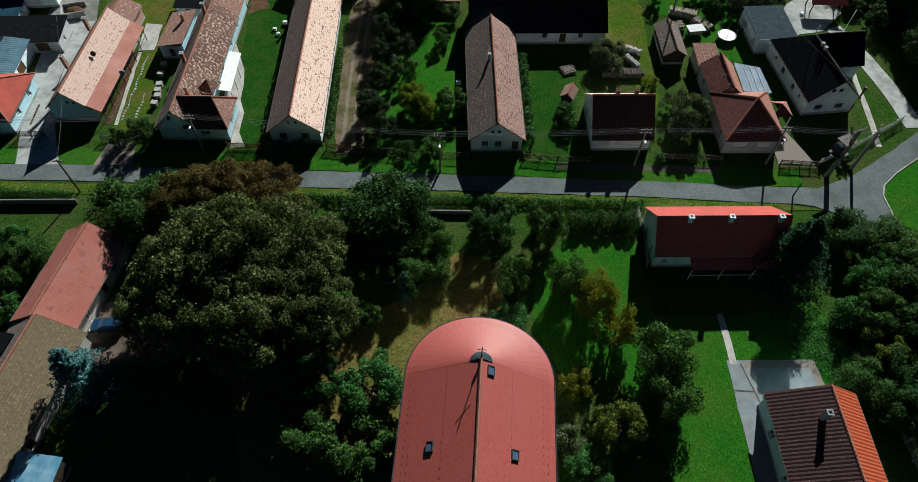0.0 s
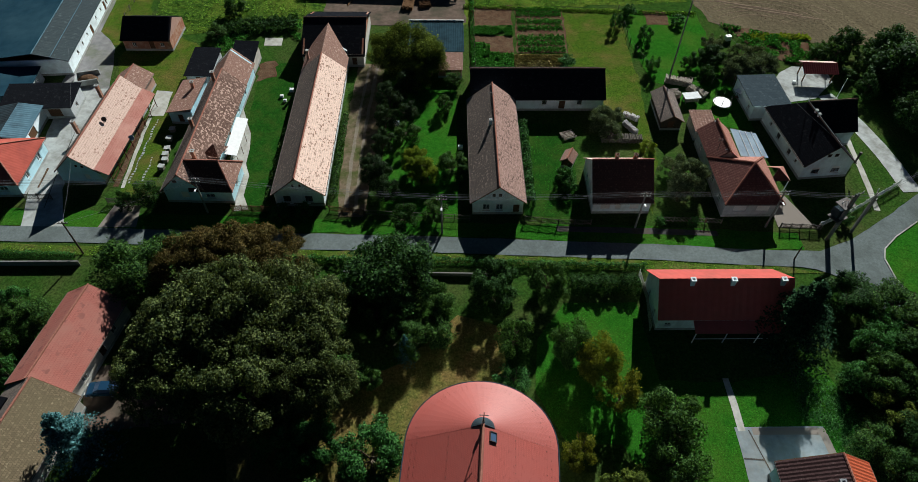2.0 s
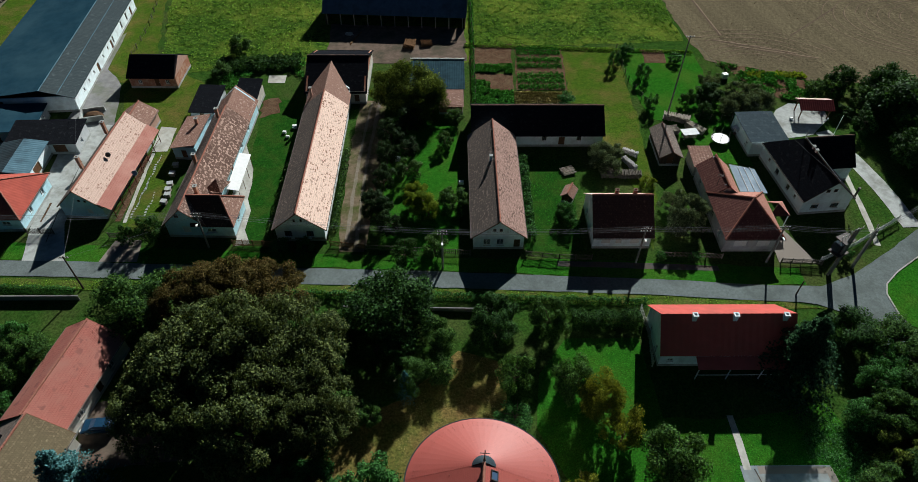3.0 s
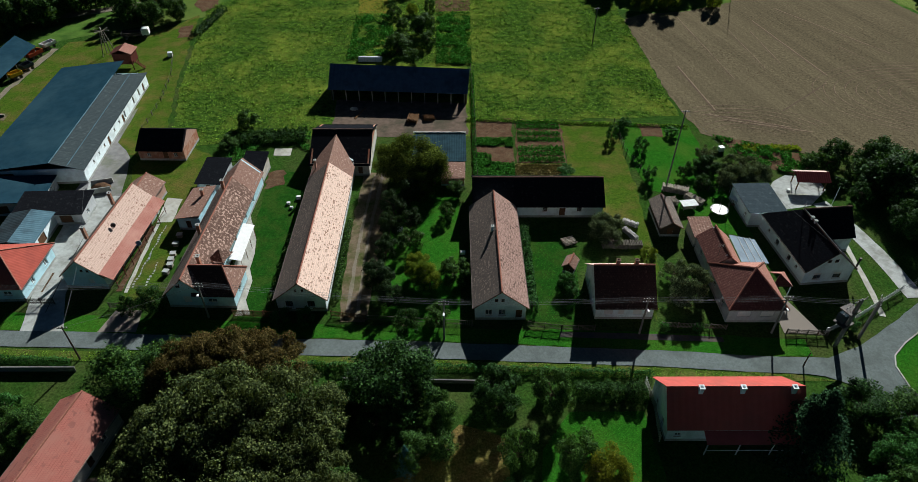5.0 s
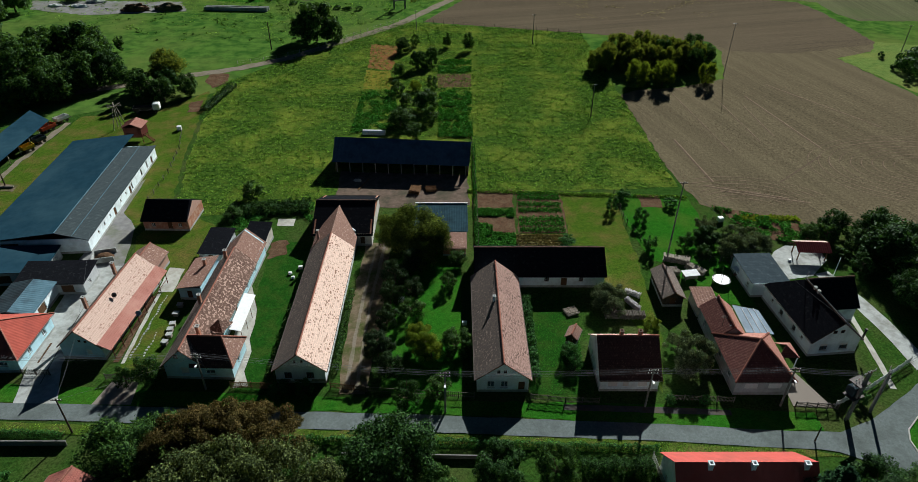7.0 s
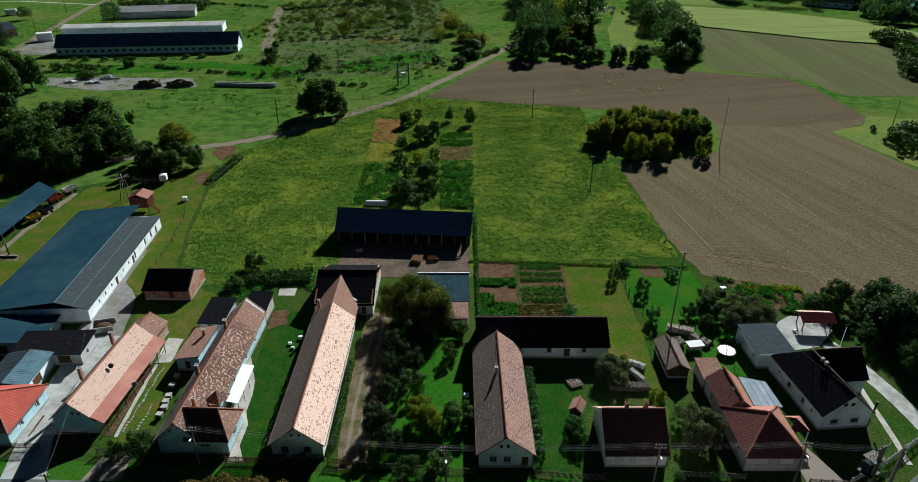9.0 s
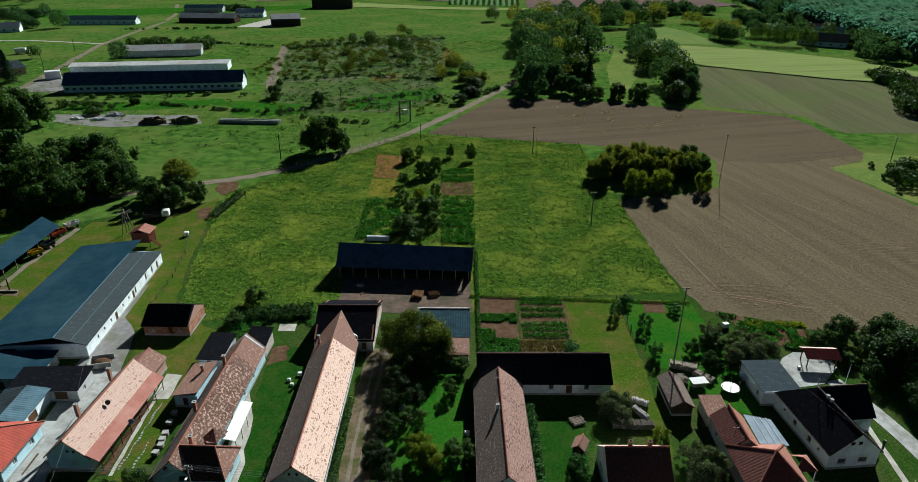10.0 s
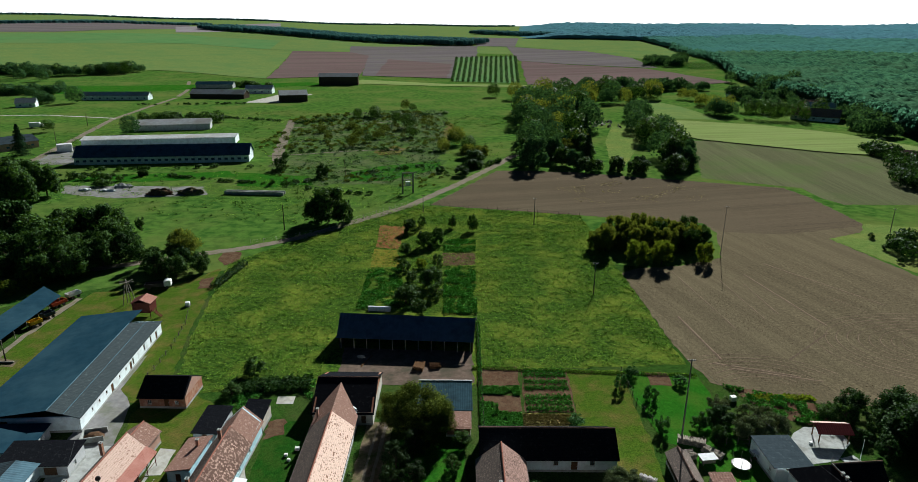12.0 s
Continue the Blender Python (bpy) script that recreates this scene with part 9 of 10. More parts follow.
# ---- vehicles and yard things ----
def car(x, y, turn, paint, label):
    ob = thing("car", x, y, turn, 0.05, label, "car")
    prof = [(-2.0, 0.35), (-2.02, 0.7), (-1.95, 0.95), (-1.3, 1.02), (0.9, 0.98), (1.75, 0.82), (2.0, 0.62), (2.02, 0.35)]
    bm = bmesh.new()
    rows = []
    for yy, sh in ((-0.84, 0.97), (-0.7, 1.0), (0.7, 1.0), (0.84, 0.97)):
        rows.append([bm.verts.new((px * sh, yy, pz if abs(yy) < 0.8 else pz * 0.96)) for px, pz in prof])
    for r0, r1 in zip(rows, rows[1:]):
        for k in range(len(prof) - 1):
            bm.faces.new((r0[k], r1[k], r1[k + 1], r0[k + 1]))
        bm.faces.new((r0[-1], r1[-1], r1[0], r0[0]))
    bm.faces.new(rows[0])
    bm.faces.new(rows[-1][::-1])
    bmesh.ops.recalc_face_normals(bm, faces=list(bm.faces))
    part("body", bm, paint, ob)
    cab = [(-1.75, 1.0), (-1.35, 1.42), (0.15, 1.45), (0.95, 1.0)]
    side = [[Vector((px, yy * (1 if pz < 1.1 else 0.84), pz)) for px, pz in cab] for yy in (-0.72, 0.72)]
    bm = bmesh.new()
    rows = [[bm.verts.new(p) for p in r] for r in side]
    for k in range(3):
        bm.faces.new((rows[0][k], rows[1][k], rows[1][k + 1], rows[0][k + 1]))
    bm.faces.new(rows[0])
    bm.faces.new(rows[1][::-1])
    bmesh.ops.recalc_face_normals(bm, faces=list(bm.faces))
    part("cabin", bm, paint, ob)
    for k, pane in enumerate(([side[0][0], side[1][0], side[1][1], side[0][1]], [side[0][3], side[1][3], side[1][2], side[0][2]], side[0], side[1])):
        mid = sum(pane, Vector()) / 4
        out = (pane[1] - pane[0]).cross(pane[2] - pane[0]).normalized()
        out = out if out.dot(mid - Vector((-0.4, 0, 1.2))) > 0 else -out
        bm = bmesh.new()
        low = [bm.verts.new(mid + 0.88 * (p - mid)) for p in pane]
        top = [bm.verts.new(mid + 0.86 * (p - mid) + out * 0.015) for p in pane]
        bm.faces.new(top)
        for i in range(4):
            bm.faces.new((low[i - 1], low[i], top[i], top[i - 1]))
        bmesh.ops.recalc_face_normals(bm, faces=list(bm.faces))
        part(("rear_window", "windscreen", "side_window", "side_window")[k], bm, M["solar"], ob, "dark tinted car glass")
    bm = bmesh.new()
    box(bm, -1.32, -0.6, 1.43, 0.14, 0.6, 1.47)
    part("roof", bevelled(bm, 0.02), paint, ob)
    for wx in (-1.25, 1.25):
        for wy in (-0.78, 0.78):
            bm = bmesh.new()
            rod(bm, (wx, wy - 0.1, 0.31), (wx, wy + 0.1, 0.31), 0.31, 0.31, 14)
            tyre = part("tyre", bm, M["iron"], ob)
            bm = bmesh.new()
            rod(bm, (wx, wy - 0.11, 0.31), (wx, wy + 0.11, 0.31), 0.18, 0.18, 10)
            part("rim", bm, M["steel"], tyre)
    for sy in (-0.6, 0.6):
        bm = bmesh.new()
        box(bm, 1.93, sy - 0.16, 0.6, 2.03, sy + 0.16, 0.76)
        part("headlight", bm, M["frame_white"], ob)
        bm = bmesh.new()
        box(bm, -2.05, sy - 0.12, 0.65, -1.95, sy + 0.12, 0.9)
        part("tail_light", bm, M["metal_red"], ob)
    return ob


car_blue = surface("car_blue", (0.012, 0.045, 0.09), (0.014, 0.05, 0.1), 1.0, 0.25, 0.0)
car(-42.2, 37.2, 182, car_blue, "dark blue parked hatchback car")
# lorry
t_ = thing("lorry", -86.8, 171.6, 12, 0.05, "small dark lorry with a white cab", "lorry")
bm = bmesh.new()
box(bm, -3.6, -1.1, 0.8, 1.6, 1.1, 1.0)
part("bed", bm, M["iron"], t_)
for q in ((-3.6, -1.1, 1.6, -1.02), (-3.6, 1.02, 1.6, 1.1), (-3.6, -1.02, -3.52, 1.02)):
    bm = bmesh.new()
    box(bm, q[0], q[1], 1.0, q[2], q[3], 1.7)
    part("side_board", bm, M["iron"], t_)
bm = bmesh.new()
box(bm, 1.7, -1.1, 0.7, 3.6, 1.1, 2.5)
part("cab", bevelled(bm, 0.18), M["white_metal"], t_)
for wx in (-2.4, 2.5):
    for wy in (-0.95, 0.95):
        bm = bmesh.new()
        rod(bm, (wx, wy - 0.15, 0.45), (wx, wy + 0.15, 0.45), 0.45, 0.45, 14)
        part("wheel", bm, M["iron"], t_)
# machines under the shed
red_paint = surface("red_paint", (0.5, 0.09, 0.04), (0.42, 0.08, 0.04), 2.0, 0.5, 0.1)
yellow_paint = surface("yellow_paint", (0.6, 0.38, 0.03), (0.5, 0.3, 0.03), 2.0, 0.5, 0.1)


def trailer(x, y, turn, paint, L, label):
    ob = thing("farm_trailer", x, y, turn, 0.0, label, "trailer")
    for q in ((-L / 2, -1.0, L / 2, -0.92), (-L / 2, 0.92, L / 2, 1.0), (-L / 2, -0.92, -L / 2 + 0.08, 0.92), (L / 2 - 0.08, -0.92, L / 2, 0.92)):
        bm = bmesh.new()
        box(bm, q[0], q[1], 0.9, q[2], q[3], 1.7)
        part("side_board", bm, paint, ob)
    bm = bmesh.new()
    box(bm, -L / 2, -1.0, 0.75, L / 2, 1.0, 0.9)
    part("bed", bm, M["wood_brown"], ob)
    bm = bmesh.new()
    rod(bm, (L / 2, 0, 0.7), (L / 2 + 1.2, 0, 0.5), 0.06)
    part("drawbar", bm, M["iron"], ob)
    for wx in (-L / 4, L / 4):
        for wy in (-0.9, 0.9):
            bm = bmesh.new()
            rod(bm, (wx, wy - 0.12, 0.4), (wx, wy + 0.12, 0.4), 0.4, 0.4, 12)
            part("wheel", bm, M["iron"], ob)


trailer(-108.2, 158.6, 70, red_paint, 4.4, "red farm trailer under the shed roof")
trailer(-106.8, 146.6, 60, yellow_paint, 3.0, "yellow farm trailer under the shed roof")
trailer(-107.4, 164.6, 65, M["white_metal"], 3.6, "white farm trailer beside the shed")
trailer(-106.4, 151.4, 70, M["metal_grey"], 2.8, "grey farm cart beside the shed")
# wind pump frame
t_ = thing("wind_pump", -89.6, 160.2, 0, 0, "old timber well frame with a wheel on top", "well")
for sx, sy in ((-1.2, -1.2), (1.2, -1.2), (-1.2, 1.2), (1.2, 1.2)):
    bm = bmesh.new()
    rod(bm, (sx, sy, 0), (sx * 0.3, sy * 0.3, 6.2), 0.11)
    part("leg", bm, M["wood_grey"], t_)
for k in range(6):
    bm = bmesh.new()
    a_ = k * math.tau / 6
    rod(bm, (0, 0, 6.4), (1.9 * math.cos(a_), 1.9 * math.sin(a_), 6.7), 0.09, 0.16, 5)
    part("arm", bm, M["wood_grey"], t_)
# white cube tank and pallets
t_ = thing("water_tank", -73.5, 159.4, 15, 0, "white plastic cube tank in the grass", "tank")
bm = bmesh.new()
box(bm, -0.6, -0.6, 0.15, 0.6, 0.6, 1.2)
part("tank_body", bevelled(bm, 0.12), M["white_metal"], t_)
bm = bmesh.new()
box(bm, -0.62, -0.62, 0, 0.62, 0.62, 0.14)
part("pallet", bm, M["wood_grey"], t_)
# covered white tank behind the barn
t_ = thing("polytunnel", -21.2, 157.4, -2, 0, "small white polytunnel behind the barn", "greenhouse")
bm = bmesh.new()
n_ = 10
ra = [bm.verts.new((-3.0, 0.95 * math.cos(math.pi * k / n_), 1.1 * math.sin(math.pi * k / n_))) for k in range(n_ + 1)]
rb2 = [bm.verts.new((3.0, 0.95 * math.cos(math.pi * k / n_), 1.1 * math.sin(math.pi * k / n_))) for k in range(n_ + 1)]
for k in range(n_):
    bm.faces.new((ra[k], ra[k + 1], rb2[k + 1], rb2[k]))
bm.faces.new(ra), bm.faces.new(rb2[::-1])
bmesh.ops.recalc_face_normals(bm, faces=list(bm.faces))
part("cover", bm, M["tarp"], t_)
for k in range(5):
    bm = bmesh.new()
    rings_ = []
    for j in range(n_ + 1):
        c_, s_ = math.cos(math.pi * j / n_), math.sin(math.pi * j / n_)
        rings_.append([bm.verts.new((-2.9 + 1.45 * k + dx, (0.97 + dr) * c_, (1.12 + dr) * s_)) for dx, dr in ((-0.03, 0), (0, 0.03), (0.03, 0), (0, -0.03))])
    for p_, q_ in zip(rings_, rings_[1:]):
        for i in range(4):
            bm.faces.new((p_[i], p_[(i + 1) % 4], q_[(i + 1) % 4], q_[i]))
    part("hoop", bm, M["steel"], t_)


# trampoline
t_ = thing("trampoline", 48.9, 92.9, 0, 0, "round white trampoline with net poles", "trampoline")
bm = bmesh.new()
rod(bm, (0, 0, 0.82), (0, 0, 0.86), 1.55, 1.55, 28)
part("mat", bm, M["white_metal"], t_, "white covered jumping mat")
bm = bmesh.new()
for k in range(28):
    a_, b_ = k * math.tau / 28, (k + 1) * math.tau / 28
    rod(bm, (1.62 * math.cos(a_), 1.62 * math.sin(a_), 0.84), (1.62 * math.cos(b_), 1.62 * math.sin(b_), 0.84), 0.06, None, 5)
part("rim", bm, M["iron"], t_)
for k in range(6):
    a_ = k * math.tau / 6 + 0.3
    bm = bmesh.new()
    rod(bm, (1.7 * math.cos(a_), 1.1 * math.sin(a_), 0), (1.7 * math.cos(a_), 1.1 * math.sin(a_), 2.6), 0.035)
    part("net_pole", bm, M["iron"], t_)
t_ = thing("swing_seat", 52.6, 95.0, 30, 0, "garden swing seat with a pale canopy", "garden seat")
bm = bmesh.new()
box(bm, -1.1, -0.7, 1.85, 1.1, 0.7, 1.92)
part("canopy", bevelled(bm, 0.03), M["tarp"], t_)
for sx in (-1, 1):
    for sy in (-0.9, 0.9):
        bm = bmesh.new()
        rod(bm, (sx, sy, 0), (sx, 0, 1.9), 0.04)
        part("leg", bm, M["iron"], t_)
bm = bmesh.new()
box(bm, -0.9, -0.3, 0.5, 0.9, 0.3, 0.62)
part("seat", bevelled(bm, 0.03), M["wood_brown"], t_)

# gazebo
g_ = thing("gazebo", 68.8, 101.2, -3, 0, "wooden gazebo with a wine-red tiled roof", "gazebo")
for px_, py_ in ((-2.6, -1.3), (2.6, -1.3), (-2.6, 1.3), (2.6, 1.3)):
    bm = bmesh.new()
    box(bm, px_ - 0.08, py_ - 0.08, 0, px_ + 0.08, py_ + 0.08, 2.5)
    part("post", bm, M["wood_brown"], g_)
wine = tiles("tile_wine", (0.17, 0.035, 0.035), (0.13, 0.028, 0.03), None, 0.0, rough=0.6)
M["tile_wine"] = wine
roof_face(g_, [(-3.2, -1.9, 2.3), (3.2, -1.9, 2.3), (3.2, 0.3, 3.3), (-3.2, 0.3, 3.3)], "tile_wine", rib=0.4, rise=0.04)
roof_face(g_, [(3.2, 1.8, 2.6), (-3.2, 1.8, 2.6), (-3.2, 0.3, 3.3), (3.2, 0.3, 3.3)], "tile_pink", rib=0.4, rise=0.04)

# water tank
wt = thing("water_tank", 56.0, 113.9, 12, 0, "white plastic water tank among garden hedges", "tank")
bm = bmesh.new()
box(bm, -0.6, -0.5, 0.14, 0.6, 0.5, 1.15)
part("container", bevelled(bm, 0.09), M["white_metal"], wt)
bm = bmesh.new()
rod(bm, (0, 0, 1.15), (0, 0, 1.22), 0.14, 0.14, 12)
part("cap", bm, M["iron"], wt)
for fx in (-0.5, 0.0, 0.5):
    bm = bmesh.new()
    box(bm, fx - 0.06, -0.5, 0.0, fx + 0.06, 0.5, 0.14)
    part("skid", bm, M["wood_dark"], wt)
# beehives
for x_, y_ in ((-46.5, 76.6), (-46.4, 78.3), (-46.7, 79.6), (-46.8, 81.0), (-47.2, 83.6), (-47.3, 85.9)):
    hv = thing("beehive", x_, y_, random.Random(int(y_ * 10)).uniform(-20, 20), 0, "pale grey beehive box in the side yard", "beehive", "beehives")
    bm = bmesh.new()
    box(bm, -0.4, -0.35, 0.12, 0.4, 0.35, 0.75)
    part("hive_body", bm, M["wood_grey"], hv)
    bm = bmesh.new()
    box(bm, -0.5, -0.45, 0.75, 0.5, 0.45, 0.83)
    part("lid", bevelled(bm, 0.02), M["concrete"], hv, "pale sheet-metal lid")
    for fx in (-0.3, 0.3):
        bm = bmesh.new()
        box(bm, fx - 0.05, -0.3, 0, fx + 0.05, 0.3, 0.12)
        part("foot", bm, M["wood_dark"], hv)


def log_pile(x, y, turn, L, D, tall, label, seed, wood="log"):
    """A stack of firewood: round logs laid side by side."""
    ob = thing("log_pile", x, y, turn, 0, label, "firewood")
    rng = random.Random(seed)
    z = 0.12
    while z < tall:
        yy = -D / 2
        while yy < D / 2:
            r = rng.uniform(0.08, 0.15)
            bm = bmesh.new()
            w = rng.uniform(-0.12, 0.12)
            l2 = L / 2 * rng.uniform(0.75, 1.05)
            rod(bm, (-l2, yy, z + w * 0.3), (l2, yy + w, z), r, r * 0.9, 7)
            part("log", bm, M[wood], ob)
            yy += 2 * r + 0.03
        z += 0.24
    return ob


log_pile(42.6, 99.6, 70, 1.6, 4.6, 1.1, "long heap of split firewood along a fence", 1)
log_pile(45.4, 96.6, 40, 1.6, 3.6, 1.0, "heap of split firewood", 2)
log_pile(41.2, 96.0, 10, 1.6, 2.0, 0.9, "heap of split firewood beside the shed", 3)
log_pile(29.2, 83.5, 88, 1.6, 6.6, 1.0, "long dark stack of logs behind the cottage", 4, "wood_weathered")
log_pile(31.2, 86.4, 30, 0.9, 3.2, 0.9, "heap of mottled split logs behind the cottage", 16, "log_pale")
log_pile(31.8, 89.4, 60, 0.8, 2.8, 1.0, "pale heap of split logs in the garden", 5, "log_pale")
log_pile(20.2, 84.6, 20, 2.4, 1.6, 0.4, "loose planks lying on the grass", 6)
# crates with sheet roof by the firewood
s_ = thing("hutch", 43.6, 94.2, 8, 0, "rabbit hutch roofed with a white sheet", "hutch")
bm = bmesh.new()
box(bm, -1.2, -0.7, 0.4, 1.2, 0.7, 1.3)
part("hutch_body", bm, M["wood_grey"], s_)
bm = bmesh.new()
box(bm, -1.5, -0.95, 1.3, 1.5, 0.95, 1.36)
part("lid", bm, M["tarp"], s_)
for px_, py_ in ((-1.1, -0.6), (1.1, -0.6), (-1.1, 0.6), (1.1, 0.6)):
    bm = bmesh.new()
    box(bm, px_ - 0.05, py_ - 0.05, 0, px_ + 0.05, py_ + 0.05, 0.4)
    part("leg", bm, M["wood_grey"], s_)
# small garden hut
s_ = thing("garden_hut", 18.9, 76.6, -25, 0, "tiny garden hut with an old tiled roof", "hut")
walls(s_, 1.7, 2.4, 1.7, "wood_dark", peak=2.3, front=[(0.4, 0, 0.8, 1.6, "door")])
gable_roof(s_, 1.7, 2.4, 1.7, 2.4, "tile_old", "tile_old", 0.2, 0.2)
# manure bay
s_ = thing("manure_bay", -67.0, 100.5, 15, 0, "concrete bay filled with brown manure", "compost")
for q in ((-2.0, -1.6, 2.0, -1.4), (-2.0, 1.4, 2.0, 1.6), (-2.0, -1.4, -1.8, 1.4)):
    bm = bmesh.new()
    box(bm, q[0], q[1], 0, q[2], q[3], 1.1)
    part("bay_wall", bm, M["concrete"], s_)
bm = bmesh.new()
bmesh.ops.create_icosphere(bm, subdivisions=3, radius=1.0)
for v in bm.verts:
    v.co = Vector((v.co.x * 1.75, v.co.y * 1.38, max(-0.02, v.co.z * 1.05))) * (1 + 0.12 * noise.noise(v.co * 3))
part("manure", bm, M["soil"], s_)


def heap(x, y, rx, ry, tall, mat, label, seed):
    bm = bmesh.new()
    bmesh.ops.create_icosphere(bm, subdivisions=4, radius=1.0)
    for v in bm.verts:
        q = 1 + 0.35 * noise.noise(v.co * 2.6 + Vector((seed, 0, 0))) + 0.15 * noise.noise(v.co * 7)
        v.co = Vector((v.co.x * rx * q + x, v.co.y * ry * q + y, max(-0.05, v.co.z * tall * q)))
    return single("rubble_heap", bm, M[mat], label, "heap", "stuff")


heap(-134.7, 280.5, 5.5, 2.5, 2.6, "soil", "brown heap of earth on hard standing", 1)
heap(-121.5, 282.0, 6, 2.3, 2.4, "dirt", "dark heap of manure on hard standing", 2)
heap(-158.2, 294.5, 4, 2.5, 1.5, "concrete", "grey heap of rubble", 3)
heap(-161.5, 286, 4, 1.6, 1.0, "tarp", "heap under white sheeting", 4)
heap(-172, 287, 3, 1.6, 1.0, "tarp", "small heap under white sheeting", 5)
w_ = thing("silage_clamp", -92.6, 280.6, -3.5, 0, "low grey silage clamp wall", "wall")
bm = bmesh.new()
box(bm, -13.6, 0, 0, 13.6, 0.5, 1.5)
part("clamp_wall", bevelled(bm, 0.05), M["concrete"], w_)
bm = bmesh.new()
box(bm, -13.6, 2.5, 0, 13.6, 3.0, 1.5)
part("clamp_wall", bevelled(bm, 0.05), M["concrete"], w_)


# ---- the farm and far houses ----
def cattle_shed(x, y, turn, L, D, eave, ridge, wall, roof, n, label, sill=1.4):
    """A long farm building with a row of small windows. The front faces -y."""
    ob = thing("cattle_shed", x, y, turn, height(x, y), label, "farm building")
    wins = [(L * (k + 0.5) / n - 0.9, sill, 1.8, 1.2) for k in range(n)] if n else []
    for m, ops, w in ((Matrix.Translation((-L / 2, 0, 0)), wins, L), (Matrix.Translation((L / 2, D, 0)) @ Matrix.Rotation(math.pi, 4, "Z"), [], L),
                      (Matrix.Translation((-L / 2, D - 0.4, 0)) @ Matrix.Rotation(-math.pi / 2, 4, "Z"), [], D - 0.8), (Matrix.Translation((L / 2, 0.4, 0)) @ Matrix.Rotation(math.pi / 2, 4, "Z"), [], D - 0.8)):
        g = (w / 2, ridge - 0.2) if w < L else None
        bm = wall_mesh(w, eave, ops, 0.4, g)
        bm.transform(m)
        part("wall", bm, M[wall], ob)
    for o in wins:
        bm = bmesh.new()
        box(bm, -L / 2 + o[0], 0.2, o[1], -L / 2 + o[0] + o[2], 0.25, o[1] + o[3])
        part("window", bm, M["solar"], ob)
    e = 0.6
    roof_face(ob, [(-L / 2 - e, -e, eave - 0.2), (L / 2 + e, -e, eave - 0.2), (L / 2 + e, D / 2, ridge), (-L / 2 - e, D / 2, ridge)], roof, 0.15)
    roof_face(ob, [(L / 2 + e, D + e, eave - 0.2), (-L / 2 - e, D + e, eave - 0.2), (-L / 2 - e, D / 2, ridge), (L / 2 + e, D / 2, ridge)], roof, 0.15)
    return ob


cattle_shed(-163.6, 349.5, 7.5, 92, 14, 4.2, 9.5, "plaster_white", "sheet_navy", 26, "long white cattle shed with a dark blue roof")
cattle_shed(-190, 405, 10, 92, 16, 4.6, 5.8, "plaster_white", "sheet_pale", 0, "long cattle shed with a pale sheet roof")
cattle_shed(-209, 468, 14, 52, 14, 4.5, 7.5, "plaster_grey", "sheet_pale", 0, "cattle shed with a weathered grey roof")
cattle_shed(-272, 384, 55, 34, 18, 4.5, 7.5, "plaster_pink", "metal_grey", 5, "pink-walled hall with a grey roof")
cattle_shed(-352, 666, 4, 66, 12, 4.5, 8, "plaster_white", "sheet_pale", 9, "long white shed with a grey roof")
cattle_shed(-402, 602, 20, 16, 12, 4, 8, "plaster_white", "sheet_pale", 2, "small white farmhouse beyond the road")
cattle_shed(-255, 686, -4, 58, 16, 5, 9, "wood_dark", "sheet_pale", 0, "wide open cattle shed with a pale roof")
cattle_shed(-228, 742, 2, 30, 14, 5, 9, "plaster_white", "sheet_pale", 4, "white farm office with a grey roof")
cattle_shed(-300, 802, 4, 44, 14, 5, 8, "plaster_grey", "slate_blue", 0, "low farm shed with a dark roof")
cattle_shed(-167.5, 660, 20, 27, 16, 7, 11, "wood_dark", "sheet_pale", 0, "tall open hay barn with a pale roof")
cattle_shed(-158, 857, 4, 50, 16, 11, 15, "wood_dark", "sheet_pale", 0, "tall open hay barn with a pale roof")
cattle_shed(299, 532, -35, 22, 14, 4, 10, "plaster_white", "tile_old", 3, "house with a brown roof in the valley")
cattle_shed(287, 545, -35, 16, 12, 4, 9, "plaster_cream", "tile_old", 2, "house with a brown roof in the valley")
cattle_shed(334, 600, -25, 24, 12, 4, 8, "plaster_white", "sheet_pale", 3, "house with a grey roof in the valley")
cattle_shed(364, 735, -20, 22, 14, 4, 8, "plaster_white", "metal_grey", 2, "white house with a bright sheet roof")
cattle_shed(318, 745, -20, 26, 12, 4, 8, "plaster_white", "sheet_pale", 3, "white house at the forest edge")
cattle_shed(402, 765, -20, 14, 10, 4, 8, "plaster_white", "white_metal", 2, "white house at the forest edge")
cattle_shed(205, 762, 0, 10, 8, 4, 7, "plaster_white", "white_metal", 1, "small white chapel among trees")
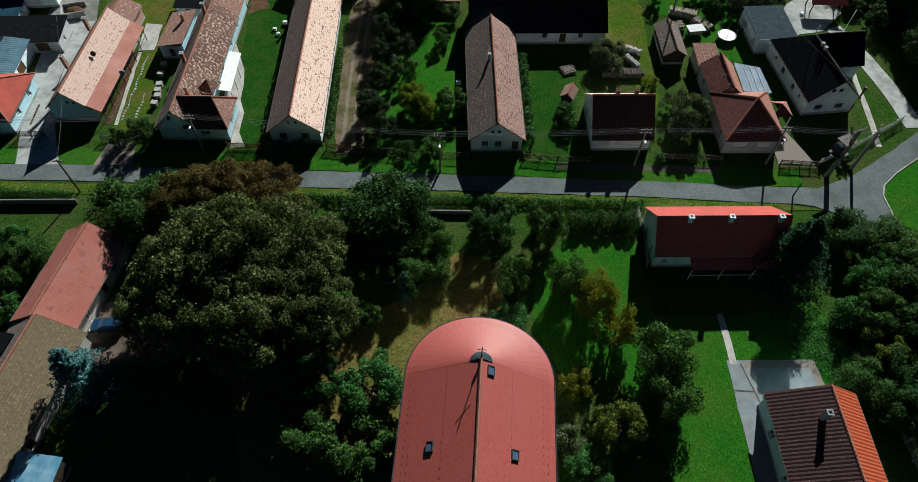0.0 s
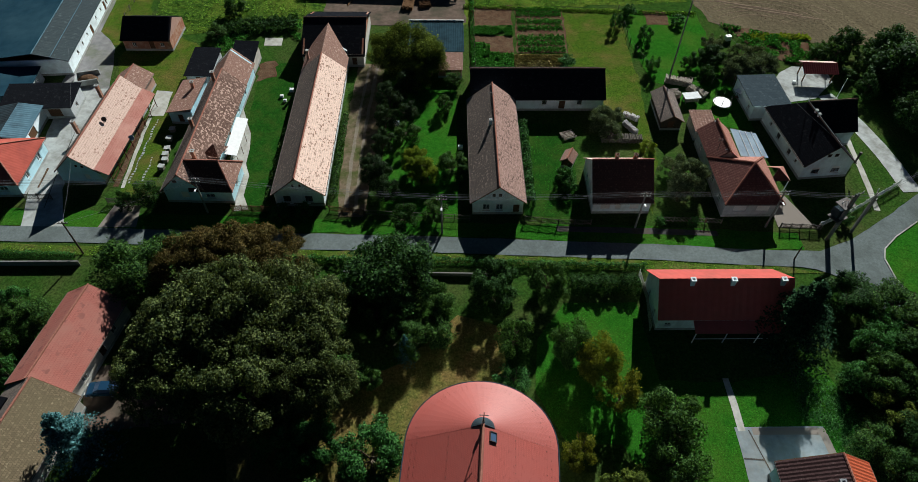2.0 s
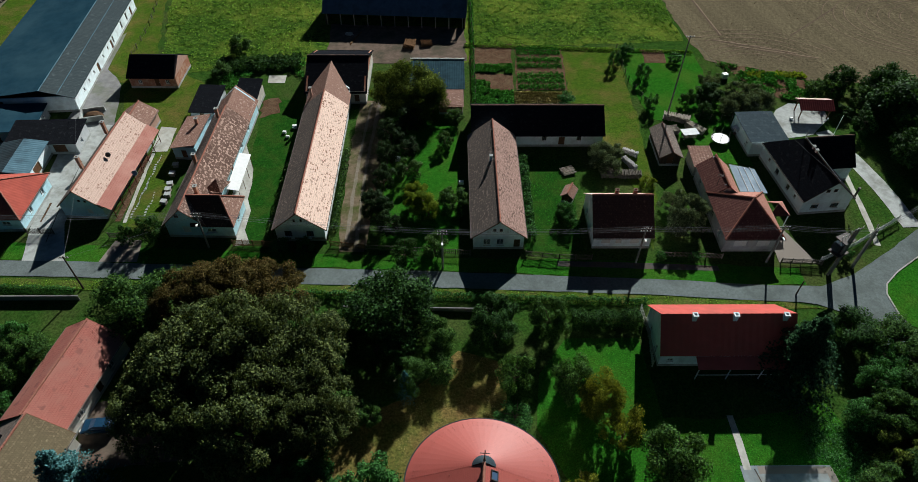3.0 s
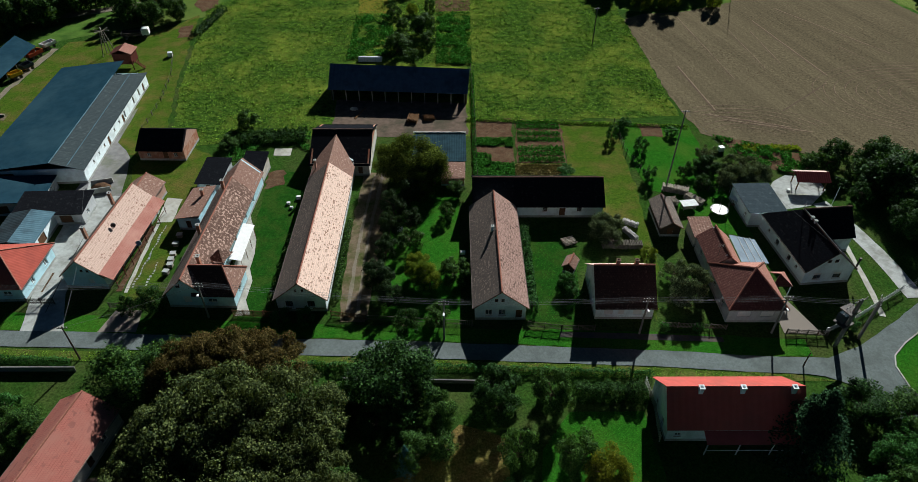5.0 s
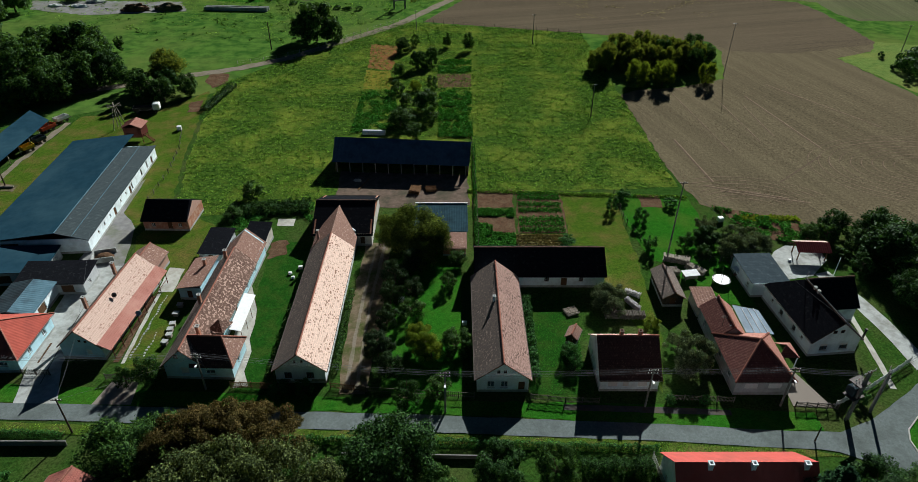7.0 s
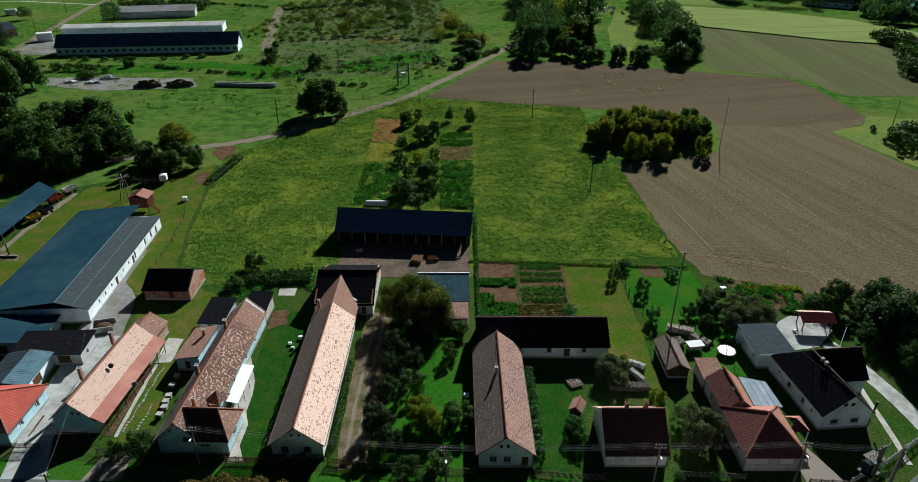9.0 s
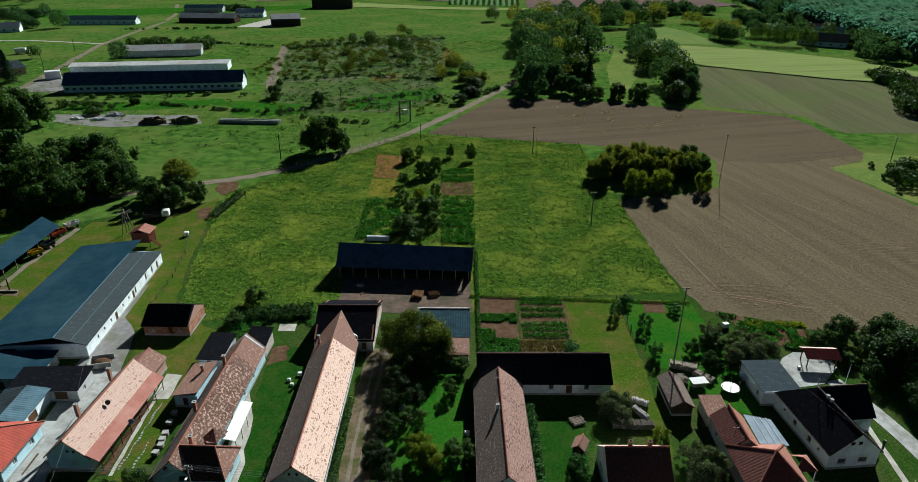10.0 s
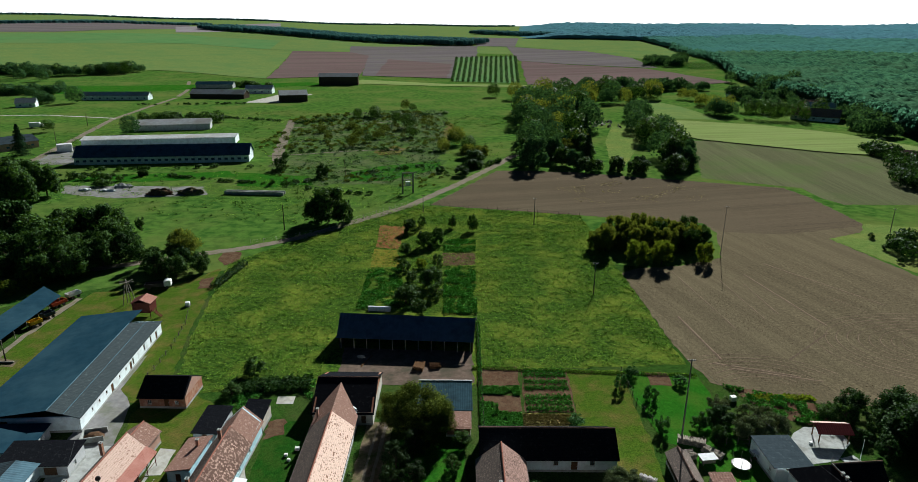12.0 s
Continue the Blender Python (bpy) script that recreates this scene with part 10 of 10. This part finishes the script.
for x_, y_, t_2, L_, D_, rf_, lb_ in ((305, 722, 10, 14, 9, "sheet_pale", "grey-roofed house in the valley"), (306, 694, -15, 12, 9, "tile_old", "brown-roofed house in the valley"), (327, 713, 20, 12, 8, "sheet_pale", "grey-roofed house in the valley"),
                                (386, 754, -20, 12, 9, "white_metal", "white house below the forest"), (362, 713, -25, 12, 9, "sheet_pale", "grey-roofed house in the valley"), (343, 634, -35, 14, 9, "tile_old", "brown-roofed house in the valley"), (346, 604, -40, 26, 8, "sheet_pale", "long pale-roofed building in the valley"), (325, 509, -30, 8, 5, "white_metal", "small white shed beside the field")):
    cattle_shed(x_, y_, t_2, L_, D_, 3.4, 7, "plaster_white", rf_, 2, lb_)
cattle_shed(266, 372, -30, 16, 12, 1.5, 4.5, "plaster_cream", "tile_old", 0, "low house with an old tiled roof below the slope")
v_ = thing("van", -314, 478, 20, 0, "white delivery van at the farm", "van")
bm = bmesh.new()
box(bm, -4.5, -1.6, 0.6, 2.6, 1.6, 4.0)
part("box_body", bevelled(bm, 0.15), M["white_metal"], v_)
bm = bmesh.new()
box(bm, 2.7, -1.5, 0.6, 4.6, 1.5, 3.0)
part("cab", bevelled(bm, 0.3), M["white_metal"], v_)
for wx in (-3, 3):
    for wy in (-1.4, 1.4):
        bm = bmesh.new()
        rod(bm, (wx, wy - 0.2, 0.6), (wx, wy + 0.2, 0.6), 0.6, 0.6, 12)
        part("wheel", bm, M["iron"], v_)
c_ = thing("container", -238, 384, 30, 0, "white site container beside the cattle shed", "container")
bm = bmesh.new()
box(bm, -4, -2.5, 0, 4, 2.5, 4.5)
part("container_body", bevelled(bm, 0.05), M["white_metal"], c_)
# gravestones
for k in range(46):
    r_ = random.Random(k)
    x_, y_ = 108 + r_.uniform(-12, 16), 508 + r_.uniform(-14, 22)
    bm = bmesh.new()
    w2, h2 = r_.uniform(0.5, 0.9), r_.uniform(1.0, 1.9)
    box(bm, x_ - w2, y_ - 0.2, 0, x_ + w2, y_ + 0.2, h2)
    box(bm, x_ - w2, y_ - 2.0, 0, x_ + w2, y_ - 0.2, 0.35)
    single("gravestone", bm, M["concrete_light" if k % 3 else "iron"], "pale gravestone in the far churchyard" if k % 3 else "dark gravestone in the far churchyard", "gravestone", group="gravestones")
# garden pots, small white things in yards
for x_, y_, s in ((-9.2, 87.6, 0.5), (1.8, 81.5, 0.4), (-30.4, 95.5, 0.32), (-28.8, 97.2, 0.4), (-29.6, 94.2, 0.3), (47.6, 84.6, 0.3), (64.6, 99.8, 0.3)):
    bm = bmesh.new()
    box(bm, x_ - s, y_ - s * 0.8, 0, x_ + s, y_ + s * 0.8, s * 1.5)
    single("crate", bevelled(bm, 0.05), M["white_metal"], "white plastic crate in the yard", "crate", group="yard crates")

# beam on posts in the barn field
b_ = thing("timber_beam", -103.2, 127.9, 0, 0, "weathered timber beam lying on a bare patch", "timber")
bm = bmesh.new()
box(bm, -3.4, -0.2, 0.1, 3.4, 0.2, 0.45)
part("beam", bevelled(bm, 0.04), M["wood_grey"], b_)
bm = bmesh.new()
rod(bm, (1.4, 0.3, 0), (1.2, 0.5, 3.2), 0.16, 0.12, 8)
part("post", bm, M["wood_dark"], b_)

# sky haze along the horizon, far behind the hills
bm = bmesh.new()
cols = []
for k in range(49):
    a_ = radians(-62 + 124 * k / 48)
    cols.append([bm.verts.new((4750 * math.sin(a_), 4750 * math.cos(a_), z_)) for z_ in (20.0, 330.0)])
for p_, q_ in zip(cols, cols[1:]):
    bm.faces.new((p_[0], q_[0], q_[1], p_[1]))
mh, nt, b = nodes_of("sky_haze")
em = nt.nodes.new("ShaderNodeEmission")
em.inputs[0].default_value, em.inputs[1].default_value = (0.93, 0.985, 1.0, 1), 1.0
nt.links.new(em.outputs[0], nt.nodes["Material Output"].inputs[0])
single("backdrop", bm, mh, "bright white haze of the sky above the hills", "sky", "structure")

# clutter of the barn yard
log_pile(-8.8, 126.6, 80, 3.0, 2.2, 1.0, "criss-cross heap of old beams in the barn yard", 11, "wood_brown")
log_pile(-5.2, 127.2, 10, 2.6, 1.8, 0.8, "heap of boards in the barn yard", 12, "wood_brown")
log_pile(-20.8, 129.6, 70, 6.0, 0.25, 0.2, "long poles lying across the barn yard", 13, "wood_brown")
heap(-22.4, 131.5, 0.9, 0.7, 0.4, "concrete_light", "small heap of pale rubble", 15)
